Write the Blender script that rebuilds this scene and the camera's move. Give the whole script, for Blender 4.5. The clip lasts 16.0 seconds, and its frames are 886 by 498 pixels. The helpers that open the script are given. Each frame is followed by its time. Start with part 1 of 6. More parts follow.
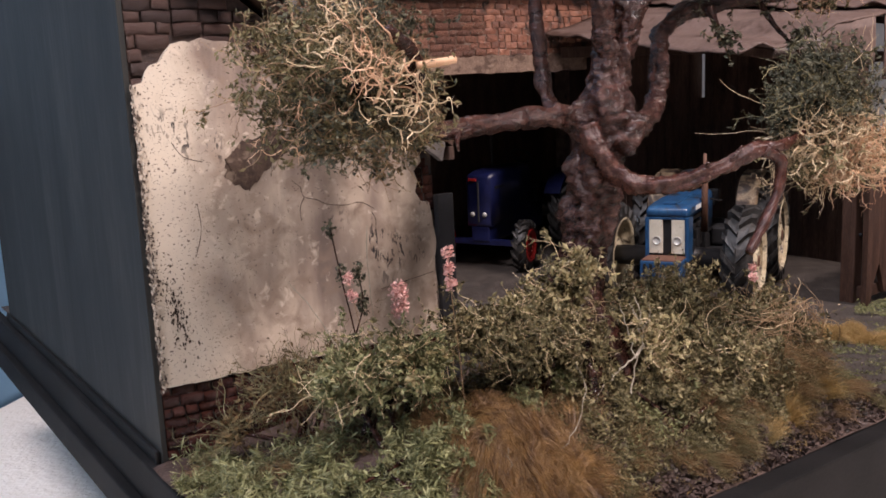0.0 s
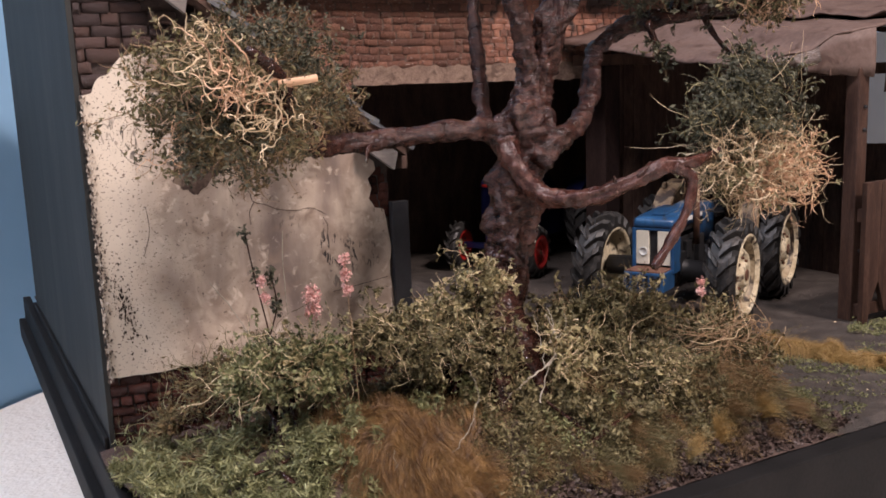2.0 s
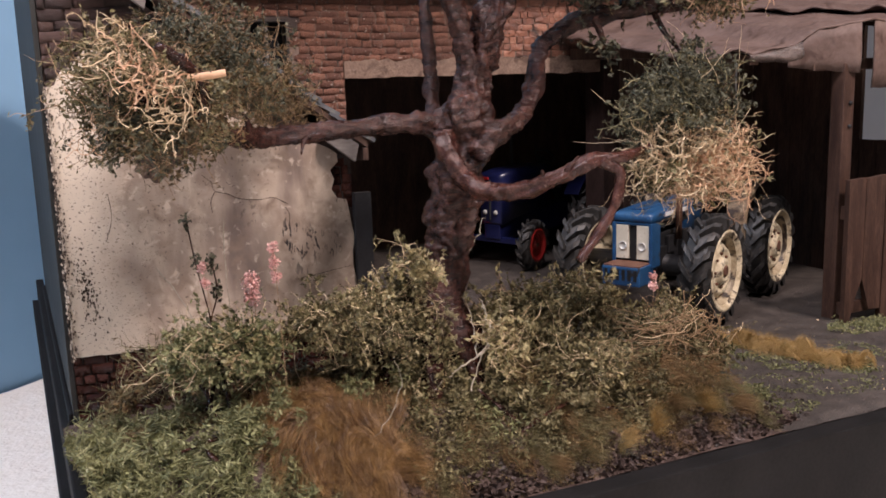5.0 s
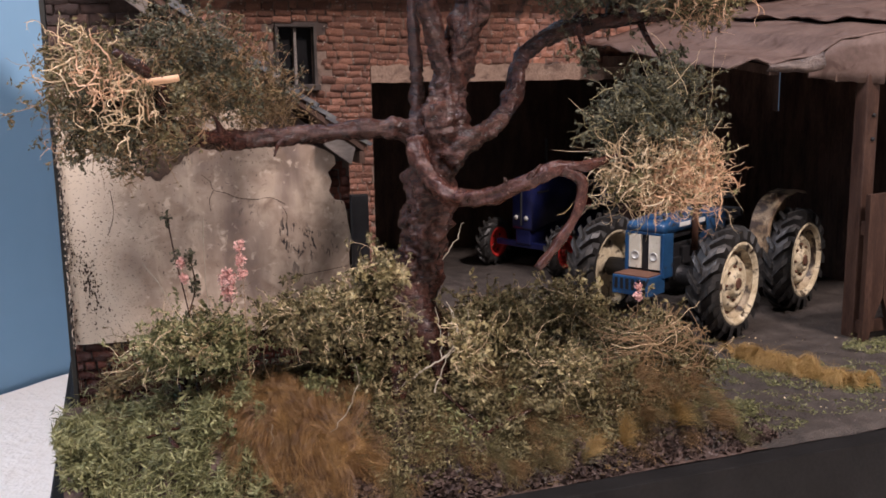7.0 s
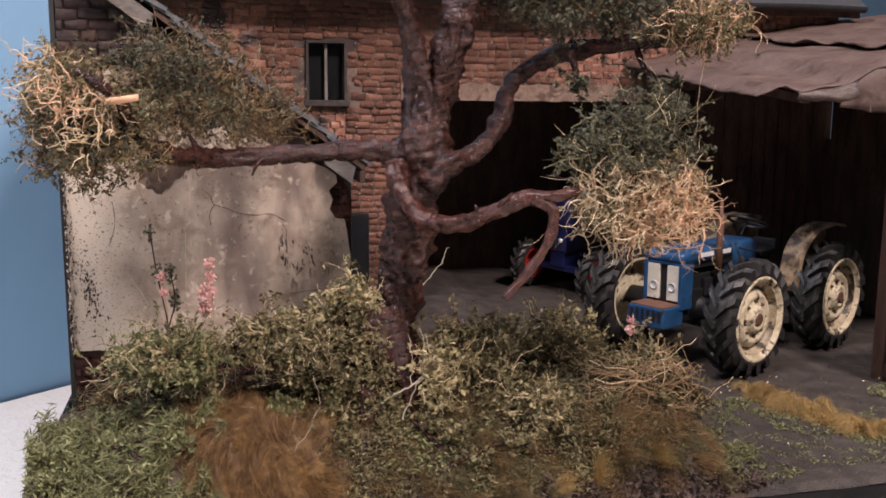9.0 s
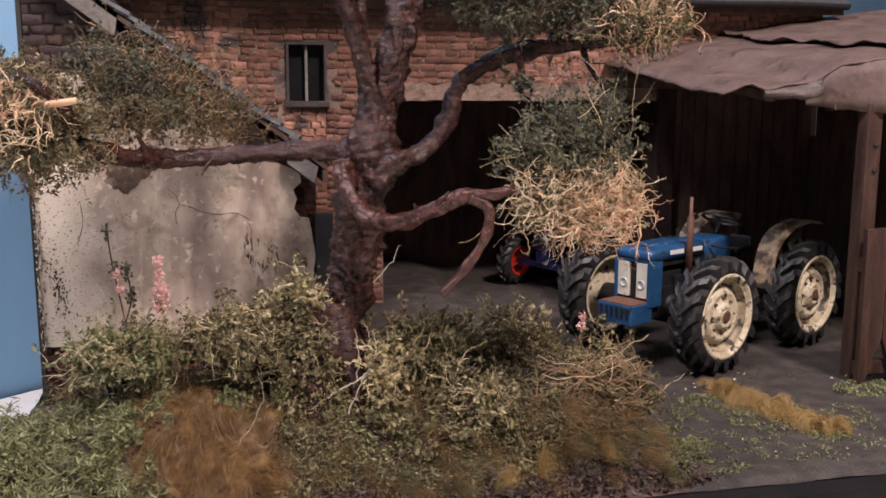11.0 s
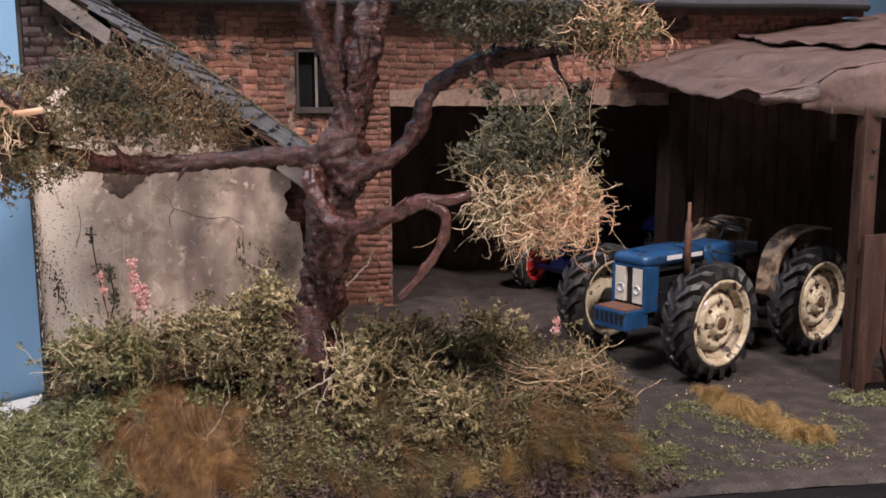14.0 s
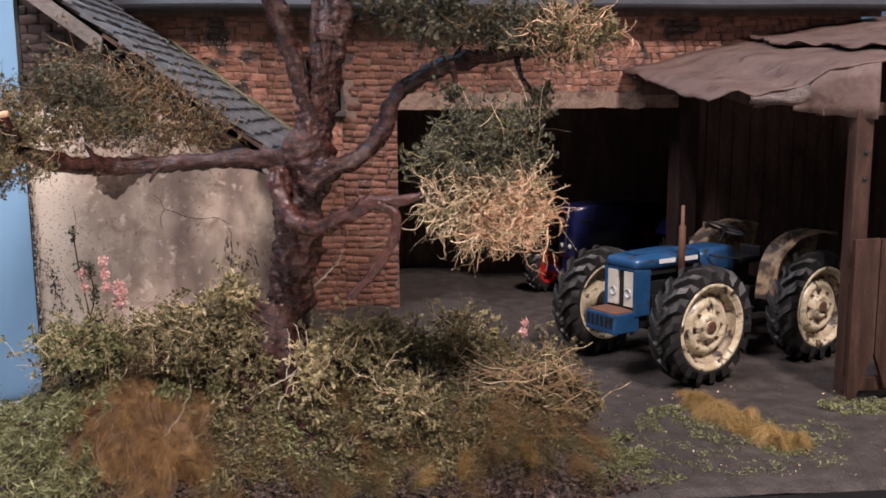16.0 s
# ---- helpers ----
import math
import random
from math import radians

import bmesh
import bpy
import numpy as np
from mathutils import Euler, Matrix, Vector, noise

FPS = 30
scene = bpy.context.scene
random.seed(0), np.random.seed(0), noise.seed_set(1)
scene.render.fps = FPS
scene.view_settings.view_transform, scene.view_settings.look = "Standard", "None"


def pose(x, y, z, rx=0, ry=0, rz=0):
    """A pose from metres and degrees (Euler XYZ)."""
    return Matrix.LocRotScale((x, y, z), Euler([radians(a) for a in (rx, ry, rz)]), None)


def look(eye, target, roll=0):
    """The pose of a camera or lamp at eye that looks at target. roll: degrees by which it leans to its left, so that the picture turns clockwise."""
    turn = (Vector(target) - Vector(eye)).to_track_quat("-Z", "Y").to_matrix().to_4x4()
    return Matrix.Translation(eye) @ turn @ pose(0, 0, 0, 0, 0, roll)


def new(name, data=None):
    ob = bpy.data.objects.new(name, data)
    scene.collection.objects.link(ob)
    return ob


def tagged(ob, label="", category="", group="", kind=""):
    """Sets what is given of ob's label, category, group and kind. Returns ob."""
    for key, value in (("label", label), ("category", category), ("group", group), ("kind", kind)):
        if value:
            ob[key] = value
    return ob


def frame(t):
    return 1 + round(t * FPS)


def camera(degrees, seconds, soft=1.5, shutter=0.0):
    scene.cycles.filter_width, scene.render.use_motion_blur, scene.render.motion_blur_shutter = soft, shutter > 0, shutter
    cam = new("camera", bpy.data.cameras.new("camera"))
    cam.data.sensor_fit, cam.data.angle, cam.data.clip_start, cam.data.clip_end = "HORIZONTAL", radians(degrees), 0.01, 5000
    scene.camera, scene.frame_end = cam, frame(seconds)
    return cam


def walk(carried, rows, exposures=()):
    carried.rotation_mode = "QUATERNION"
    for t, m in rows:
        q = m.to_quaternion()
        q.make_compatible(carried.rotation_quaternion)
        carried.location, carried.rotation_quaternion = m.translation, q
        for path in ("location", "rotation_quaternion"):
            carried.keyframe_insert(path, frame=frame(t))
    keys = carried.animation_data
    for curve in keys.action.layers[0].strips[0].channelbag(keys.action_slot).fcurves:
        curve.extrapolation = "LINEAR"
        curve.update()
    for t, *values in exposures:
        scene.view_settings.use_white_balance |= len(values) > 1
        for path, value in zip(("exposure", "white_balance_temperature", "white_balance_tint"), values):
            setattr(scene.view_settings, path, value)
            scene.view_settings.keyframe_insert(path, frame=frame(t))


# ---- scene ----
cam = camera(51.6, 16.0, soft=1.65, shutter=0.5)
METRES, EYE, TILT, LEAN, TURN = 0.24, 0.109, 0.0, 0.0, -34.7
ROWS = [
    (0.0, 0.0, 0.0, 0.0, -0.45, -10.24, 2.51),
    (0.5, 0.0166, -0.004, 0.0014, -0.14, -10.21, 2.38),
    (1.0, 0.129, -0.0178, 0.0049, 3.35, -10.15, 2.13),
    (1.5, 0.1593, -0.0223, 0.0068, 4.22, -10.0, 2.13),
    (2.0, 0.2099, -0.0251, 0.0063, 5.81, -9.94, 2.05),
    (2.5, 0.2148, -0.0242, 0.0053, 6.01, -9.98, 1.97),
    (3.0, 0.2208, -0.0265, 0.0094, 6.26, -10.17, 1.92),
    (3.5, 0.2487, -0.0312, 0.008, 6.88, -10.3, 1.82),
    (4.0, 0.2864, -0.0335, 0.0069, 7.87, -10.23, 1.74),
    (6.3, 0.4424, -0.0277, 0.0042, 12.67, -10.30, 1.53),
    (6.5, 0.4594, -0.027, 0.0043, 13.54, -10.12, 1.44),
    (7.0, 0.4954, -0.0223, 0.0064, 15.03, -10.02, 0.94),
    (7.5, 0.5025, -0.0127, 0.0085, 16.06, -9.83, 0.24),
    (8.0, 0.5283, 0.0074, 0.0148, 17.94, -9.6, -0.46),
    (8.5, 0.5662, 0.0217, 0.0168, 19.37, -9.45, -0.71),
    (9.0, 0.6165, 0.0353, 0.0195, 20.7, -9.25, -0.44),
    (9.5, 0.6422, 0.0362, 0.0257, 21.14, -8.99, -0.41),
    (9.7, 0.6504, 0.0363, 0.0254, 21.07, -9.10, -0.44),
    (11.8, 0.7592, 0.0645, 0.0204, 23.68, -9.32, 0.19),
    (12.0, 0.7706, 0.0679, 0.0205, 24.09, -9.31, 0.21),
    (12.5, 0.8021, 0.0775, 0.0215, 25.15, -9.31, 0.17),
    (13.0, 0.8317, 0.0867, 0.0243, 26.29, -9.19, 0.18),
    (13.5, 0.8285, 0.0837, 0.0242, 26.06, -9.1, 0.2),
    (14.0, 0.8294, 0.0825, 0.0252, 26.05, -9.07, 0.25),
    (14.5, 0.8307, 0.0828, 0.0251, 26.09, -9.0, 0.39),
    (15.0, 0.863, 0.0951, 0.023, 27.0, -8.95, 0.43),
    (15.5, 0.8985, 0.109, 0.0218, 28.2, -8.87, 0.48),
    (16.0, 0.9519, 0.1299, 0.0224, 30.06, -8.79, 0.44),
]
walk(cam, [(t, pose(0, 0, EYE, TILT, LEAN, TURN) @ pose(METRES * x, METRES * y, METRES * z, 90 + pitch, roll, yaw)) for t, x, y, z, yaw, pitch, roll in ROWS],
     [(0.0, -0.03, 6500, 13), (9.7, -0.03, 6450, 13), (12.0, 0.06, 6300, 13), (16.0, 0.06, 6300, 13)])

# ---- units and light ----
CM = 0.01                      # every length below is in centimetres
world = bpy.data.worlds.new("room_air")
world.use_nodes = True
world.node_tree.nodes["Background"].inputs[0].default_value = (0.62, 0.68, 0.8, 1)
world.node_tree.nodes["Background"].inputs[1].default_value = 0.05
scene.world = world


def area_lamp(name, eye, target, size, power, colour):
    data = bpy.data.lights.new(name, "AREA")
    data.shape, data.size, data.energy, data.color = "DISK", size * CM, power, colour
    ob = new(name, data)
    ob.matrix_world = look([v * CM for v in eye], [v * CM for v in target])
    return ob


area_lamp("spot_lamp", (46, -38, 86), (26, 24, 5), 15, 13.6, (1.0, 0.85, 0.81))
# soft overhead fill added to brighten the cloth and left side; no lamp seen
area_lamp("overhead_fill", (-32, -6, 112), (10, 28, 0), 44, 13.6, (1.0, 0.91, 0.95))


# ---- materials ----
def material(name, colours, size=1.0, fine=0.12, rough=0.8, bump=0.3, relief=0.02, metal=0.0, by=None, spec=0.5,
             grime_glint=None, grime_glint_size=0.6, grime_glint_at=0.55, stretch=(1, 1, 1), coat=0.0, by_mix=0.6):
    """colours: ramp stops from dark to light. size, fine: feature sizes in cm. by: 'island' or 'object' to vary piece by piece."""
    m = bpy.data.materials.new(name)
    m.use_nodes = True
    nt = m.node_tree
    nd, ln = nt.nodes, nt.links
    bsdf = nd["Principled BSDF"]
    bsdf.inputs["Roughness"].default_value = rough
    bsdf.inputs["Metallic"].default_value = metal
    bsdf.inputs["Specular IOR Level"].default_value = spec
    bsdf.inputs["Coat Weight"].default_value = coat
    bsdf.inputs["Coat Roughness"].default_value = 0.15
    tc = nd.new("ShaderNodeTexCoord")
    mp = nd.new("ShaderNodeMapping")
    mp.inputs["Scale"].default_value = stretch
    ln.new(tc.outputs["Object"], mp.inputs["Vector"])

    def nz(feature, detail=4.0, distort=0.0):
        n = nd.new("ShaderNodeTexNoise")
        n.inputs["Scale"].default_value = 1.0 / (feature * CM)
        n.inputs["Detail"].default_value = detail
        n.inputs["Distortion"].default_value = distort
        ln.new(mp.outputs[0], n.inputs["Vector"])
        return n.outputs["Fac"]

    def math_node(op, a, b):
        n = nd.new("ShaderNodeMath")
        n.operation = op
        n.use_clamp = True
        for i, v in enumerate((a, b)):
            if isinstance(v, (int, float)):
                n.inputs[i].default_value = v
            else:
                ln.new(v, n.inputs[i])
        return n.outputs[0]

    broad, grain = nz(size, 5.0, 0.3), nz(fine, 3.0)
    value = math_node("ADD", math_node("MULTIPLY", broad, 0.62), math_node("MULTIPLY", grain, 0.38))
    # spread the middle of the noise over the whole ramp
    spread = nd.new("ShaderNodeMapRange")
    spread.inputs["From Min"].default_value, spread.inputs["From Max"].default_value = 0.3, 0.7
    ln.new(value, spread.inputs["Value"])
    value = spread.outputs[0]
    if by:
        if by == "island":
            src = nd.new("ShaderNodeNewGeometry").outputs["Random Per Island"]
        else:
            src = nd.new("ShaderNodeObjectInfo").outputs["Random"]
        value = math_node("ADD", math_node("MULTIPLY", value, 1 - by_mix), math_node("MULTIPLY", src, by_mix))
    ramp = nd.new("ShaderNodeValToRGB")
    els = ramp.color_ramp.elements
    while len(els) < len(colours):
        els.new(0.5)
    for i, c in enumerate(colours):
        els[i].position = i / max(1, len(colours) - 1)
        els[i].color = (*c, 1)
    ln.new(value, ramp.inputs[0])
    out = ramp.outputs[0]
    if grime_glint:
        g = nd.new("ShaderNodeMapRange")
        g.inputs["From Min"].default_value, g.inputs["From Max"].default_value = grime_glint_at, grime_glint_at + 0.1
        ln.new(nz(grime_glint_size, 6.0, 0.6), g.inputs["Value"])
        mx = nd.new("ShaderNodeMix")
        mx.data_type = "RGBA"
        ln.new(g.outputs[0], mx.inputs["Factor"])
        ln.new(out, mx.inputs["A"])
        mx.inputs["B"].default_value = (*grime_glint, 1)
        out = mx.outputs["Result"]
    ln.new(out, bsdf.inputs["Base Color"])
    if bump:
        b = nd.new("ShaderNodeBump")
        b.inputs["Strength"].default_value = bump
        b.inputs["Distance"].default_value = relief * CM
        both = math_node("ADD", math_node("MULTIPLY", grain, 0.5), math_node("MULTIPLY", broad, 0.5))
        ln.new(both, b.inputs["Height"])
        ln.new(b.outputs[0], bsdf.inputs["Normal"])
        if coat:
            ln.new(b.outputs[0], bsdf.inputs["Coat Normal"])
    return m


def plaster_material():
    m = bpy.data.materials.new("old_plaster")
    m.use_nodes = True
    nd, ln = m.node_tree.nodes, m.node_tree.links
    bsdf = nd["Principled BSDF"]
    bsdf.inputs["Roughness"].default_value = 0.85
    tc = nd.new("ShaderNodeTexCoord")

    def nz(feature, detail=4.0, distort=0.0, stretch=(1, 1, 1)):
        mp = nd.new("ShaderNodeMapping")
        mp.inputs["Scale"].default_value = stretch
        ln.new(tc.outputs["Object"], mp.inputs["Vector"])
        n = nd.new("ShaderNodeTexNoise")
        n.inputs["Scale"].default_value = 1.0 / (feature * CM)
        n.inputs["Detail"].default_value = detail
        n.inputs["Distortion"].default_value = distort
        ln.new(mp.outputs[0], n.inputs["Vector"])
        return n.outputs["Fac"]

    def over(low, high, src):
        g = nd.new("ShaderNodeMapRange")
        g.inputs["From Min"].default_value, g.inputs["From Max"].default_value = low, high
        ln.new(src, g.inputs["Value"])
        return g.outputs[0]

    def mix(fac, a, b):
        x = nd.new("ShaderNodeMix")
        x.data_type = "RGBA"
        ln.new(fac, x.inputs["Factor"])
        if isinstance(a, tuple):
            x.inputs["A"].default_value = (*a, 1)
        else:
            ln.new(a, x.inputs["A"])
        x.inputs["B"].default_value = (*b, 1)
        return x.outputs["Result"]

    def times(a, b):
        n = nd.new("ShaderNodeMath")
        n.operation = "MULTIPLY"
        ln.new(a, n.inputs[0]), ln.new(b, n.inputs[1])
        return n.outputs[0]

    col = mix(over(0.35, 0.65, nz(1.6, 6, 0.5)), (0.56, 0.46, 0.36), (0.4, 0.31, 0.24))
    col = mix(over(0.42, 0.66, nz(1.4, 5, 0.4, (1, 1, 0.25))), col, (0.2, 0.15, 0.125))
    col = mix(over(0.46, 0.7, nz(0.6, 5, 0.5)), col, (0.27, 0.2, 0.15))
    col = mix(over(0.6, 0.72, nz(0.35, 4, 0.4)), col, (0.6, 0.5, 0.4))
    xyz = nd.new("ShaderNodeSeparateXYZ")
    ln.new(tc.outputs["Object"], xyz.inputs[0])
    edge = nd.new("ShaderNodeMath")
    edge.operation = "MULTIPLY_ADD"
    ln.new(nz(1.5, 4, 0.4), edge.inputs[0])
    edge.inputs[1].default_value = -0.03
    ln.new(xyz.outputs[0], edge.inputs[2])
    lit_strip = over(0.088, 0.072, edge.outputs[0])          # paler towards the outer corner: the lit strip painted into the plaster
    col = mix(lit_strip, col, (0.61, 0.53, 0.43))
    dots = times(over(0.625, 0.665, nz(0.075, 2, 0.6, (0.8, 1, 1.2))), over(0.1, 0.068, edge.outputs[0]))
    col = mix(dots, col, (0.1, 0.075, 0.06))
    specks = times(over(0.64, 0.7, nz(0.11, 2, 0.5)), over(0.42, 0.56, nz(1.9, 4)))
    col = mix(specks, col, (0.14, 0.105, 0.083))
    col = mix(times(over(0.55, 0.62, nz(0.22, 4, 1.0, (1.6, 1, 0.6))), over(0.62, 0.7, nz(2.6, 3, 0, (1.4, 1, 0.7)))), col, (0.03, 0.024, 0.024))
    ln.new(col, bsdf.inputs["Base Color"])
    b = nd.new("ShaderNodeBump")
    b.inputs["Strength"].default_value, b.inputs["Distance"].default_value = 0.6, 0.06 * CM
    ln.new(nz(0.5, 8, 0.2), b.inputs["Height"])
    ln.new(b.outputs[0], bsdf.inputs["Normal"])
    return m


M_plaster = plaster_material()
M_bare = material("bare_render", [(0.035, 0.02, 0.015), (0.08, 0.05, 0.035), (0.13, 0.085, 0.06)], 0.7, 0.1, 0.85, 0.9, 0.08, grime_glint=(0.2, 0.145, 0.105), grime_glint_size=0.35, grime_glint_at=0.56)
M_chip = material("white_plaster_chip", [(0.32, 0.26, 0.2), (0.5, 0.43, 0.35)], 0.4, 0.08, 0.8, 0.3, 0.02)
M_crack = material("crack_dark", [(0.035, 0.025, 0.02), (0.1, 0.072, 0.055)], 0.3, 0.1, 0.9, 0)
BRICK = [(0.062, 0.034, 0.028), (0.18, 0.08, 0.054), (0.33, 0.148, 0.095), (0.5, 0.28, 0.195)]
M_brick = material("orange_brick", BRICK, 0.5, 0.07, 0.45, 1.0, 0.06, by="object", grime_glint=(0.05, 0.032, 0.026), grime_glint_size=1.5, grime_glint_at=0.53, by_mix=0.45)
M_brick_stuff = material("orange_brick_joined", BRICK, 0.5, 0.07, 0.45, 1.0, 0.06, by="island", grime_glint=(0.05, 0.032, 0.026), grime_glint_size=1.5, grime_glint_at=0.53, by_mix=0.45)
M_brick_dark = material("sooty_brick", [(0.02, 0.012, 0.01), (0.06, 0.03, 0.024), (0.11, 0.06, 0.045)], 0.6, 0.1, 0.5, 0.8, 0.06, by="object")
M_brick_wet = material("dark_red_brick", [(0.02, 0.009, 0.007), (0.075, 0.024, 0.017), (0.14, 0.05, 0.036)], 0.5, 0.09, 0.22, 1.0, 0.07, by="object")
M_mortar = material("pale_mortar", [(0.08, 0.052, 0.04), (0.17, 0.115, 0.088), (0.31, 0.23, 0.185)], 0.5, 0.09, 0.8, 0.9, 0.06, grime_glint=(0.05, 0.033, 0.027), grime_glint_size=1.5, grime_glint_at=0.53)
M_mortar_dark = material("sooty_mortar", [(0.015, 0.009, 0.008), (0.045, 0.026, 0.021), (0.085, 0.055, 0.044)], 0.5, 0.09, 0.6, 0.9, 0.06)
M_fleck = material("pale_mortar_glint", [(0.3, 0.22, 0.18), (0.55, 0.45, 0.38)], 0.4, 0.08, 0.6, 0.3, 0.02)
M_lintel = material("lintel_render", [(0.1, 0.062, 0.046), (0.21, 0.138, 0.1), (0.3, 0.215, 0.16)], 0.9, 0.12, 0.8, 0.9, 0.08, grime_glint=(0.1, 0.06, 0.042), grime_glint_size=0.9, grime_glint_at=0.54)
M_slate = material("weathered_slate", [(0.05, 0.054, 0.06), (0.098, 0.103, 0.11), (0.165, 0.168, 0.172)], 0.9, 0.1, 0.5, 0.8, 0.05, by="object", grime_glint=(0.2, 0.2, 0.17), grime_glint_size=1.2, grime_glint_at=0.6, by_mix=0.35)
M_lead = material("old_lead_slab", [(0.03, 0.032, 0.036), (0.06, 0.062, 0.068)], 1.0, 0.15, 0.5, 0.4, 0.03)
M_board = material("grey_weathered_board", [(0.08, 0.068, 0.06), (0.17, 0.15, 0.135), (0.27, 0.24, 0.215)], 0.9, 0.1, 0.85, 0.6, 0.03, stretch=(0.4, 1, 1))
M_wood = material("brown_stained_wood", [(0.02, 0.0105, 0.008), (0.05, 0.026, 0.018), (0.095, 0.053, 0.038)], 0.5, 0.07, 0.55, 0.6, 0.03, stretch=(1.4, 1.4, 0.22), spec=0.3)
M_wood_dark = material("dark_boards", [(0.04, 0.0235, 0.019), (0.085, 0.052, 0.04), (0.14, 0.088, 0.068)], 0.6, 0.1, 0.8, 0.6, 0.03, stretch=(1, 1, 0.25), spec=0.2)
# near-black brown: the shed roof's shade on the door post, painted in
M_shaded_post = material("roof_shaded_timber", [(0.014, 0.008, 0.007), (0.032, 0.0185, 0.016), (0.055, 0.033, 0.027)], 0.6, 0.08, 0.8, 0.5, 0.03, stretch=(1, 1, 0.25), spec=0.15)
M_frame = material("dark_window_wood", [(0.015, 0.011, 0.01), (0.035, 0.027, 0.023), (0.07, 0.055, 0.048)], 0.5, 0.08, 0.8, 0.5, 0.02)
M_slat = material("slate_grey_plank", [(0.015, 0.015, 0.017), (0.03, 0.03, 0.033)], 0.5, 0.08, 0.6, 0.5, 0.02)
M_tin = material("rusty_brown_sheet", [(0.064, 0.04, 0.031), (0.108, 0.069, 0.056), (0.152, 0.104, 0.086)], 1.4, 0.2, 0.65, 0.6, 0.05, grime_glint=(0.055, 0.03, 0.022), grime_glint_size=1.2, grime_glint_at=0.57, spec=0.35)
M_tin_edge = material("flaking_sheet_edge", [(0.03, 0.02, 0.016), (0.065, 0.044, 0.035), (0.1, 0.07, 0.057), (0.2, 0.155, 0.13)], 0.35, 0.06, 0.35, 0.9, 0.1)
M_panel = material("grey_painted_panel", [(0.017, 0.018, 0.018), (0.027, 0.028, 0.0275), (0.045, 0.045, 0.042)], 3.0, 0.4, 0.6, 0.2, 0.02, stretch=(1, 2.2, 0.3), spec=0.12)
M_base = material("black_painted_base", [(0.006, 0.006, 0.006), (0.016, 0.015, 0.015)], 2.0, 0.12, 0.65, 0.5, 0.03, spec=0.1)
M_cloth = material("white_textured_cloth", [(0.88, 0.82, 0.74), (0.95, 0.9, 0.83)], 1.2, 0.35, 0.9, 1.0, 0.3)
M_blue = material("blue_painted_wall", [(0.235, 0.43, 0.63), (0.26, 0.46, 0.67)], 14, 2.0, 0.85, 0.1, 0.02)
M_room = material("room_paint", [(0.66, 0.63, 0.6), (0.72, 0.69, 0.66)], 30, 4, 0.9, 0.1, 0.05)
M_soil = material("yard_soil", [(0.017, 0.013, 0.011), (0.043, 0.034, 0.0285), (0.082, 0.067, 0.057)], 0.8, 0.08, 0.7, 1.0, 0.14)
M_earth = material("reddish_earth", [(0.025, 0.014, 0.011), (0.06, 0.036, 0.028), (0.1, 0.066, 0.052)], 1.0, 0.1, 0.8, 1.0, 0.1)
M_rubble = material("grey_pink_crumbs", [(0.03, 0.022, 0.02), (0.09, 0.066, 0.06), (0.2, 0.155, 0.14)], 0.6, 0.1, 0.7, 0, by="island")
# pale flecks on bark and red twig: glints painted into the colour
M_bark = material("varnished_bark", [(0.007, 0.0027, 0.002), (0.022, 0.0085, 0.0062), (0.05, 0.02, 0.0145), (0.1, 0.046, 0.034)], 0.28, 0.055, 0.16, 1.0, 0.085, coat=0.0, spec=0.36, grime_glint=(0.11, 0.055, 0.04), grime_glint_size=0.2, grime_glint_at=0.69, stretch=(0.7, 0.7, 1.7))
M_redtwig = material("reddish_twig", [(0.016, 0.006, 0.0045), (0.05, 0.018, 0.013), (0.12, 0.05, 0.037)], 0.25, 0.05, 0.22, 1.0, 0.055, coat=0.0, spec=0.38, grime_glint=(0.2, 0.12, 0.09), grime_glint_size=0.15, grime_glint_at=0.66)
M_straw = material("straw_stems", [(0.22, 0.14, 0.075), (0.45, 0.33, 0.19), (0.64, 0.5, 0.32), (0.8, 0.66, 0.46)], 1.5, 0.2, 0.6, 0, by="island")
M_tan = material("tan_stems", [(0.24, 0.12, 0.065), (0.56, 0.34, 0.2), (0.8, 0.56, 0.37)], 1.5, 0.2, 0.55, 0, by="island")
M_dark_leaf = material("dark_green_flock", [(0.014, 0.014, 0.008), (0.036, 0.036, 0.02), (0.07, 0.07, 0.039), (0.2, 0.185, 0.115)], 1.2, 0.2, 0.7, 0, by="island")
M_olive_leaf = material("olive_flock", [(0.03, 0.022, 0.01), (0.08, 0.067, 0.027), (0.15, 0.127, 0.052), (0.4, 0.33, 0.19)], 1.4, 0.2, 0.7, 0, by="island")
M_green_leaf = material("green_chopped_grass", [(0.036, 0.036, 0.014), (0.1, 0.104, 0.04), (0.2, 0.205, 0.086), (0.44, 0.41, 0.23)], 1.6, 0.2, 0.65, 0, by="island")
M_brown_leaf = material("brown_flock", [(0.04, 0.026, 0.01), (0.1, 0.065, 0.025), (0.2, 0.125, 0.045)], 1.2, 0.2, 0.75, 0, by="island")
M_orange_hair = material("orange_static_grass", [(0.02, 0.0095, 0.004), (0.105, 0.051, 0.017), (0.27, 0.15, 0.05), (0.52, 0.335, 0.14)], 0.7, 0.2, 0.5, 0, by="island", by_mix=0.3)
M_ochre_hair = material("ochre_static_grass", [(0.13, 0.075, 0.022), (0.33, 0.205, 0.065), (0.56, 0.39, 0.16)], 0.9, 0.2, 0.6, 0, by="island", by_mix=0.4)
M_dry_hair = material("brown_static_grass", [(0.06, 0.034, 0.014), (0.165, 0.097, 0.038), (0.3, 0.19, 0.085)], 0.9, 0.2, 0.65, 0, by="island")
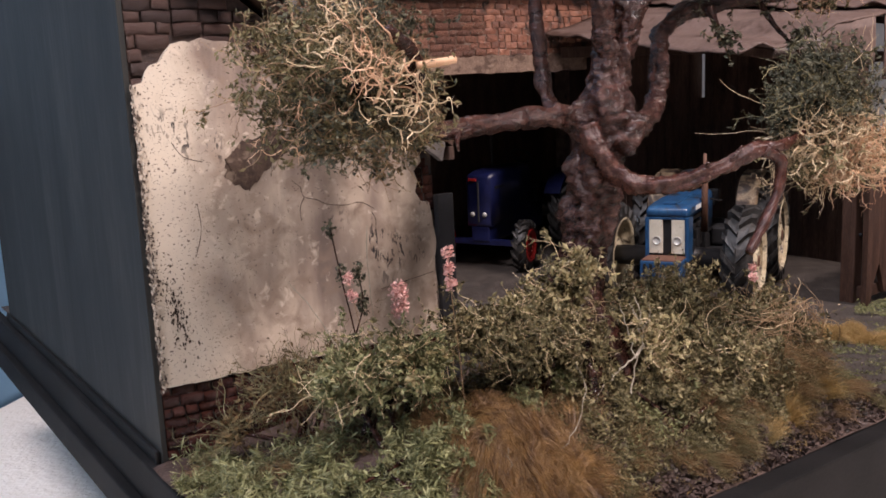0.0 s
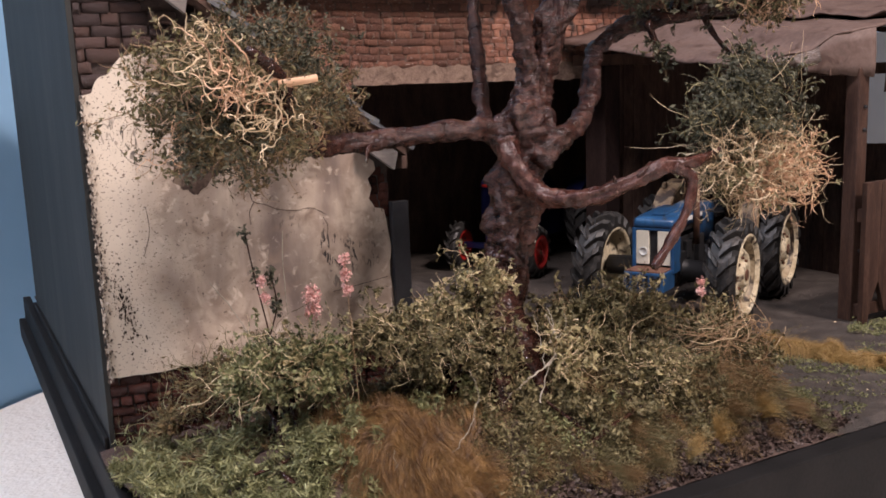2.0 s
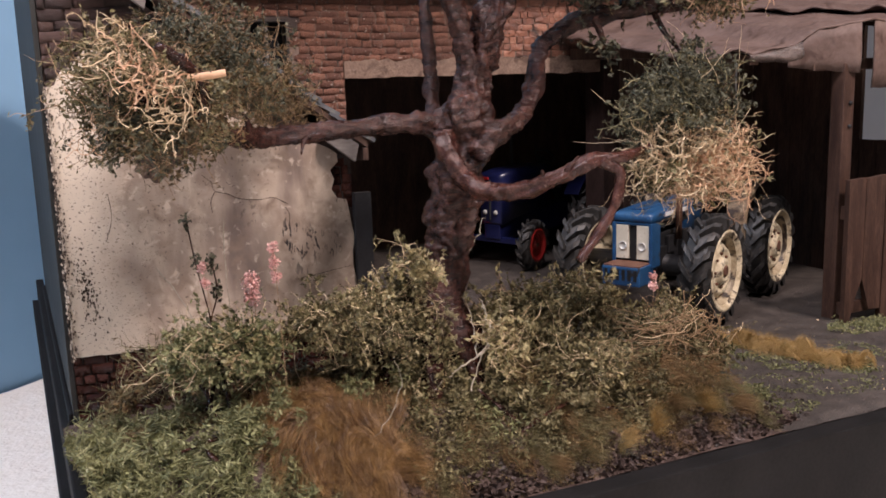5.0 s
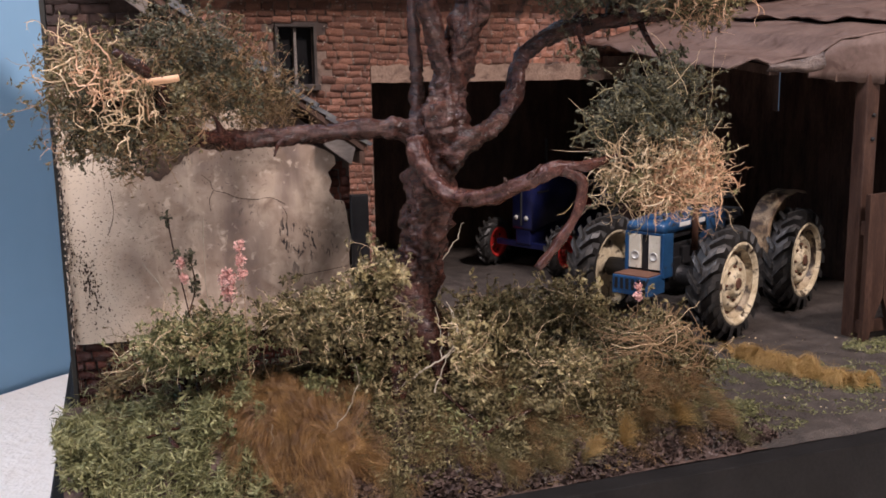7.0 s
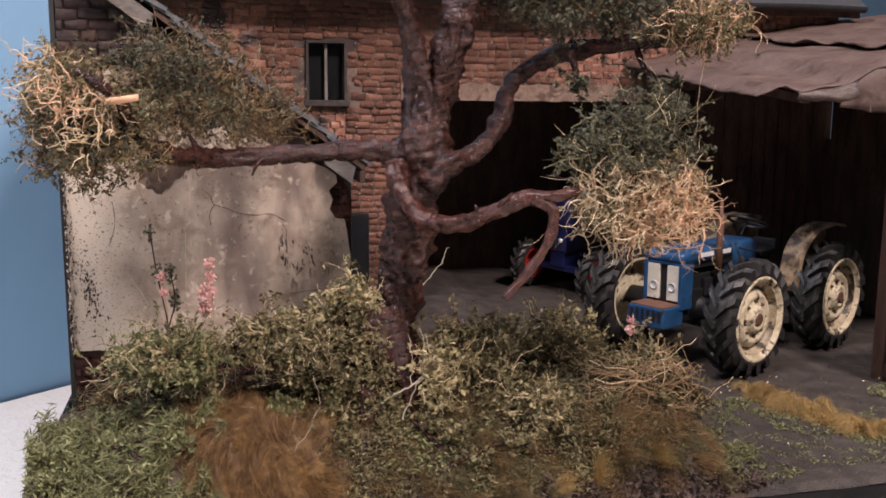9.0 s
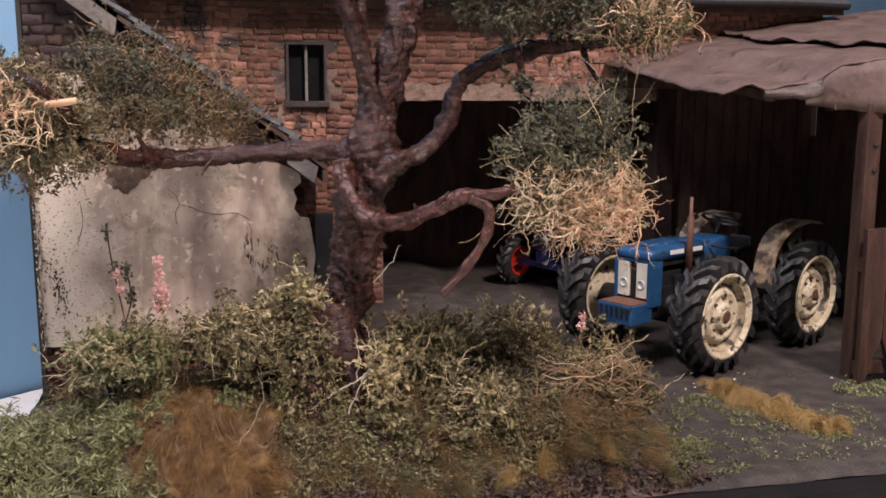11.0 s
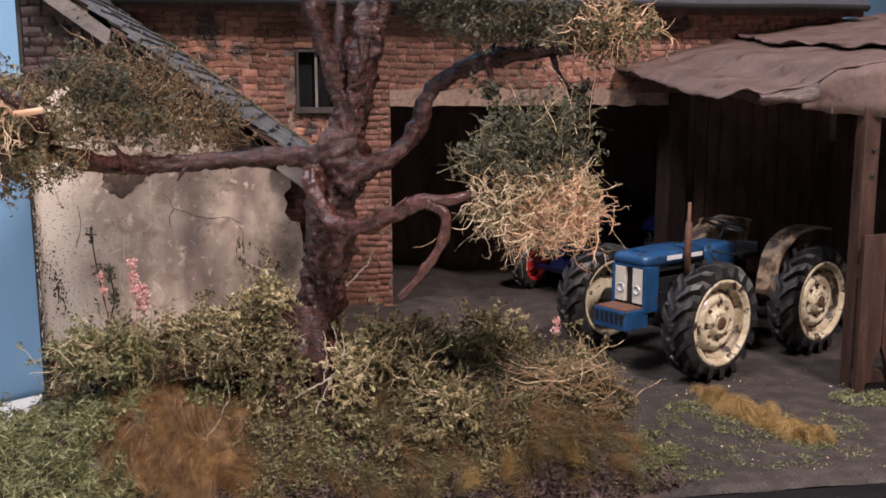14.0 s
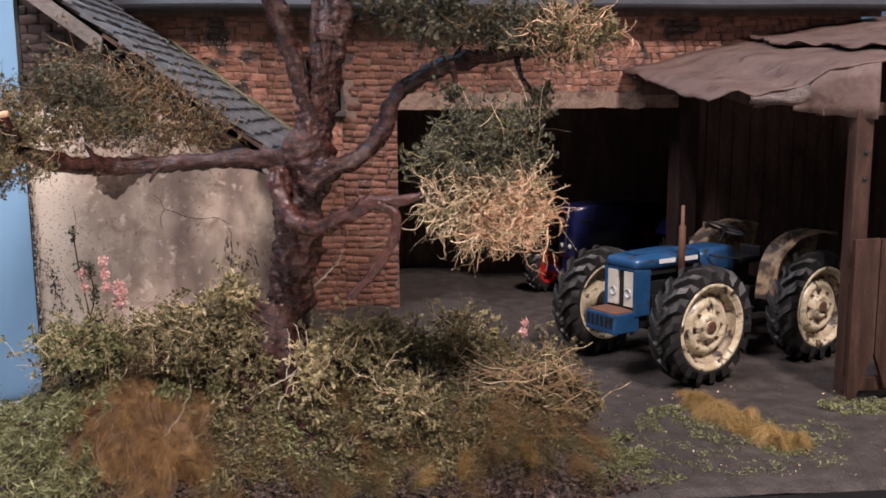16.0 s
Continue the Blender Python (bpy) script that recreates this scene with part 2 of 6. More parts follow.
M_vine = material("tan_vine", [(0.1, 0.055, 0.03), (0.25, 0.155, 0.08), (0.42, 0.29, 0.165)], 1.0, 0.15, 0.55, 0, by="island")
M_tip = material("pale_leaf_tips", [(0.1, 0.085, 0.034), (0.24, 0.2, 0.09), (0.45, 0.38, 0.2)], 1.0, 0.15, 0.55, 0, by="island")
M_lichen = material("pale_lichen", [(0.16, 0.17, 0.09), (0.3, 0.31, 0.19), (0.42, 0.42, 0.29)], 0.5, 0.1, 0.9, 0, by="island")
M_pale_twig = material("bleached_twig", [(0.18, 0.15, 0.1), (0.33, 0.29, 0.22), (0.48, 0.44, 0.36)], 0.5, 0.1, 0.6, 0.3, 0.01)
M_pink = material("pink_flock", [(0.5, 0.22, 0.2), (0.74, 0.42, 0.38), (0.85, 0.63, 0.57)], 0.4, 0.08, 0.7, 0, by="island")
M_tyre = material("dusty_rubber", [(0.008, 0.008, 0.008), (0.022, 0.021, 0.02), (0.065, 0.058, 0.053)], 0.5, 0.08, 0.5, 0.5, 0.03)
M_rim = material("cream_rusty_rim", [(0.33, 0.25, 0.14), (0.64, 0.55, 0.38), (0.82, 0.75, 0.58)], 0.5, 0.06, 0.36, 0.4, 0.015, grime_glint=(0.045, 0.026, 0.016), grime_glint_size=0.5, grime_glint_at=0.535)
# browner than the rim: rust, plus the dished recess's shade in the colour
M_well = material("rusty_shaded_rim_well", [(0.2, 0.13, 0.07), (0.42, 0.34, 0.22), (0.6, 0.52, 0.37)], 0.5, 0.07, 0.55, 0.4, 0.015, grime_glint=(0.032, 0.02, 0.014), grime_glint_size=0.6, grime_glint_at=0.47)
M_blue_paint = material("blue_tractor_enamel", [(0.009, 0.036, 0.095), (0.015, 0.062, 0.15), (0.028, 0.095, 0.205)], 1.0, 0.1, 0.3, 0.2, 0.012, grime_glint=(0.028, 0.026, 0.026), grime_glint_size=0.5, grime_glint_at=0.57, coat=0.25)
M_navy = material("dark_blue_enamel", [(0.004, 0.006, 0.03), (0.008, 0.011, 0.055), (0.015, 0.02, 0.09)], 1.0, 0.1, 0.3, 0.1, 0.01, coat=0.4)
M_red = material("red_wheel_paint", [(0.3, 0.014, 0.012), (0.46, 0.028, 0.022)], 0.5, 0.06, 0.45, 0.2, 0.01)
M_cream = material("cream_panel", [(0.5, 0.46, 0.36), (0.66, 0.62, 0.52)], 0.5, 0.06, 0.5, 0.2, 0.01, grime_glint=(0.16, 0.09, 0.05), grime_glint_size=0.35, grime_glint_at=0.62)
M_fender = material("rusty_cream_fender", [(0.12, 0.07, 0.04), (0.24, 0.165, 0.095), (0.42, 0.33, 0.21)], 0.5, 0.07, 0.6, 0.4, 0.015, grime_glint=(0.045, 0.027, 0.018), grime_glint_size=0.75, grime_glint_at=0.46)
M_iron = material("oily_dark_iron", [(0.01, 0.01, 0.011), (0.025, 0.025, 0.027)], 0.4, 0.06, 0.5, 0.4, 0.02, metal=0.3)
M_rust = material("rusty_pipe", [(0.07, 0.03, 0.018), (0.16, 0.075, 0.045)], 0.3, 0.05, 0.7, 0.4, 0.01)
M_lamp_glass = material("headlamp_glass", [(0.35, 0.35, 0.33), (0.6, 0.6, 0.56)], 0.2, 0.05, 0.12, 0, coat=0.6)
M_white = material("white_paint_bar", [(0.6, 0.6, 0.58), (0.75, 0.75, 0.72)], 0.5, 0.08, 0.5, 0.1, 0.01)
M_glass = material("dark_window_pane", [(0.006, 0.006, 0.007), (0.012, 0.012, 0.013)], 1.0, 0.2, 0.4, 0, spec=0.1)


# ---- builders ----
PLACE = {}


def thing(name, x, y, z, label, category, group="", kind="", rz=0.0):
    ob = new(name)
    ob.empty_display_size = 0.01
    PLACE[ob] = pose(x * CM, y * CM, z * CM, 0, 0, rz)
    ob.matrix_basis = PLACE[ob]
    return tagged(ob, label, category, group, kind)


def link(name, me, mat, parent=None, label="", local=False):
    if mat and not me.materials:
        me.materials.append(mat)
    ob = new(name, me)
    if parent is not None:
        ob.parent = parent
        if not local and parent in PLACE:
            ob.matrix_parent_inverse = PLACE[parent].inverted()
    return tagged(ob, label)


def bm_mesh(name, bm, smooth=False):
    bmesh.ops.recalc_face_normals(bm, faces=bm.faces)
    for v in bm.verts:
        v.co *= CM
    for f in bm.faces:
        f.smooth = smooth
    me = bpy.data.meshes.new(name)
    bm.to_mesh(me)
    bm.free()
    return me


def part(name, bm, mat, parent=None, label="", smooth=False, local=False):
    """Links a bmesh, in centimetres, as one mesh object under a thing or a part."""
    return link(name, bm_mesh(name, bm, smooth), mat, parent, label, local)


def raw(name, verts, faces, mat, parent=None, label="", local=False, smooth=False):
    me = bpy.data.meshes.new(name)
    faces = faces.tolist() if isinstance(faces, np.ndarray) else faces
    me.from_pydata((np.asarray(verts, float) * CM).tolist(), [], [tuple(f) for f in faces])
    if smooth:
        me.polygons.foreach_set("use_smooth", [True] * len(me.polygons))
    return link(name, me, mat, parent, label, local)


def box(bm, x0, x1, y0, y1, z0, z1, bevel=0.0, jitter=0.0, rng=None):
    vs = []
    for x in (x0, x1):
        for y in (y0, y1):
            for z in (z0, z1):
                j = [rng.uniform(-jitter, jitter) for _ in range(3)] if rng else (0, 0, 0)
                vs.append(bm.verts.new((x + j[0], y + j[1], z + j[2])))
    faces = [bm.faces.new([vs[i] for i in q]) for q in ((0, 1, 3, 2), (4, 6, 7, 5), (0, 4, 5, 1), (2, 3, 7, 6), (0, 2, 6, 4), (1, 5, 7, 3))]
    if bevel:
        edges = {e for f in faces for e in f.edges}
        bmesh.ops.bevel(bm, geom=list(edges), offset=bevel, segments=2, affect="EDGES", profile=0.6)
    return vs


def boxes(*specs, bevel=0.0):
    bm = bmesh.new()
    for s in specs:
        box(bm, *s, bevel=bevel)
    return bm


def ears(pts):
    """Cuts a simple outline into triangles."""
    area = sum(p[0] * q[1] - q[0] * p[1] for p, q in zip(pts, pts[1:] + pts[:1]))
    left = list(range(len(pts))) if area > 0 else list(range(len(pts)))[::-1]
    cross = lambda a, b, c: (b[0] - a[0]) * (c[1] - a[1]) - (b[1] - a[1]) * (c[0] - a[0])  # noqa: E731
    out = []
    while len(left) > 3:
        best = None
        for k in range(len(left)):
            i, j, m = left[k - 1], left[k], left[(k + 1) % len(left)]
            a, b, c = pts[i], pts[j], pts[m]
            if cross(a, b, c) <= 1e-9:
                continue
            if any(cross(a, b, pts[q]) >= 0 and cross(b, c, pts[q]) >= 0 and cross(c, a, pts[q]) >= 0 for q in left if q not in (i, j, m)):
                continue
            size = math.dist(a, c)
            if best is None or size < best[0]:
                best = (size, k, (i, j, m))
        if best is None:
            break
        out.append(best[2])
        left.pop(best[1])
    out.append(tuple(left[:3]))
    return out


def prism(bm, outline, y0, y1):
    """An outline in x and z, pushed from y0 to y1."""
    a = [bm.verts.new((x, y0, z)) for x, z in outline]
    b = [bm.verts.new((x, y1, z)) for x, z in outline]
    n = len(a)
    for i, j, k in ears([tuple(p) for p in outline]):
        bm.faces.new((a[i], a[j], a[k]))
        bm.faces.new((b[k], b[j], b[i]))
    for i in range(n):
        bm.faces.new((a[i], b[i], b[(i + 1) % n], a[(i + 1) % n]))


def lathe(bm, profile, axis="y", centre=(0, 0, 0), steps=40, close=False, caps=True):
    """profile: (along the axis, radius)."""
    rings = []
    for k in range(steps):
        a = 2 * math.pi * k / steps
        ring = []
        for s, r in profile:
            p = {"y": (r * math.cos(a), s, r * math.sin(a)), "x": (s, r * math.cos(a), r * math.sin(a)), "z": (r * math.cos(a), r * math.sin(a), s)}[axis]
            ring.append(bm.verts.new((p[0] + centre[0], p[1] + centre[1], p[2] + centre[2])))
        rings.append(ring)
    n = len(profile)
    for k in range(steps):
        a, b = rings[k], rings[(k + 1) % steps]
        for i in range(n if close else n - 1):
            j = (i + 1) % n
            bm.faces.new((a[i], b[i], b[j], a[j]))
    if not close and caps:
        for i in (0, n - 1):
            if profile[i][1] > 1e-4:
                bm.faces.new([r[i] for r in rings])


def smooth_path(points, per=6):
    """A Catmull-Rom line through points of (x, y, z, radius)."""
    p = [np.array(q, float) for q in points]
    p = [2 * p[0] - p[1]] + p + [2 * p[-1] - p[-2]]
    out = []
    for i in range(1, len(p) - 2):
        for k in range(per):
            t = k / per
            out.append(0.5 * (2 * p[i] + (p[i + 1] - p[i - 1]) * t + (2 * p[i - 1] - 5 * p[i] + 4 * p[i + 1] - p[i + 2]) * t * t
                              + (3 * p[i] - p[i - 1] - 3 * p[i + 1] + p[i + 2]) * t ** 3))
    out.append(p[-2])
    return out


def tube_arrays(path, sides=10, rough=0.0, seed=0.0, verts=None, faces=None, freq=1.6, groove=0.0, wrinkle=0.0):
    """A tapered tube along (x, y, z, radius), knobbly by rough."""
    verts = [] if verts is None else verts
    faces = [] if faces is None else faces
    base, n = len(verts), len(path)
    side = np.array((0.3, 0.9, 0.2))
    along = 0.0
    for i, q in enumerate(path):
        along += float(np.linalg.norm(np.array(q[:3]) - np.array(path[max(i - 1, 0)][:3])))
        ahead = np.array(path[min(i + 1, n - 1)][:3]) - np.array(path[max(i - 1, 0)][:3])
        ahead = ahead / (np.linalg.norm(ahead) + 1e-9)
        side = side - ahead * side.dot(ahead)
        side = side / (np.linalg.norm(side) + 1e-9)
        up = np.cross(ahead, side)
        for k in range(sides):
            a = 2 * math.pi * k / sides
            d = side * math.cos(a) + up * math.sin(a)
            r = q[3]
            if rough:
                w = (q[:3] + d * r) * freq + seed
                ca, sa = math.cos(a + along * 0.35), math.sin(a + along * 0.35)
                r *= 1 + rough * (0.9 * noise.noise(Vector(w * 0.8)) + 0.5 * noise.noise(Vector(w * 2.4)) + 0.75 * noise.noise(Vector((ca * 1.7, sa * 1.7, along * 0.9 + seed)))
                                  + 0.5 * noise.noise(Vector((ca * 4.0, sa * 4.0, along * 2.0 + seed))) + 0.22 * noise.noise(Vector(w * 9)))
            if groove:
                r += q[3] * groove * (math.sin(a * 5 + i * 0.16 + 2 * noise.noise(Vector(q[:3] * 0.8))) * 0.5 + noise.noise(Vector((a * 3.0, i * 0.12, seed))))
            if wrinkle:
                r += wrinkle * (noise.noise(Vector((math.cos(a) * 0.9, math.sin(a) * 0.9 + q[2] * 0.35, q[2] * 1.6 + math.cos(a + 1.0) * 0.8 + seed))) + 0.5 * abs(noise.noise(Vector((math.cos(a) * 2.5, math.sin(a) * 2.5, q[2] * 3.4 + math.sin(a) * 1.5)))))
            verts.append(tuple(q[:3] + d * r))
    for i in range(n - 1):
        for k in range(sides):
            a, b = base + i * sides + k, base + i * sides + (k + 1) % sides
            faces.append((a, b, b + sides, a + sides))
    faces.append(tuple(base + k for k in range(sides))[::-1])
    faces.append(tuple(base + (n - 1) * sides + k for k in range(sides)))
    return verts, faces


def limb(name, points, mat, parent, sides=12, rough=0.25, per=8, seed=0.0, label="", groove=0.1, wrinkle=0.0):
    v, f = tube_arrays(smooth_path(points, per), sides, rough * 1.5, seed, groove=groove, freq=2.6, wrinkle=wrinkle)
    return raw(name, v, f, mat, parent, label, smooth=True)


def unit(rng):
    while True:
        v = np.array([rng.uniform(-1, 1) for _ in range(3)])
        if 0.05 < v.dot(v) < 1:
            return v / math.sqrt(v.dot(v))


def units(rs, n):
    v = rs.normal(size=(n, 3))
    return v / (np.linalg.norm(v, axis=1, keepdims=True) + 1e-9)


def scatter_in(rs, blobs, count, shell=0.35, gap=0.0, gap_size=0.7):
    """Places inside the blobs (x, y, z, rx, ry, rz), nearer to the skin by shell, with gaps by a noise."""
    b = np.array(blobs, float)
    size = b[:, 3] * b[:, 4] + b[:, 4] * b[:, 5] + b[:, 3] * b[:, 5]
    c = b[rs.choice(len(b), count * 2, p=size / size.sum())]
    d = units(rs, count * 2) * (rs.random_sample((count * 2, 1)) ** shell)
    p = c[:, :3] + d * c[:, 3:]
    lump = np.array([noise.noise(Vector(q)) for q in p / gap_size])
    keep = lump + rs.uniform(-0.15, 0.15, len(p)) > gap - 0.5
    return p[keep][:count], d[keep][:count]


def flakes(rs, p, size, long=1.6):
    """Small folded flakes at the places p."""
    n = len(p)
    a = units(rs, n)
    b = np.cross(a, units(rs, n))
    b = b / (np.linalg.norm(b, axis=1, keepdims=True) + 1e-9)
    c = np.cross(a, b)
    s = size * rs.uniform(0.45, 1.5, (n, 1))
    v = np.stack([p - a * s * long / 2, p + b * s / 2 + c * s * 0.2, p + a * s * long / 2, p - b * s / 2 + c * s * 0.2], 1).reshape(-1, 3)
    k = 4 * np.arange(n)[:, None]
    return v, np.concatenate([k + (0, 1, 2), k + (0, 2, 3)], 0)


def leaves(rng, blobs, count, size, long=1.6, shell=0.35, gap=0.2, gap_size=0.6, floor=None):
    rs = np.random.RandomState(rng.randrange(1 << 30))
    p, _ = scatter_in(rs, blobs, count, shell, gap, gap_size)
    if floor is not None:
        p[:, 2] = np.maximum(p[:, 2], [floor(x, y) + 0.03 for x, y, _ in p])
    return flakes(rs, p, size, long)


def stems(rng, blobs, count, length, radius, curl=0.5, steps=8, shell=0.6, outward=0.4, droop=0.0, gap=0.0, forks=0.0, nodes=None, floor=None):
    """Thin curling stems, each with forks side shoots; nodes collects the places along them."""
    rs = np.random.RandomState(rng.randrange(1 << 30))
    p, d = scatter_in(rs, blobs, count, shell, gap, 0.6)
    w = units(rs, len(p)) + d * outward
    total, r = length * rs.uniform(0.45, 1.5, (len(p), 1)), radius * rs.uniform(0.6, 1.4, (len(p), 1))
    vs, fs, base = [], [], 0
    for gen in range(3 if forks else 1):
        n = len(p)
        w = w / (np.linalg.norm(w, axis=1, keepdims=True) + 1e-9)
        turn = units(rs, n) * curl
        pts, ways = [], []
        for i in range(steps):
            pts.append(p.copy())
            ways.append(w.copy())
            turn = turn * 0.2 + units(rs, n) * curl
            w = w + turn * 0.6 + np.array((0, 0, -droop))
            w = w / (np.linalg.norm(w, axis=1, keepdims=True) + 1e-9)
            p = p + w * total / steps
            if floor is not None:
                p[:, 2] = np.maximum(p[:, 2], [floor(x, y) for x, y, _ in p])
        pts, ways = np.stack(pts, 1), np.stack(ways, 1)
        if nodes is not None:
            nodes.append(pts[:, 1:].reshape(-1, 3))
        side = np.cross(ways, (0.31, 0.53, 0.79))
        side = side / (np.linalg.norm(side, axis=2, keepdims=True) + 1e-9)
        up = np.cross(ways, side)
        rad = (r * (1 - 0.65 * np.arange(steps) / (steps - 1))[None])[:, :, None]
        ring = np.stack([pts + rad * (side * math.cos(a) + up * math.sin(a)) for a in (0, 2.0944, 4.18879)], 2)
        vs.append(ring.reshape(-1, 3))
        k = base + (np.arange(n)[:, None, None] * steps + np.arange(steps - 1)[None, :, None]) * 3
        for q in range(3):
            q2 = (q + 1) % 3
            fs.append(np.stack([k + q, k + q2, k + 3 + q2, k + 3 + q], -1).reshape(-1, 4))
        base += n * steps * 3
        if forks:
            m = int(n * forks)
            who, at = rs.randint(0, n, m), rs.randint(1, steps - 1, m)
            p = pts[who, at].copy()
            w = ways[who, at] + units(rs, m) * 0.95
            total, r = total[who] * rs.uniform(0.3, 0.6, (m, 1)), r[who] * 0.7
    return np.concatenate(vs), np.concatenate(fs)


def hairs(rng, spots, count, length, width, lean=(0, 0, 1), spread=0.6, steps=4, bend=0.5, wave=0.8):
    """Fine blades of grass from the ground spots (x, y, rx, ry), combed the same way in strands."""
    verts, faces = [], []
    for _ in range(count):
        s = spots[rng.randrange(len(spots))]
        a, q = rng.uniform(0, 2 * math.pi), math.sqrt(rng.random())
        x, y = s[0] + math.cos(a) * q * s[2], s[1] + math.sin(a) * q * s[3]
        p = np.array((x, y, ground_z(x, y) - 0.03))
        comb = np.array((noise.noise(Vector((x * wave, y * wave, 1.3))), noise.noise(Vector((x * wave, y * wave, 7.7))) - 0.25, 0.0))
        w = np.array(lean, float) + comb * 1.3 + unit(rng) * spread
        w[2] = abs(w[2])
        w = w / np.linalg.norm(w)
        side = np.cross(w, unit(rng))
        side = side / (np.linalg.norm(side) + 1e-9)
        total, k = length * rng.uniform(0.5, 1.3), len(verts)
        for i in range(steps + 1):
            wd = width * (1 - 0.75 * i / steps)
            verts += [p - side * wd / 2, p + side * wd / 2]
            w = w + np.array((comb[0] * 0.3, comb[1] * 0.3 - 0.05, -bend / steps)) + unit(rng) * 0.08
            w = w / np.linalg.norm(w)
            p = p + w * total / steps
        for i in range(steps):
            b = k + 2 * i
            faces.append((b, b + 1, b + 3, b + 2))
    return verts, faces


def smoothstep(v, lo, hi):
    t = min(1.0, max(0.0, (v - lo) / (hi - lo)))
    return t * t * (3 - 2 * t)


def ground_z(x, y):
    """The height of the diorama's ground: a flat yard and an overgrown bank in front of the wing."""
    across = 1 - smoothstep(x, 25.4, 28.3)
    left = 0.45 + 0.55 * smoothstep(x, 8.0, 13.0)
    bank = 2.5 * smoothstep(y, 14.8, 17.6) * (1 - 0.75 * smoothstep(y, 20.0, 23.5)) * across * left
    bank += 1.7 * math.exp(-((x - 18.0) / 2.2) ** 2 - ((y - 19.2) / 1.15) ** 2)
    rough = 0.16 * noise.noise(Vector((x * 0.9, y * 0.9, 0.5))) + 0.05 * noise.noise(Vector((x * 3.1, y * 3.1, 4.5)))
    return bank + rough * (0.25 + min(1.0, bank)) - 0.12 * (1 - smoothstep(y, 14.7, 15.2))


# ---- room, table and backdrop ----
part("room_floor", boxes((-140, 262, -160, 275, -84, -80)), M_room).matrix_basis = pose(0, 0, 0)
tagged(bpy.data.objects["room_floor"], "plain floor of the room under the table", "floor", kind="structure")
for nm, spec in (("wall_south", (-140, 262, -164, -160, -80, 150)), ("wall_west", (-144, -140, -160, 275, -80, 150)), ("wall_east", (262, 266, -160, 275, -80, 150)),
                 ("wall_north", (-140, 262, 275, 279, -80, 150))):
    tagged(part(nm, boxes(spec), M_room), "plain pale wall closing the room", "wall", kind="structure")
tagged(part("ceiling", boxes((-140, 262, -160, 275, 150, 154)), M_room), "plain pale ceiling of the room", "ceiling", kind="structure")

TABLE_Z = -8.2
BACK_TURN = 39.5               # the blue wall and the table's far edge run at this angle
cloth_pose = pose(2.5 * CM, 57.9 * CM, TABLE_Z * CM, 0, 0, BACK_TURN)
table = new("table")
PLACE[table] = cloth_pose
table.matrix_basis = cloth_pose
tagged(table, "table covered with a white textured cloth", "table")
nx, ny = 110, 90
verts, faces = [], []
for j in range(ny):
    for i in range(nx):
        x, y = -70 + 170 * i / (nx - 1), -92 + 92 * j / (ny - 1)
        z = 0.10 * noise.noise(Vector((x * 0.35, y * 0.35, 3))) + 0.05 * noise.noise(Vector((x * 1.1, y * 1.1, 9)))
        verts.append((x, y, z - 0.15))
for j in range(ny - 1):
    for i in range(nx - 1):
        a = j * nx + i
        faces.append((a, a + 1, a + nx + 1, a + nx))
raw("tablecloth", verts, faces, M_cloth, table, "white textured cloth", local=True, smooth=True)
part("tabletop", boxes((-70, 100, -92, 0, -3, -0.42)), M_board, table, local=True)
for lx in (-66, 92):
    for ly in (-88, -8):
        part("leg", boxes((lx, lx + 5, ly, ly + 5, -71.7, -3)), M_board, table, local=True)
bm = bmesh.new()
box(bm, -110, 332, 0.4, 2.4, -71, 120)
bd = part("backdrop", bm, M_blue)
bd.matrix_basis = cloth_pose
tagged(bd, "plain blue painted wall behind the table", "backdrop", kind="structure")

# the turntable on which the model stands
tt = thing("turntable", 30, 36, TABLE_Z, "low dark turntable under the model's base board", "turntable")
bm = bmesh.new()
lathe(bm, [(TABLE_Z - 0.02, 7), (TABLE_Z + 0.8, 6.6), (TABLE_Z + 1.4, 2.6), (-3.2, 2.4)], "z", (30, 36, 0), 36)
part("foot", bm, M_base, tt, smooth=True)
bm = bmesh.new()
lathe(bm, [(-3.2, 9.5), (-2.4, 9.5), (-1.66, 9.3)], "z", (30, 36, 0), 40)
part("plate", bm, M_base, tt)

# ---- base board of the model ----
base = thing("base_board", 28, 32, -1.65, "black painted base board with a raised edge moulding", "base board")
part("board", boxes((7.55, 55, 14.75, 49, -1.65, -0.32), bevel=0.05), M_base, base)
part("moulding", boxes((6.8, 7.5, 13.95, 53.5, -2.2, -1.1), bevel=0.07), M_base, base, "black side moulding")
part("board_edge", boxes((7.1, 7.5, 14.4, 53.0, -1.1, 0.22), bevel=0.07), M_base, base)
part("moulding", boxes((7.5, 55, 13.95, 14.72, -3.6, -0.12), bevel=0.07), M_base, base, "black front moulding")
pan = thing("side_panel", 7.58, 37, -0.3, "smooth dark grey painted end panel of the model", "panel")
part("panel", boxes((7.5, 7.66, 25.75, 49.0, -0.3, 21.0), bevel=0.02), M_panel, pan)
part("foot_strip", boxes((7.35, 7.5, 25.9, 49.0, 0.2, 0.62), bevel=0.05), M_base, pan)

# ---- ground: one sheet ----
nx, ny = 240, 200
verts, faces, mats = [], [], []
for j in range(ny):
    for i in range(nx):
        x, y = 7.14 + (55 - 7.14) * i / (nx - 1), 14.72 + (52.5 - 14.72) * (j / (ny - 1)) ** 1.35
        x = max(x, 7.66 if y > 25.6 else 7.14 + 0.12 * max(0.0, 20.5 - y))
        verts.append((x, y, ground_z(x, y)))
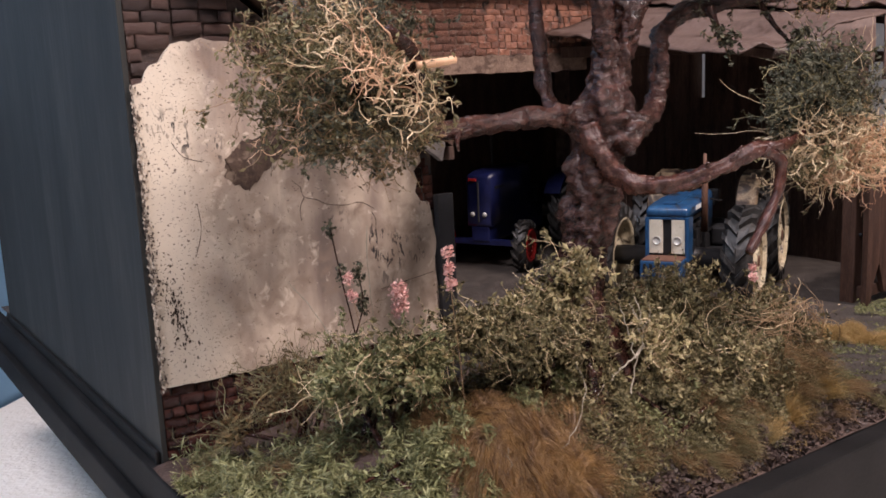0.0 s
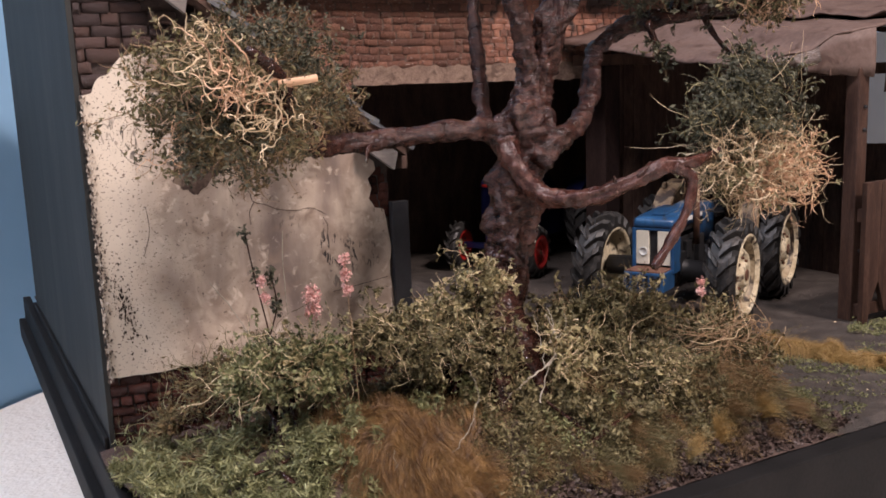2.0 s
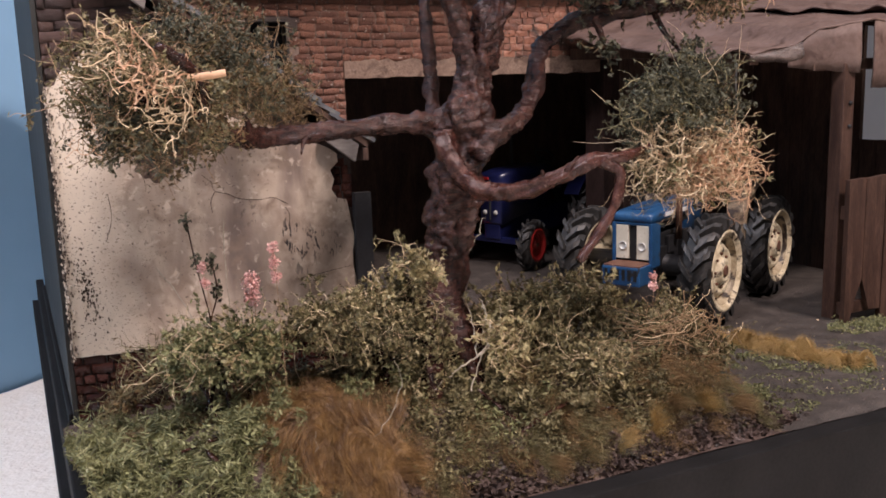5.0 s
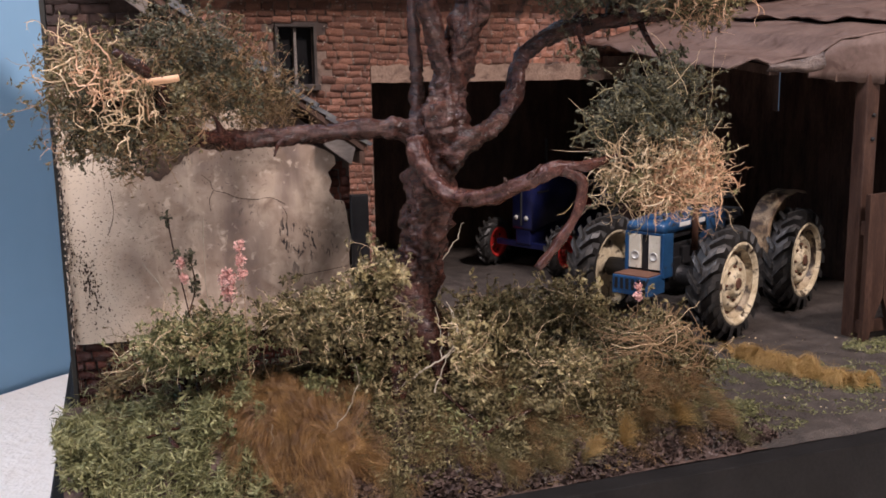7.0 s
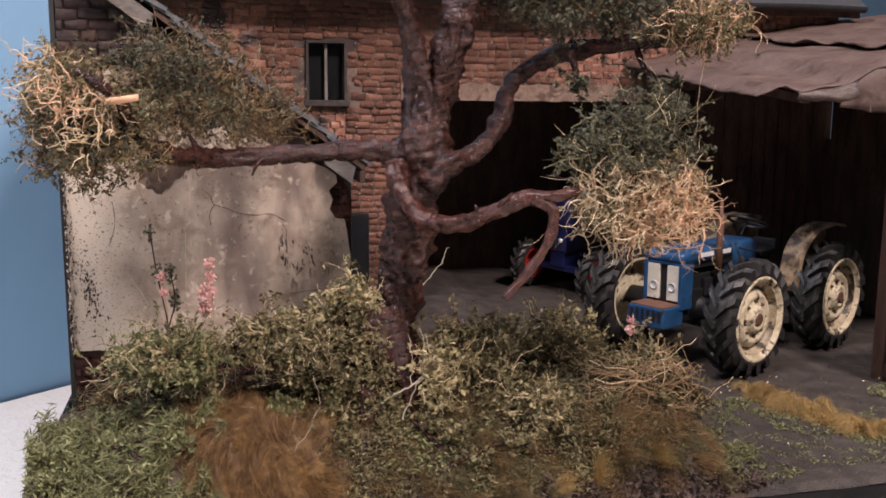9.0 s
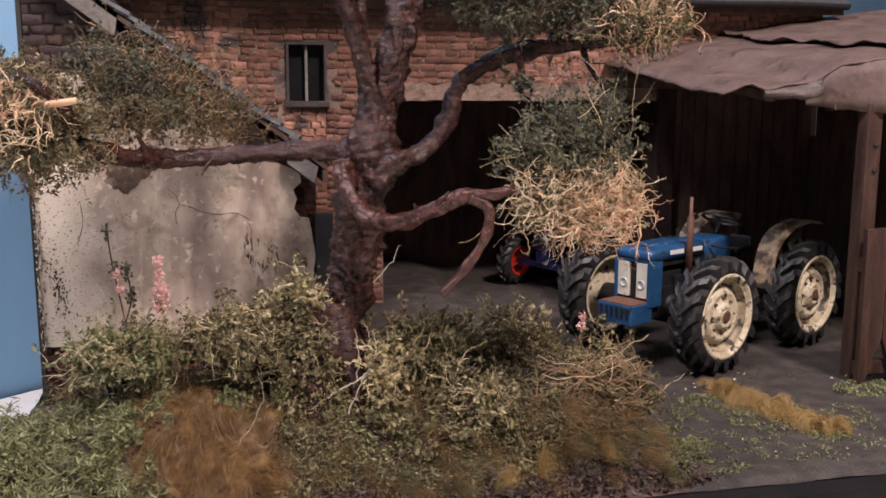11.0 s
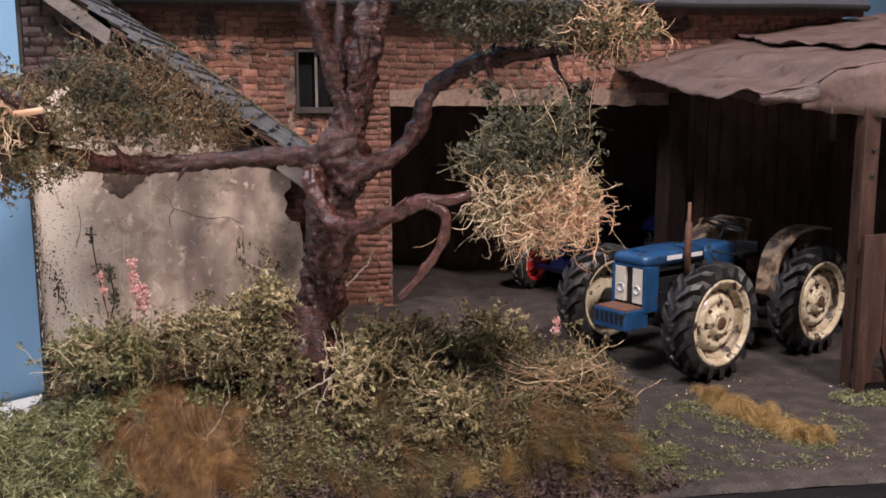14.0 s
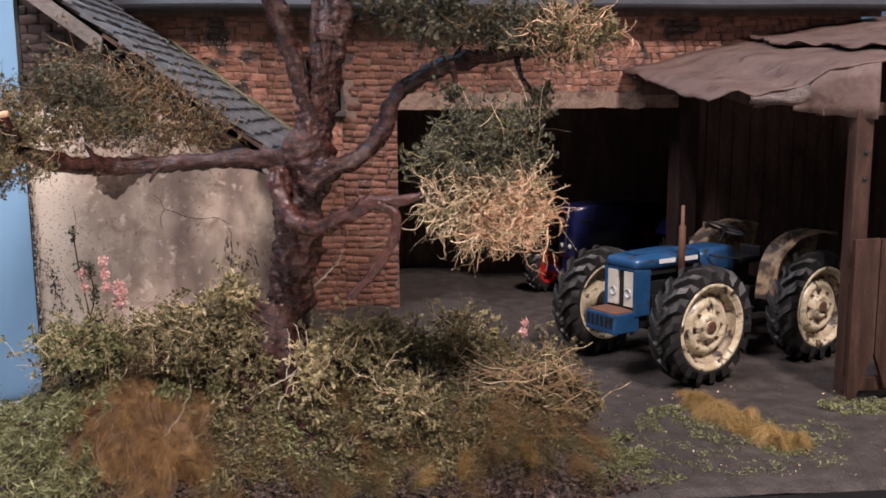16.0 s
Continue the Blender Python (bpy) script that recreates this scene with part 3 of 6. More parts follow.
for j in range(ny - 1):
    for i in range(nx - 1):
        a = j * nx + i
        faces.append((a, a + 1, a + nx + 1, a + nx))
g = raw("ground", verts, faces, M_soil, smooth=True)
g.data.materials.append(M_earth)
for poly in g.data.polygons:
    c = poly.center / CM
    if c.x < 27.5 + 0.8 * noise.noise(Vector((c.y, 0, 0))) and c.y < 26:
        poly.material_index = 1
tagged(g, "dark earthy yard with an overgrown bank along the front", "ground", kind="structure")
part("edge_skirt", boxes((7.66, 55, 14.72, 52.5, -0.31, -0.28)), M_earth, g)


# ---- bricks ----
def brick_meshes(mat, tag, count=10):
    """Worn pillow-shaped brick blanks, one unit long and high, front at y = 0 towards -y."""
    made = []
    rng = random.Random(tag)
    for n in range(count):
        bm = bmesh.new()
        j = lambda s: rng.uniform(-s, s)  # noqa: E731
        back = [(-0.5, 0.3, -0.5), (0, 0.3, -0.5), (0.5, 0.3, -0.5), (0.5, 0.3, 0.5), (0, 0.3, 0.5), (-0.5, 0.3, 0.5)]
        mid = [(x + j(0.04), 0.03 + j(0.03), z + j(0.1)) for x, _, z in back]
        front = [(x * 0.94 + j(0.04), -0.075 + j(0.04), z * 0.8 + j(0.13)) for x, _, z in back]
        a, b, c = ([bm.verts.new(p) for p in ring] for ring in (back, mid, front))
        for i in range(6):
            k = (i + 1) % 6
            bm.faces.new((a[i], a[k], b[k], b[i]))
            bm.faces.new((b[i], b[k], c[k], c[i]))
        hub = [bm.verts.new((x + j(0.08), -0.1 + j(0.04), j(0.14))) for x in (-0.24, 0.24)]
        bm.faces.new((c[0], c[1], hub[0])), bm.faces.new((c[1], hub[1], hub[0])), bm.faces.new((c[1], c[2], hub[1]))
        bm.faces.new((c[2], c[3], hub[1])), bm.faces.new((c[3], c[4], hub[1])), bm.faces.new((c[4], hub[0], hub[1]))
        bm.faces.new((c[4], c[5], hub[0])), bm.faces.new((c[5], c[0], hub[0]))
        bmesh.ops.recalc_face_normals(bm, faces=bm.faces)
        for f in bm.faces:
            f.smooth = True
        me = bpy.data.meshes.new("brick")
        bm.to_mesh(me)
        bm.free()
        me.materials.append(mat)
        made.append(me)
    return made


def lay_bricks(parent, x0, x1, z0, z1, y, keep, meshes, seed, high=0.33, long=0.85, single=lambda x, z: True, stuff_mat=None, limit=300, facing=None):
    """Courses of single bricks; those past the limit or outside single() go into one joined mesh."""
    rng = random.Random(seed)
    z, row, made = z0, 0, 0
    sv, sf = [], []
    while z < z1 - 0.08:
        h = high * rng.uniform(0.86, 1.14)
        x = x0 - (row % 2) * long * 0.5 - rng.uniform(0, long * 0.2)
        while x < x1:
            w = long * rng.choice((0.5, 0.62, 0.9, 0.95, 1.0, 1.05, 1.15))
            a, b = max(x, x0), min(x + w, x1)
            x += w + 0.05
            if b - a < 0.18 or not keep(a, b, z, z + h):
                continue
            cx, cz = (a + b) / 2, z + h / 2 + 0.16 * noise.noise(Vector((a * 0.35, z * 0.35, seed))) + rng.uniform(-0.025, 0.025)
            me = meshes[rng.randrange(len(meshes))]
            s = Matrix.LocRotScale(((cx) * CM, (y + 0.03 + rng.uniform(-0.03, 0.03)) * CM, cz * CM), Euler((rng.uniform(-0.1, 0.1), rng.uniform(-0.045, 0.045), rng.uniform(-0.06, 0.06))),
                                   ((b - a - 0.01) * CM, 0.5 * CM, (h + 0.005) * CM))
            if facing:
                s = facing @ s
            if made < limit and single(cx, cz):
                ob = new("brick", me)
                ob.parent = parent
                ob.matrix_basis = s
                made += 1
            else:
                k = len(sv)
                sv += [tuple((s @ v.co) / CM) for v in me.vertices]
                sf += [tuple(k + i for i in p.vertices) for p in me.polygons]
        z += h
        row += 1
    if sv:
        tagged(raw("brickwork", sv, sf, stuff_mat, parent), kind="stuff")


# ---- the barn ----
WALL_Y = 39.0
barn = thing("barn", 30, 45, 0, "old red brick barn with a wide cart opening and slate roof", "barn")
WIN = (17.38, 19.15, 11.3, 14.1)
OPEN = (22.1, 37.5, 11.35)
sections = [(7.7, WIN[0], 39.06, 40.3, 0, 16.4), (WIN[0], WIN[1], 39.06, 40.3, 0, WIN[2]), (WIN[0], WIN[1], 39.06, 40.3, WIN[3], 16.4),
            (WIN[1], OPEN[0], 39.06, 40.3, 0, 16.4), (OPEN[0], OPEN[1], 39.06, 40.3, OPEN[2], 16.4), (OPEN[1], 47.6, 39.06, 40.3, 0, 16.4)]
front_wall = [part("wall_section", boxes(s), M_mortar, barn, "orange and sooty brick front wall") for s in sections][3]
# unseen side and back walls, added to keep the interior dark
part("wall", boxes((8.2, 9.0, 40.3, 52, 0, 16.4)), M_mortar, barn)
part("wall", boxes((46.8, 47.6, 40.3, 52, 0, 16.4)), M_mortar, barn)
part("wall", boxes((8.2, 47.6, 52, 52.5, 0, 16.4)), M_wood_dark, barn)
bm = bmesh.new()
box(bm, 8.0, 48.2, 0, 9.2, 0, 0.35)
bmesh.ops.transform(bm, matrix=Matrix.Translation((0, 37.7, 16.35)) @ Matrix.Rotation(radians(36), 4, "X"), verts=bm.verts)
part("roof", bm, M_lead, barn, "dark slate roof slope")
bm = bmesh.new()
box(bm, 8.0, 48.2, -9.6, 0, 0, 0.35)
bmesh.ops.transform(bm, matrix=Matrix.Translation((0, 53.0, 16.2)) @ Matrix.Rotation(radians(-36), 4, "X"), verts=bm.verts)
part("roof", bm, M_lead, barn)
for gx in (8.2, 46.8):
    bm = bmesh.new()
    a = [bm.verts.new((x, y, z)) for x in (gx, gx + 0.7) for y, z in ((39.2, 16.4), (52.4, 16.4), (45.4, 21.6))]
    bm.faces.new(a[:3]), bm.faces.new(a[3:])
    for i in range(3):
        bm.faces.new((a[i], a[(i + 1) % 3], a[3 + (i + 1) % 3], a[3 + i]))
    part("gable", bm, M_mortar, barn)
# gutter along the eaves
v, f = [], []
prof = [(37.45 + 0.32 * math.cos(math.radians(a)), 16.62 + 0.32 * math.sin(math.radians(a))) for a in range(180, 361, 20)]
prof += [(37.45 + 0.25 * math.cos(math.radians(a)), 16.62 + 0.25 * math.sin(math.radians(a))) for a in range(360, 179, -20)]
for x in np.linspace(8.0, 48.0, 41):
    v += [(x, y + 0.02 * math.sin(x * 1.7), z + 0.03 * math.sin(x * 0.6)) for y, z in prof]
n = len(prof)
for i in range(40):
    for k in range(n):
        f.append((i * n + k, i * n + (k + 1) % n, (i + 1) * n + (k + 1) % n, (i + 1) * n + k))
f += [tuple(range(n)), tuple(40 * n + k for k in range(n))]
part_gutter = raw("gutter", v, f, M_slat, barn, "dark grey half-round gutter")
part("eaves_board", boxes((8.0, 48.0, 37.75, 37.95, 16.05, 16.75), bevel=0.03), M_wood_dark, barn)
part("soffit", boxes((8.0, 47.9, 37.95, 39.1, 16.3, 16.42)), M_wood_dark, barn)
# lintel over the cart opening
bm = bmesh.new()
rng = random.Random(4)
top = [(x, 12.2 + 0.2 * noise.noise(Vector((x * 1.3, 2, 0))) + 0.1 * noise.noise(Vector((x * 4.3, 2, 0)))) for x in np.linspace(38.0, 22.05, 70)]
low = [(x, OPEN[2] - 0.02 + 0.12 * noise.noise(Vector((x * 1.1, 5, 0)))) for x in np.linspace(22.05, 38.0, 70)]
prism(bm, low + top, 38.85, 39.3)
part("lintel", bm, M_lintel, barn, "pale rendered lintel, stained along the lower edge")
# the loft window
win = part("window", boxes((WIN[0] - 0.12, WIN[1] + 0.12, 38.82, 39.3, WIN[3], WIN[3] + 0.14), (WIN[0] - 0.14, WIN[0], 38.82, 39.3, WIN[2], WIN[3]),
                           (WIN[1], WIN[1] + 0.14, 38.82, 39.3, WIN[2], WIN[3]), bevel=0.02), M_frame, barn, "small loft window with a grey mullion")
part("mullion", boxes(((WIN[0] + WIN[1]) / 2 - 0.07, (WIN[0] + WIN[1]) / 2 + 0.07, 39.1, 39.35, WIN[2], WIN[3]), bevel=0.02), M_board, win)
part("sill", boxes((WIN[0] - 0.25, WIN[1] + 0.25, 38.65, 39.4, WIN[2] - 0.3, WIN[2]), bevel=0.03), M_frame, win)
for a, b in ((WIN[0], (WIN[0] + WIN[1]) / 2 - 0.1), ((WIN[0] + WIN[1]) / 2 + 0.1, WIN[1])):
    part("pane", boxes((a, b, 39.5, 39.54, WIN[2], WIN[3])), M_glass, win)
# door post at the far side of the opening and boards beyond it
part("post", boxes((37.42, 38.5, 38.5, 40.35, 0, 12.0), bevel=0.06), M_shaded_post, barn, "brown timber door post, roof shade put into its colour")
x = 38.3
rng = random.Random(8)
while x < 47.3:
    w = rng.uniform(0.7, 1.0)
    part("board", boxes((x, min(x + w - 0.05, 47.5), 38.85 + rng.uniform(-0.04, 0.04), 39.12, 0.0, 12.6), bevel=0.02), M_wood_dark, barn)
    x += w

# ---- the wing with its plastered gable ----
WX0, WX1, WY = 7.68, 17.55, 25.65
ROOF = lambda x: 22.75 - 0.75 * x  # noqa: E731  top of the slates
wing = thing("farm_wing", 12.6, 32, 0, "lean-to wing with cracked plaster gable and slate roof", "building")
bm = bmesh.new()
prism(bm, [(WX0, 0), (WX1, 0), (WX1, ROOF(WX1) - 0.9), (WX0, ROOF(WX0) - 0.9)], WY + 0.2, 26.9)
gable = part("gable_wall", bm, M_mortar_dark, wing, "gable wall of sooty and red brick")
part("side_wall", boxes((16.7, WX1, 26.9, 39.1, 0, ROOF(WX1) - 1.2)), M_mortar, wing)
rng = random.Random(21)
plaster = [(7.7, 2.55), (9.2, 2.5), (11.5, 2.55), (14, 2.4), (16.2, 2.5), (17.5, 2.45), (17.52, 3.6), (17.4, 4.6), (17.5, 5.5), (17.38, 6.5), (17.25, 6.95), (16.95, 7.05),
           (16.72, 7.4), (16.8, 7.75), (16.7, 8.05), (17.0, 8.35), (16.95, 8.65), (16.6, 8.9), (16.1, 9.1), (15.4, 9.25), (14.8, 9.6), (14.0, 10.3), (13.1, 11.0), (12.0, 11.7),
           (10.9, 12.3), (9.7, 12.45), (8.9, 12.3), (8.5, 11.85), (8.2, 11.75), (7.95, 11.3), (7.7, 11.2)]
fine = []
for i, p in enumerate(plaster):
    q = plaster[(i + 1) % len(plaster)]
    k = max(1, int(math.dist(p, q) / 0.22))
    for s in range(k):
        t = s / k
        x, z = p[0] + (q[0] - p[0]) * t, p[1] + (q[1] - p[1]) * t
        d = 0.09 if 0 < i < len(plaster) - 1 else 0.03
        fine.append((x + d * noise.noise(Vector((x * 3, z * 3, 1))), z + d * noise.noise(Vector((x * 3, z * 3, 5)))))
bm = bmesh.new()
prism(bm, fine, WY, WY + 0.24)
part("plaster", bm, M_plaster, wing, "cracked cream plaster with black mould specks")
bm = bmesh.new()
patch = [(10.1, 8.5), (10.4, 8.2), (10.85, 8.1), (11.2, 8.35), (11.5, 8.65), (12.0, 8.95), (12.3, 9.25), (12.2, 9.7), (11.6, 9.75), (11.1, 9.5), (10.6, 9.4), (10.1, 9.0)]
ragged = []
for i, p in enumerate(patch):
    q = patch[(i + 1) % len(patch)]
    for k in range(5):
        x, z = p[0] + (q[0] - p[0]) * k / 5, p[1] + (q[1] - p[1]) * k / 5
        ragged.append((x + 0.16 * noise.noise(Vector((x * 5, z * 5, 0))), z + 0.2 * noise.noise(Vector((x * 5, z * 5, 8)))))
prism(bm, ragged, WY - 0.012, WY + 0.05)
part("bare_patch", bm, M_bare, wing, "brown patch of lost plaster")
for pts in ([(12.5, 7.95), (12.62, 7.62), (13.0, 7.5), (13.35, 7.34), (13.75, 7.25), (14.1, 7.2)], [(12.62, 7.62), (12.45, 7.3), (12.5, 6.9)],
            [(15.0, 6.9), (15.12, 6.6), (15.08, 6.2), (14.8, 5.95)], [(12.5, 7.95), (12.2, 8.15)], [(14.1, 7.2), (14.6, 7.25), (15.1, 7.0)],
            [(8.6, 9.6), (8.9, 9.2), (9.5, 9.0)], [(15.2, 4.3), (16.2, 4.4), (17.3, 4.55)],
            [(9.2, 7.8), (9.25, 7.0), (9.05, 6.3)]):
    v, f = tube_arrays(smooth_path([(x + 0.05 * noise.noise(Vector((x * 3, z * 3, 2))), WY - 0.001, z + 0.05 * noise.noise(Vector((z * 3, x * 3, 6))), 0.011) for x, z in pts], 6), 5, 0.7, 3.0, freq=6)
    raw("crack", v, f, M_crack, wing)
# slates: courses along the eaves, each a slab of its own
slope = math.atan(0.75)
roof = part("roof", boxes((7.7, 17.9, 25.0, 39.0, -0.5, -0.3)), M_wood_dark, wing, "slate roof slope with lichen along the wall")
me = roof.data
for vtx in me.vertices:
    vtx.co.z += ROOF(vtx.co.x / CM) * CM
rng = random.Random(31)
slates = []
for n in range(6):
    bm = bmesh.new()
    j = lambda s: rng.uniform(-s, s)  # noqa: E731
    w = 0.5
    pts = [(-0.62, -w), (0.6 + j(0.1), -w + j(0.03)), (0.66 + j(0.1), j(0.25)), (0.6 + j(0.1), w + j(0.03)), (-0.62, w)]
    lo = [bm.verts.new((x, y, -0.07)) for x, y in pts]
    hi = [bm.verts.new((x, y, 0.055 + j(0.03))) for x, y in pts]
    bm.faces.new(hi), bm.faces.new(lo[::-1])
    for i in range(5):
        bm.faces.new((lo[i], lo[(i + 1) % 5], hi[(i + 1) % 5], hi[i]))
    bmesh.ops.scale(bm, vec=(CM, CM, CM), verts=bm.verts)
    me = bpy.data.meshes.new("slate")
    bm.to_mesh(me)
    bm.free()
    me.materials.append(M_slate)
    slates.append(me)
step = 0.8
for c in range(16):
    x = 17.75 - c * step * math.cos(slope)
    y = 24.95 - (0.5 if c % 2 else 0.0)
    while y < 39.0:
        w = rng.uniform(0.85, 1.15)
        a, b = max(y, 24.9), min(y + w, 39.1)
        y += w + 0.03
        if b - a < 0.25:
            continue
        ob = new("slate", slates[rng.randrange(6)])
        ob.parent = roof
        ob.matrix_basis = Matrix.LocRotScale((x * CM, (a + b) / 2 * CM, (ROOF(x) - 0.12 + rng.uniform(-0.02, 0.02)) * CM),
                                             Euler((rng.uniform(-0.03, 0.03), slope - 0.12 + rng.uniform(-0.035, 0.035), rng.uniform(-0.03, 0.03))), (1, b - a, 1))


def sloping_board(name, x0, x1, below, width, y0, y1, mat, label=""):
    """A board along the verge: its top edge lies `below` under the slates."""
    bm = bmesh.new()
    prism(bm, [(x0, ROOF(x0) - below - width), (x1, ROOF(x1) - below - width), (x1 + 0.15, ROOF(x1) - below), (x0, ROOF(x0) - below)], y0, y1)
    part(name, bm, mat, wing, label)


sloping_board("bargeboard", 7.7, 10.75, 0.4, 0.75, 25.0, 25.25, M_board, "pale grey bargeboard, broken off short")
sloping_board("bargeboard", 16.5, 17.45, 0.7, 0.6, 25.0, 25.25, M_board, "grey bargeboard end at the eaves")
sloping_board("verge_board", 7.7, 17.9, 0.28, 0.22, 25.05, 25.2, M_wood_dark)
part("eaves_board", boxes((17.75, 17.95, 25.0, 39.0, ROOF(17.9) - 0.95, ROOF(17.9) - 0.5), bevel=0.03), M_wood_dark, wing)
pl = thing("plank", 17.75, 25.4, 0, "dark slate-grey plank standing against the wing's corner", "plank")
part("board", boxes((17.5, 18.15, 25.45, 25.75, -0.1, 7.2), bevel=0.04), M_slat, pl)

# ---- the open shed ----
shed = thing("open_shed", 41, 30, 0, "lean-to shed on timber posts under rusty sagging sheets", "shed")


def sheet_z(x, y):
    """The sagging sheet roof: rising to the wall and to the far side."""
    back = 13.45 + (x - 34.4) * 0.215 - max(0, x - 41) * 0.07
    front = float(np.interp(x, (34.4, 35.2, 35.8, 36.8, 37.4, 38.2, 39.5, 52), (11.4, 11.75, 11.5, 11.7, 12.0, 12.8, 13.0, 13.5)))
    t = (39.0 - y) / 15.6
    s = back + (front - back) * t
    return s + 0.07 * math.sin(x * 1.9 + y * 0.3) * min(1, t + 0.3) + 0.14 * noise.noise(Vector((x * 0.7, y * 0.5, 2.2)))


def sheet(name, x0, x1, y_front, y_back, lift, nx, ny, mat, label="", curl=0.0):
    """A bent sheet with thickness; y_front and y_back are functions of x."""
    v, f = [], []
    for side in (0.0, -0.09):
        for j in range(ny):
            for i in range(nx):
                x = x0 + (x1 - x0) * i / (nx - 1)
                t = j / (ny - 1)
                y = y_front(x) + (y_back(x) - y_front(x)) * t
                edge = max(0.0, 1 - t * 6)
                z = sheet_z(x, y) + lift + side + curl * edge * (0.5 + noise.noise(Vector((x * 1.3, 3.0, y_front(x))))) \
                    - 0.18 * max(0.0, 1 - (x - x0) * 1.6) * (0.5 + noise.noise(Vector((0, y * 0.9, 1.0)))) * (1 if x0 < 36 else 0)
                v.append((x + (0.25 * noise.noise(Vector((1, y * 0.7, 4))) if i == 0 else 0), y + (0.16 * noise.noise(Vector((x * 1.1, 0, y * 0.1))) if j == 0 else 0), z))
    n = nx * ny
    for j in range(ny - 1):
        for i in range(nx - 1):
            a = j * nx + i
            f.append((a, a + 1, a + nx + 1, a + nx))
            f.append((n + a, n + a + nx, n + a + nx + 1, n + a + 1))
    ring = list(range(nx)) + [j * nx + nx - 1 for j in range(1, ny)] + [(ny - 1) * nx + i for i in range(nx - 2, -1, -1)] + [j * nx for j in range(ny - 2, 0, -1)]
    for a, b in zip(ring, ring[1:] + ring[:1]):
        f.append((a, n + a, n + b, b))
    return raw(name, v, f, mat, shed, label, smooth=True)


FRONT = lambda x: 26.1 - (min(x, 39.6) - 34.4) * 0.6  # noqa: E731
sheet("roof_sheet", 34.3, 52.0, FRONT, lambda x: 39.0, 0.0, 70, 40, M_tin, "rusty brown sheet with a sagging edge", curl=0.1)


def lap_sheet(nx=30, ny=90):
    """The upper sheet, whose torn side edge lies over the lower one."""
    v, f = [], []
    for side in (0.0, -0.08):
        for j in range(ny):
            y = 23.5 + 15.55 * j / (ny - 1)
            left = float(np.interp(y, (23.4, 27.1, 29.4, 31.0, 32.7, 36.0, 39.1), (43.6, 42.3, 41.4, 41.5, 40.5, 40.7, 41.2))) + 0.28 * noise.noise(Vector((y * 1.4, 2, 2)))
            for i in range(nx):
                x = left + (52.0 - left) * (i / (nx - 1)) ** 1.6
                lip = max(0.0, 1 - (x - left) * 1.4)
                v.append((x, y, sheet_z(x, y) + 0.16 + side + lip * (0.12 + 0.3 * noise.noise(Vector((1, y * 1.1, 7))))))
    n = nx * ny
    for j in range(ny - 1):
        for i in range(nx - 1):
            a = j * nx + i
            f += [(a, a + 1, a + nx + 1, a + nx), (n + a, n + a + nx, n + a + nx + 1, n + a + 1)]
    ring = list(range(nx)) + [j * nx + nx - 1 for j in range(1, ny)] + [(ny - 1) * nx + i for i in range(nx - 2, -1, -1)] + [j * nx for j in range(ny - 2, 0, -1)]
    f += [(a, n + a, n + b, b) for a, b in zip(ring, ring[1:] + ring[:1])]
    return raw("roof_sheet", v, f, M_tin, shed, "overlapping upper sheet with a torn curled edge", smooth=True)


lap_sheet()
# the flaking lower edge and the turned-down front flaps
def flap(x0, x1, bottom, bulge, mat, label):
    v, f = [], []
    n = 22
    for i in range(n + 1):
        t = i / n
        x = x0 + (x1 - x0) * t
        y = FRONT(x) + 0.02
        zt = min(sheet_z(x, FRONT(x)) - 0.03, 11.5 + max(0.0, x - 37.1) * 1.3 if 37.0 < x0 < 37.3 else 99)
        zb = min(bottom(x) + 0.07 * noise.noise(Vector((x * 2.3, 0, 0))), zt - 0.08)
        for d in (0.0, 0.08):
            for k in range(5):
                s = k / 4
                v.append((x, y + d - bulge * math.sin(math.pi * s) * (0.6 + 0.6 * noise.noise(Vector((x * 0.9, s * 2, 7)))), zt + (zb - zt) * s))
    for i in range(n):
        a, b = 10 * i, 10 * (i + 1)
        for k in range(4):
            f += [(a + k, b + k, b + k + 1, a + k + 1), (a + 5 + k, a + 6 + k, b + 6 + k, b + 5 + k)]
        f += [(a + 4, b + 4, b + 9, a + 9), (a, a + 5, b + 5, b)]
    for a in (0, 10 * n):
        f += [(a + k, a + k + 1, a + k + 6, a + k + 5) for k in range(4)]
    return raw("flap", v, f, mat, shed, label, smooth=True)


flap(35.7, 37.6, lambda x: sheet_z(x, FRONT(x)) - 0.3 - 0.25 * (x - 35.7), 0.25, M_tin_edge, "flaking turned edge of the sheet")
flap(37.1, 39.72, lambda x: 11.2 - (x - 37.1) * 0.13, 0.1, M_tin, "turned-down rusty front flap")
flap(40.5, 42.4, lambda x: 10.2, 0.1, M_tin, "second turned-down flap")
flap(42.5, 51.5, lambda x: 11.0, 0.1, M_tin, "turned-down flap")
# posts, beams and boards
part("post", boxes((39.05, 39.72, 23.2, 23.9, -0.1, 11.3), bevel=0.08), M_wood, shed, "brown square timber post with bolt heads")
part("post", boxes((50.2, 51.2, 23.2, 24.2, -0.1, 12.6), bevel=0.08), M_wood, shed)
part("beam", boxes((38.0, 51.2, 23.9, 24.5, 11.0, 11.5), bevel=0.05), M_wood_dark, shed)
part("beam", boxes((35.3, 51.0, 38.1, 38.7, 12.0, 12.6), bevel=0.05), M_wood_dark, shed)
for rx in (36.0, 40.5, 45.0):
    bm = bmesh.new()
    box(bm, rx, rx + 0.5, 25.6, 38.6, -0.55, -0.15, bevel=0.03)
    for vtx in bm.verts:
        vtx.co.z += sheet_z(rx + 0.25, vtx.co.y) - 0.1
    part("rafter", bm, M_wood_dark, shed)
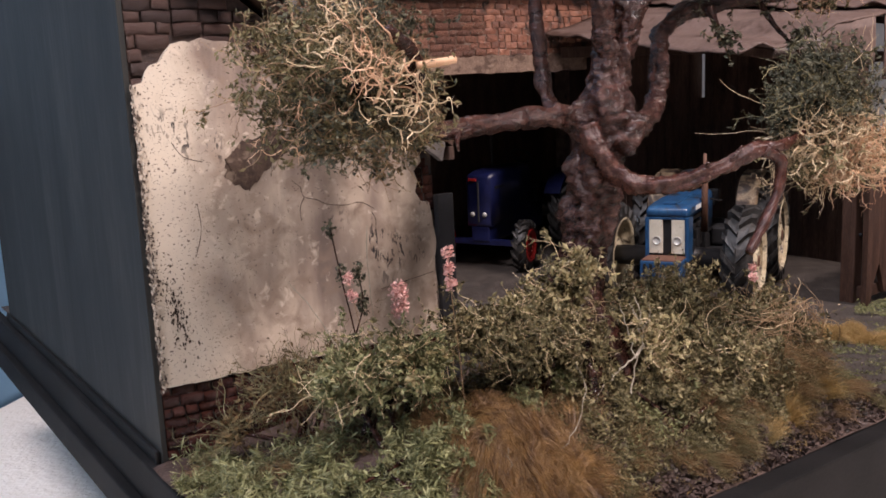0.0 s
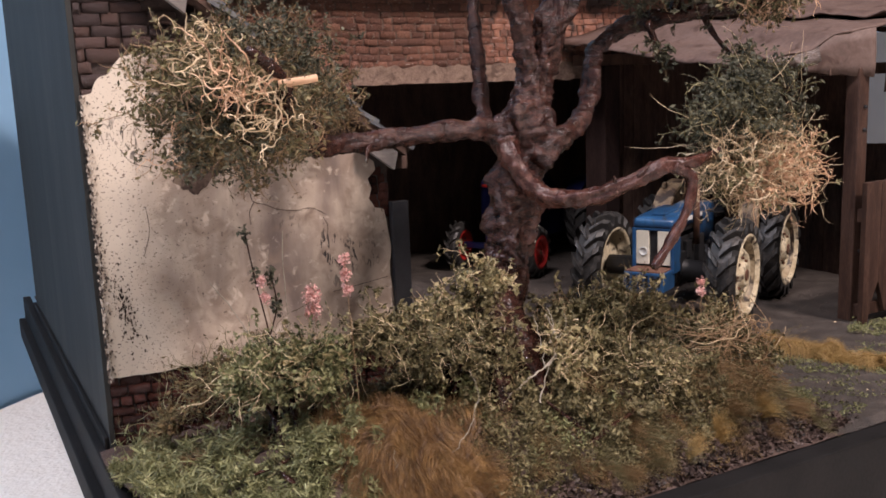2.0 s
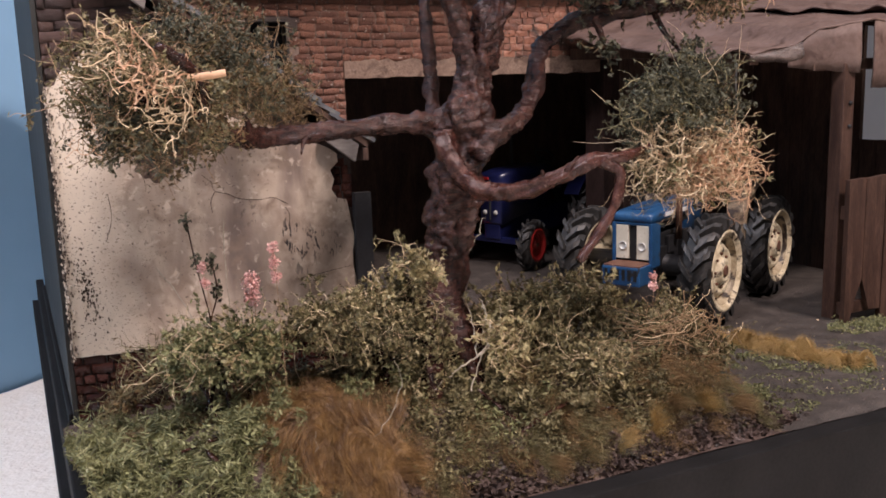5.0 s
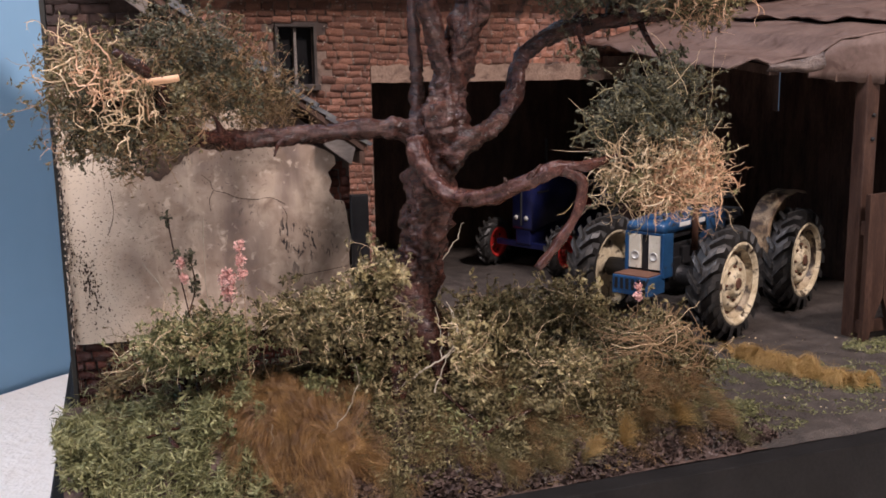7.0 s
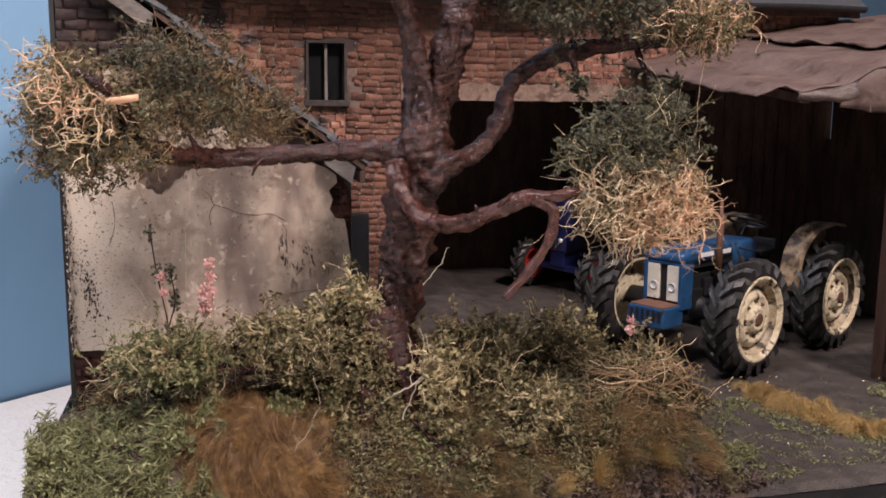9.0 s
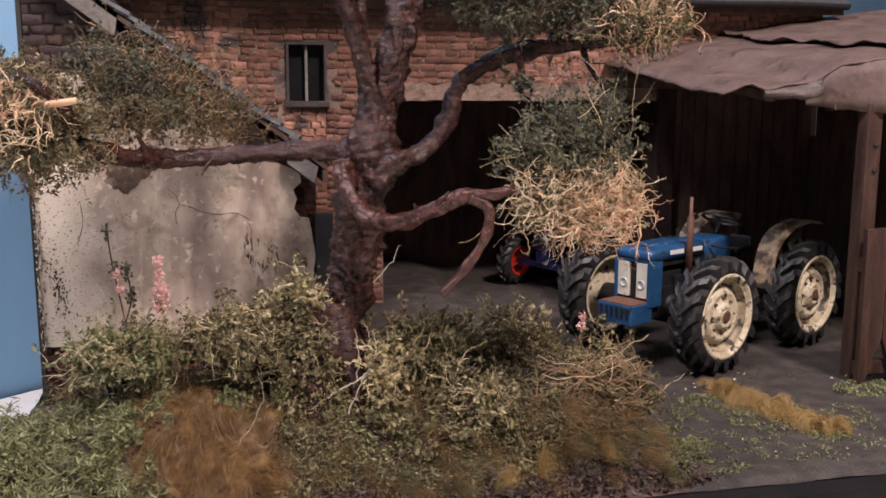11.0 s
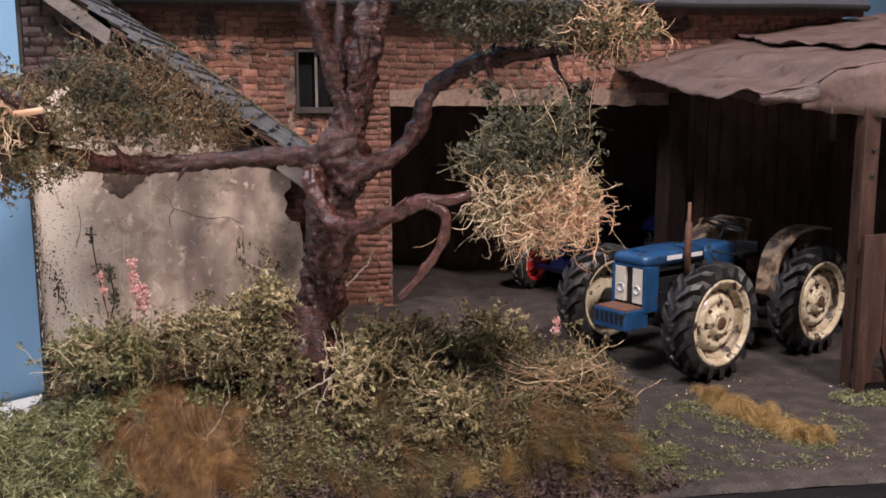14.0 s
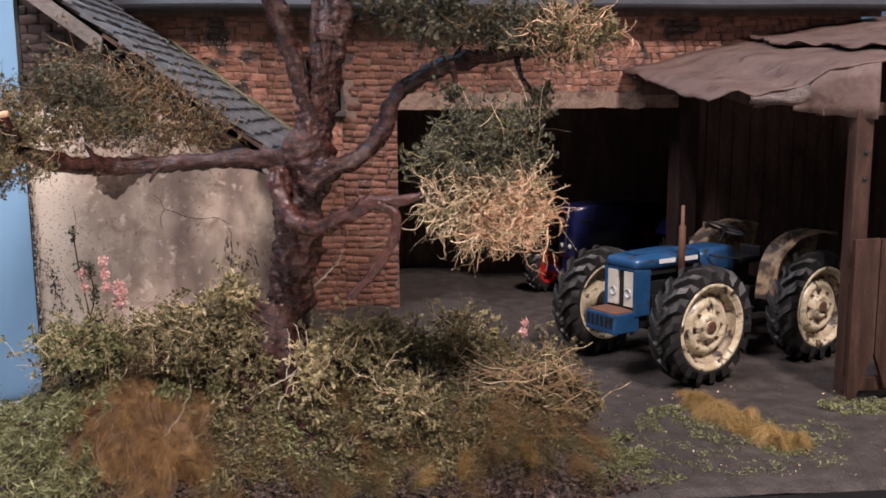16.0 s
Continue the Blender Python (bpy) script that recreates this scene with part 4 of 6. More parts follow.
for z in (3.2, 5.0, 8.6, 9.6):
    bm = bmesh.new()
    lathe(bm, [(23.2, 0.09), (23.12, 0.09), (23.08, 0.05)], "y", (39.45, 0, z), 8)
    part("bolt", bm, M_iron, shed)
# side wall of dark boards
rng = random.Random(12)
y = 24.4
while y < 37.85:
    w = min(rng.uniform(0.8, 1.2), 37.9 - y)
    top = 7.35 + rng.uniform(-0.06, 0.06) if y < 29.2 else sheet_z(47.3, y) - 0.2
    part("side_board", boxes((47.2, 47.45, y, y + w - 0.04, -0.05, top), bevel=0.02), M_wood_dark, shed)
    y += w

part("side_board", boxes((47.2, 47.45, 37.9, 38.85, -0.05, 9.3), bevel=0.02), M_wood_dark, shed)
part("side_board", boxes((47.2, 47.45, 37.9, 38.45, 9.3, 13.5), bevel=0.02), M_wood_dark, shed)

fence = thing("board_fence", 43, 22.6, 0, "broken brown board fence beside the shed post", "fence")
rng = random.Random(14)
x = 38.85
k = 0
while x < 50:
    w = rng.uniform(1.0, 1.35)
    top = 6.35 + rng.uniform(-0.12, 0.12)
    low = -0.08
    bm = bmesh.new()
    if k == 0:
        prism(bm, [(x, low), (x + w * 0.3, low), (x + w * 0.55, 1.0), (x + w - 0.05, 1.9), (x + w - 0.05, top), (x, top - 0.05)], 22.45, 22.7)
    elif k == 1:
        prism(bm, [(x, 1.9), (x + w * 0.4, 0.5), (x + w - 0.05, 0.45), (x + w - 0.05, top), (x, top - 0.1)], 22.47, 22.7)
    else:
        prism(bm, [(x, low), (x + w - 0.05, low), (x + w - 0.05, top), (x, top - 0.1)], 22.45, 22.7)
    part("plank", bm, M_wood, fence)
    x += w
    k += 1
part("rail", boxes((38.9, 50, 22.7, 22.95, 4.6, 5.2), bevel=0.03), M_wood, fence)
part("rail", boxes((38.9, 50, 22.7, 22.95, 0.35, 0.9), bevel=0.03), M_wood, fence)


# ---- tractors ----
def tractor_wheel(parent, name, x, y, r, width, rim_r, mat_rim, outward, lugs=18, label=""):
    """A wheel on the local y axis: tyre with slanting lugs, dished rim with slots, hub with bolts. outward: +1 or -1."""
    o = outward
    bm = bmesh.new()
    lathe(bm, [(-width / 2, rim_r), (-width / 2 - 0.02, rim_r + 0.2), (-width / 2 + 0.03, r * 0.8), (-width / 2 + 0.16, r * 0.885), (0, r * 0.905), (width / 2 - 0.16, r * 0.885),
               (width / 2 - 0.03, r * 0.8), (width / 2 + 0.02, rim_r + 0.2), (width / 2, rim_r), (0, rim_r - 0.12)], "y", (x, y, r), 48, close=True)
    wheel = part(name, bm, M_tyre, parent, label or "dusty black lugged tyre on a worn rim", local=True)
    for s in (-1, 1):
        lug = bmesh.new()
        rows = []
        for q in range(4):
            t = q / 3
            yy = s * (0.02 + t * (width / 2 + 0.02))
            hi, lo = r * (1.0 if t < 0.9 else 0.925), r * (0.86 if t < 0.9 else 0.76)
            hw = 0.046 + 0.02 * t
            rows.append([lug.verts.new((rad * math.cos(t * 0.32 + d), yy, rad * math.sin(t * 0.32 + d))) for rad, d in ((lo, -hw * 1.25), (hi, -hw), (hi, hw), (lo, hw * 1.25))])
        for q in range(3):
            for i in range(3):
                lug.faces.new((rows[q][i], rows[q][i + 1], rows[q + 1][i + 1], rows[q + 1][i]))
        lug.faces.new(rows[0]), lug.faces.new(rows[3][::-1])
        me = bm_mesh("lug", lug)
        for k in range(lugs):
            ob = link("lug", me, M_tyre, wheel, local=True)
            ob.matrix_basis = Matrix.Translation((x * CM, y * CM, r * CM)) @ Matrix.Rotation(-2 * math.pi * (k + (0.5 if s > 0 else 0)) / lugs, 4, "Y")
    bm = bmesh.new()
    w = width / 2
    prof = [(o * (w + 0.02), rim_r + 0.1), (o * (w + 0.06), rim_r + 0.04), (o * (w + 0.04), rim_r - 0.05), (o * (w - 0.06), rim_r - 0.09), (o * (w - 0.1), rim_r - 0.2),
            (o * (w - 0.34), rim_r - 0.26), (o * (w - 0.44), rim_r * 0.74), (o * (w - 0.3), rim_r * 0.66), (o * (w - 0.18), rim_r * 0.6), (o * (w - 0.2), rim_r * 0.52),
            (o * (w - 0.3), rim_r * 0.46), (o * (w - 0.24), rim_r * 0.34), (o * (w - 0.06), rim_r * 0.3), (o * (w - 0.02), rim_r * 0.22), (o * (w - 0.14), rim_r * 0.16), (o * (w - 0.14), 0.001)]
    lathe(bm, prof[:5], "y", (x, y, r), 48, caps=False)
    rim = part("rim", bm, mat_rim, wheel, "worn dished rim", smooth=True, local=True)
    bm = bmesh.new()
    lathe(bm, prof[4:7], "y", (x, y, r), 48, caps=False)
    part("rim_well", bm, M_well if mat_rim == M_rim else mat_rim, wheel, "recess inside the rim; rust and painted shade on cream rims", smooth=True, local=True)
    bm = bmesh.new()
    lathe(bm, prof[6:], "y", (x, y, r), 48, caps=False)
    part("disc", bm, mat_rim, wheel, "worn wheel disc", smooth=True, local=True)
    bm = bmesh.new()
    lathe(bm, [(-o * (w + 0.04), rim_r + 0.05), (-o * (w + 0.05), rim_r - 0.04), (-o * (w - 0.06), rim_r - 0.14), (-o * (w - 0.55), rim_r - 0.2), (-o * (w - 0.6), rim_r * 0.6),
               (-o * (w - 0.5), 0.001)], "y", (x, y, r), 48, caps=False)
    part("inner_rim", bm, mat_rim, wheel, "inner side of the rim", smooth=True, local=True)
    for k in range(8):
        a0 = 2 * math.pi * (k + 0.3) / 8
        v, f = [], []
        for d in (-0.15, -0.05, 0.05, 0.15):
            for rr, s in ((rim_r * 0.71, w - 0.4), (rim_r * 0.82, w - 0.385)):
                v.append((x + rr * math.cos(a0 + d), y + o * s, r + rr * math.sin(a0 + d)))
                v.append((x + rr * math.cos(a0 + d), y + o * (s - 0.08), r + rr * math.sin(a0 + d)))
        for q in range(3):
            b = 4 * q
            f += [(b, b + 4, b + 6, b + 2), (b + 1, b + 3, b + 7, b + 5), (b, b + 1, b + 5, b + 4), (b + 2, b + 6, b + 7, b + 3)]
        f += [(0, 2, 3, 1), (12, 13, 15, 14)]
        raw("slot", v, f, M_rust if mat_rim == M_rim else M_iron, wheel, local=True)
    for k in range(8):
        a = 2 * math.pi * k / 8
        bm = bmesh.new()
        lathe(bm, [(o * (w - 0.3), 0.07), (o * (w - 0.17), 0.065), (o * (w - 0.15), 0.001)], "y", (x + rim_r * 0.43 * math.cos(a), y, r + rim_r * 0.43 * math.sin(a)), 6)
        part("bolt", bm, M_rust, wheel, local=True)
    bm = bmesh.new()
    lathe(bm, [(o * (w - 0.16), rim_r * 0.17), (o * (w - 0.02), rim_r * 0.13), (o * (w - 0.02), 0.001)], "y", (x, y, r), 14)
    part("hub", bm, mat_rim, wheel, smooth=True, local=True)
    bm = bmesh.new()
    lathe(bm, [(o * (w - 0.04), rim_r * 0.15), (o * (w + 0.0), rim_r * 0.14), (o * (w + 0.0), rim_r * 0.09), (o * (w - 0.02), 0.001)], "y", (x, y, r), 14, caps=False)
    part("hub_cap", bm, M_rust, wheel, "rusty hub cap", smooth=True, local=True)
    return wheel


def loft(bm, sections):
    """Joins rings of equal length, and caps both ends."""
    rings = [[bm.verts.new(p) for p in s] for s in sections]
    n = len(rings[0])
    for a, b in zip(rings, rings[1:]):
        for i in range(n):
            bm.faces.new((a[i], a[(i + 1) % n], b[(i + 1) % n], b[i]))
    bm.faces.new(rings[0][::-1]), bm.faces.new(rings[-1])


def rounded(x, half, z0, z1, r=0.25):
    """A ring in the plane x: a box with rounded upper corners."""
    pts = [(x, -half, z0), (x, -half, z1 - r)]
    pts += [(x, -half + r - r * math.cos(a), z1 - r + r * math.sin(a)) for a in (0.4, 0.8, 1.2)]
    pts += [(x, -half + r, z1), (x, half - r, z1)]
    pts += [(x, half - r + r * math.cos(a), z1 - r + r * math.sin(a)) for a in (1.2, 0.8, 0.4)]
    return pts + [(x, half, z1 - r), (x, half, z0)]


def fender(parent, x, y, z, r, width, a0, a1, mat, label=""):
    v, f = [], []
    n = 14
    for k in range(n + 1):
        a = math.radians(a0 + (a1 - a0) * k / n)
        for rr in (r, r - 0.07):
            for yy in (y - width / 2, y + width / 2):
                v.append((x + rr * math.cos(a), yy, z + rr * math.sin(a)))
    for k in range(n):
        b, c = 4 * k, 4 * k + 4
        f += [(b, b + 1, c + 1, c), (b + 2, c + 2, c + 3, b + 3), (b, c, c + 2, b + 2), (b + 1, b + 3, c + 3, c + 1)]
    f += [(0, 2, 3, 1), (4 * n, 4 * n + 1, 4 * n + 3, 4 * n + 2)]
    # the inner cheek
    k0 = len(v)
    yy = y - width / 2 * (1 if y > 0 else -1)
    for k in range(n + 1):
        a = math.radians(a0 + (a1 - a0) * k / n)
        for d in (0, 0.06 * (1 if y > 0 else -1)):
            v += [(x + (r - 0.02) * math.cos(a), yy + d, z + (r - 0.02) * math.sin(a)), (x + r * 0.5 * math.cos(a), yy + d, z + r * 0.5 * math.sin(a))]
    for k in range(n):
        b, c = k0 + 4 * k, k0 + 4 * k + 4
        f += [(b, c, c + 1, b + 1), (b + 2, b + 3, c + 3, c + 2), (b, b + 2, c + 2, c), (b + 1, c + 1, c + 3, b + 3)]
    return raw("fender", v, f, mat, parent, label, local=True)


def mudguard(parent, s, mat, label):
    """A flat-topped rear mudguard with a dented rim and an inner cheek. s: the side."""
    line = smooth_path([(-1.32, 0, 2.85, 0), (-1.38, 0, 3.5, 0), (-1.6, 0, 4.5, 0), (-2.15, 0, 5.2, 0), (-3.0, 0, 5.62, 0), (-4.3, 0, 5.78, 0), (-5.6, 0, 5.6, 0)], 5)
    across = (1.72, 1.78, 2.0, 2.25, 2.5, 2.68, 2.76)
    v, f = [], []
    for k, q in enumerate(line):
        for m, yy in enumerate(across):
            d = 0.05 * noise.noise(Vector((q[0] * 1.3, yy * 1.7, q[2]))) - (0.09 if m in (0, len(across) - 1) else 0.0)
            v += [(q[0] + d * 0.6, s * yy, q[2] + d), (q[0] - 0.06 + d * 0.6, s * yy, q[2] + d - 0.06)]
    n = 2 * len(across)
    for k in range(len(line) - 1):
        for m in range(len(across) - 1):
            a, b = k * n + 2 * m, (k + 1) * n + 2 * m
            f += [(a, a + 2, b + 2, b), (a + 1, b + 1, b + 3, a + 3)]
        a, b = k * n, (k + 1) * n
        f += [(a, b, b + 1, a + 1), (a + n - 2, a + n - 1, b + n - 1, b + n - 2)]
    for a in (0, (len(line) - 1) * n):
        f += [(a + 2 * m, a + 2 * m + 1, a + 2 * m + 3, a + 2 * m + 2) for m in range(len(across) - 1)]
    guard = raw("fender", v, f, mat, parent, label, local=True)
    cheek = [(q[0] - 0.03, q[2] - 0.04) for q in line] + [(-5.4, 4.6), (-4.4, 3.6), (-3.0, 2.9)]
    bm = bmesh.new()
    prism(bm, cheek, min(s * 1.74, s * 1.8), max(s * 1.74, s * 1.8))
    part("cheek", bm, mat, guard, local=True)
    part("lamp_bracket", boxes((-2.75, -2.45, min(s * 2.3, s * 2.5), max(s * 2.3, s * 2.5), 5.5, 5.78), bevel=0.04), mat, guard, local=True)


def blue_tractor(x, y, rz):
    """Four equal wheels, long square bonnet; x ahead, front axle at 3.55."""
    t = thing("tractor", x, y, 0.0, "blue four-wheel-drive tractor with cream rims, rusty and dusty", "tractor", rz=rz)
    for wx in (3.55, -3.55):
        for s in (1, -1):
            tractor_wheel(t, "wheel", wx, s * 3.1, 2.5, 1.25, 1.72, M_rim, s)
    bm = bmesh.new()
    loft(bm, [rounded(5.2, 0.86, 4.7, 4.93, 0.14), rounded(5.1, 0.94, 4.6, 5.03, 0.18), rounded(4.7, 0.98, 4.58, 5.09, 0.2), rounded(3.6, 1.0, 4.58, 5.13, 0.2), rounded(2.4, 1.0, 4.58, 5.17, 0.2),
              rounded(1.45, 1.0, 4.58, 5.17, 0.2)])
    hood = part("bonnet", bm, M_blue_paint, t, "blue enamel bonnet with white side bars", smooth=True, local=True)
    part("bonnet_crease", boxes((1.6, 4.6, -0.3, 0.3, 5.1, 5.2), bevel=0.04), M_blue_paint, hood, local=True)
    for s in (1, -1):
        for a, b in ((1.6, 2.5), (2.95, 3.9)):
            part("name_bar", boxes((a, b, s * 1.0 - 0.02, s * 1.0 + 0.02, 4.78, 4.97)), M_white, hood, local=True)
    part("side_rail", boxes((1.2, 5.0, 0.78, 0.9, 4.3, 4.6), (1.2, 5.0, -0.9, -0.78, 4.3, 4.6), bevel=0.03), M_iron, hood, local=True)
    bm = bmesh.new()
    loft(bm, [rounded(1.5, 0.88, 3.5, 5.0, 0.2), rounded(0.8, 0.86, 3.4, 5.08, 0.22), rounded(-0.4, 0.8, 3.4, 5.2, 0.22), rounded(-1.1, 0.7, 3.5, 5.1, 0.22)])
    part("scuttle", bm, M_blue_paint, t, "dull blue tank and scuttle behind the bonnet", smooth=True, local=True)
    # front cowl: blue cheeks, dark grille, cream lamp panels
    bm = boxes((4.35, 5.2, -0.98, -0.8, 2.6, 4.6), (4.35, 5.2, 0.8, 0.98, 2.6, 4.6), (4.5, 5.16, -0.8, 0.8, 4.48, 4.6), bevel=0.04)
    cowl = part("cowl", bm, M_blue_paint, t, "blue front cowl around the lamp panels", local=True)
    part("grille", boxes((4.85, 5.02, -0.2, 0.2, 2.75, 4.5)), M_iron, cowl, "black grille strip", local=True)
    for s in (1, -1):
        part("lamp_panel", boxes((4.9, 5.16, min(s * 0.2, s * 0.8), max(s * 0.2, s * 0.8), 2.95, 4.48), bevel=0.03), M_cream, cowl, "dirty cream lamp panel", local=True)
        bm = bmesh.new()
        lathe(bm, [(5.1, 0.2), (5.2, 0.2), (5.2, 0.16), (5.17, 0.15), (5.18, 0.001)], "x", (0, s * 0.46, 3.54), 20, caps=False)
        part("headlamp", bm, M_lamp_glass, cowl, "round headlamp", smooth=True, local=True)
    # front weight frame
    fr = part("bumper", boxes((4.9, 6.3, -0.92, 0.92, 1.95, 2.8), bevel=0.06), M_blue_paint, t, "blue front weight frame", local=True)
    part("weight_tray", boxes((4.95, 6.25, -0.85, 0.85, 2.8, 2.85)), M_rust, fr, "rusty upper face", local=True)
    for k in range(6):
        yy = -0.7 + 0.28 * k
        part("slot", boxes((6.29, 6.33, yy - 0.07, yy + 0.07, 2.2, 2.68)), M_iron, fr, local=True)
    part("engine", boxes((0.4, 4.7, -0.75, 0.75, 2.0, 4.0), (1.2, 1.9, 0.7, 1.0, 2.6, 3.9), (2.4, 3.4, 0.7, 0.95, 3.0, 3.8), (3.5, 4.2, 0.7, 0.92, 2.4, 3.4), bevel=0.05),
         M_iron, t, "oily dark engine block", local=True)
    part("transmission", boxes((-4.2, 0.5, -0.8, 0.8, 1.8, 3.1), bevel=0.08), M_iron, t, local=True)
    for wx in (3.55, -3.55):
        bm = bmesh.new()
        lathe(bm, [(-2.8, 0.45), (-0.9, 0.5), (-0.7, 0.8), (0.7, 0.8), (0.9, 0.5), (2.8, 0.45)], "y", (wx, 0, 2.5), 18)
        part("axle", bm, M_iron, t, smooth=True, local=True)
    bm = bmesh.new()
    lathe(bm, [(3.6, 0.15), (6.3, 0.15), (6.42, 0.08), (7.22, 0.075)], "z", (2.72, 1.13, 0), 14)
    part("exhaust", bm, M_rust, t, "rusty upright exhaust", smooth=True, local=True)
    bm = bmesh.new()
    lathe(bm, [(-0.05, 0.95), (0.05, 0.95), (0.05, 0.84), (-0.05, 0.84)], "z", (0, 0, 0), 28, close=True)
    for k in range(3):
        a = 2.0944 * k
        vs = box(bm, 0, 0.88, -0.04, 0.04, -0.03, 0.03)
        bmesh.ops.rotate(bm, verts=vs, cent=(0, 0, 0), matrix=Matrix.Rotation(a, 3, "Z"))
    bmesh.ops.transform(bm, matrix=Matrix.Translation((-1.3, 0, 5.8)) @ Matrix.Rotation(radians(-22), 4, "Y"), verts=bm.verts)
    part("steering_wheel", bm, M_iron, t, "black steering wheel", local=True)
    v, f = tube_arrays([np.array((-0.9, 0, 5.2, 0.07)), np.array((-1.3, 0, 5.8, 0.06))], 8)
    raw("steering_column", v, f, M_iron, t, local=True)
    part("seat", boxes((-3.0, -1.6, -0.7, 0.7, 4.2, 4.5), (-3.2, -2.95, -0.6, 0.6, 4.4, 4.9), bevel=0.1), M_iron, t, "black driver seat", local=True)
    part("seat_bracket", boxes((-2.6, -2.0, -0.3, 0.3, 3.0, 4.25)), M_iron, t, local=True)
    for s in (1, -1):
        mudguard(t, s, M_fender, "rusty cream rear mudguard")
        part("footplate", boxes((-1.4, 0.6, min(s * 0.8, s * 1.7), max(s * 0.8, s * 1.7), 2.3, 2.42), bevel=0.02), M_iron, t, local=True)
        v, f = tube_arrays(smooth_path([(-1.0, s * 1.2, 4.6, 0.04), (0.3, s * 1.25, 4.75, 0.04), (0.9, s * 1.0, 4.9, 0.04)]), 6)
        raw("lever", v, f, M_iron, t, local=True)
    part("step_box", boxes((-1.2, 0.0, 0.85, 1.6, 2.5, 3.4), bevel=0.12), M_iron, t, local=True)
    return t


def navy_tractor(x, y, rz):
    """The older tractor in the barn: round bonnet, narrow red front wheels."""
    t = thing("tractor", x, y, 0.0, "dark blue vintage tractor with red wheels in the barn", "tractor", rz=rz)
    for s in (1, -1):
        steered = tractor_wheel(t, "front_wheel", 3.3, s * 2.75, 1.5, 0.75, 0.88, M_red, s, 14, "narrow front tyre on a red rim")
        pivot = Vector((3.3 * CM, s * 2.75 * CM, 0))
        steered.matrix_basis = Matrix.Translation(pivot) @ Matrix.Rotation(radians(9), 4, "Z") @ Matrix.Translation(-pivot)
        tractor_wheel(t, "rear_wheel", -4.0, s * 2.5, 2.5, 1.3, 1.5, M_red, s, 18, "large rear tyre on a red rim")
    bm = bmesh.new()
    loft(bm, [rounded(3.72, 0.72, 2.7, 5.35, 0.25), rounded(3.6, 0.84, 2.5, 5.62, 0.28), rounded(2.6, 0.92, 2.8, 5.78, 0.3), rounded(0.6, 0.95, 3.1, 5.85, 0.3), rounded(-1.2, 0.95, 3.1, 5.8, 0.3)])
    hood = part("bonnet", bm, M_navy, t, "dark blue rounded bonnet", smooth=True, local=True)
    part("grille", boxes((3.66, 3.8, -0.05, 0.05, 2.8, 5.2), bevel=0.02), M_slat, hood, local=True)
    part("badge_bar", boxes((3.6, 3.78, -0.62, -0.1, 5.2, 5.36), bevel=0.02), M_red, hood, local=True)
    for s in (1, -1):
        part("trim_bar", boxes((2.3, 3.3, s * 0.88, s * 0.95, 4.75, 4.88) if s > 0 else (2.3, 3.3, -0.95, -0.88, 4.75, 4.88), bevel=0.01), M_iron, hood, "dull bright trim bar", local=True)
    for s in (1, -1):
        bm = bmesh.new()
        lathe(bm, [(3.55, 0.1), (3.74, 0.15), (3.8, 0.14), (3.82, 0.001)], "x", (0, s * 0.4, 3.25), 16)
        part("headlamp", bm, M_lamp_glass, t, smooth=True, local=True)
    part("chassis", boxes((-3.6, 3.6, -0.6, 0.6, 1.6, 3.2), bevel=0.1), M_navy, t, local=True)
    part("front_axle", boxes((3.1, 3.5, -2.3, 2.3, 1.4, 1.75), bevel=0.05), M_navy, t, local=True)
    bm = bmesh.new()
    lathe(bm, [(-2.0, 0.4), (2.0, 0.4)], "y", (-4.0, 0, 2.5), 14)
    part("rear_axle", bm, M_iron, t, local=True)
    bm = bmesh.new()
    lathe(bm, [(5.6, 0.1), (7.8, 0.1)], "z", (0.8, -0.6, 0), 10)
    part("exhaust", bm, M_slat, t, "thin grey upright exhaust", local=True)
    part("seat", boxes((-4.2, -3.0, -0.6, 0.6, 4.0, 4.3), bevel=0.1), M_iron, t, local=True)
    part("seat_post", boxes((-3.6, -3.2, -0.2, 0.2, 3.1, 4.05)), M_iron, t, local=True)
    for s in (1, -1):
        fender(t, -4.0, s * 2.2, 2.5, 2.8, 1.1, 30, 150, M_navy)
    bm = bmesh.new()
    lathe(bm, [(-0.05, 0.7), (0.05, 0.7), (0.05, 0.62), (-0.05, 0.62)], "x", (0, 0, 0), 24, close=True)
    bmesh.ops.transform(bm, matrix=Matrix.Translation((-1.9, 0, 6.2)) @ Matrix.Rotation(radians(50), 4, "Y"), verts=bm.verts)
    part("steering_wheel", bm, M_iron, t, smooth=True, local=True)
    v, f = tube_arrays([np.array((-1.0, 0, 5.5, 0.07)), np.array((-1.9, 0, 6.2, 0.06))], 8)
    raw("steering_column", v, f, M_iron, t, local=True)
    return t


blue_tractor(35.82, 29.82, 207.0)
navy_tractor(35.54, 43.99, 203.0)

# ---- the tree ----
tree = thing("tree", 17.5, 17.8, 1.9, "gnarled old tree with glossy dark bark and sparse tufted foliage", "tree")
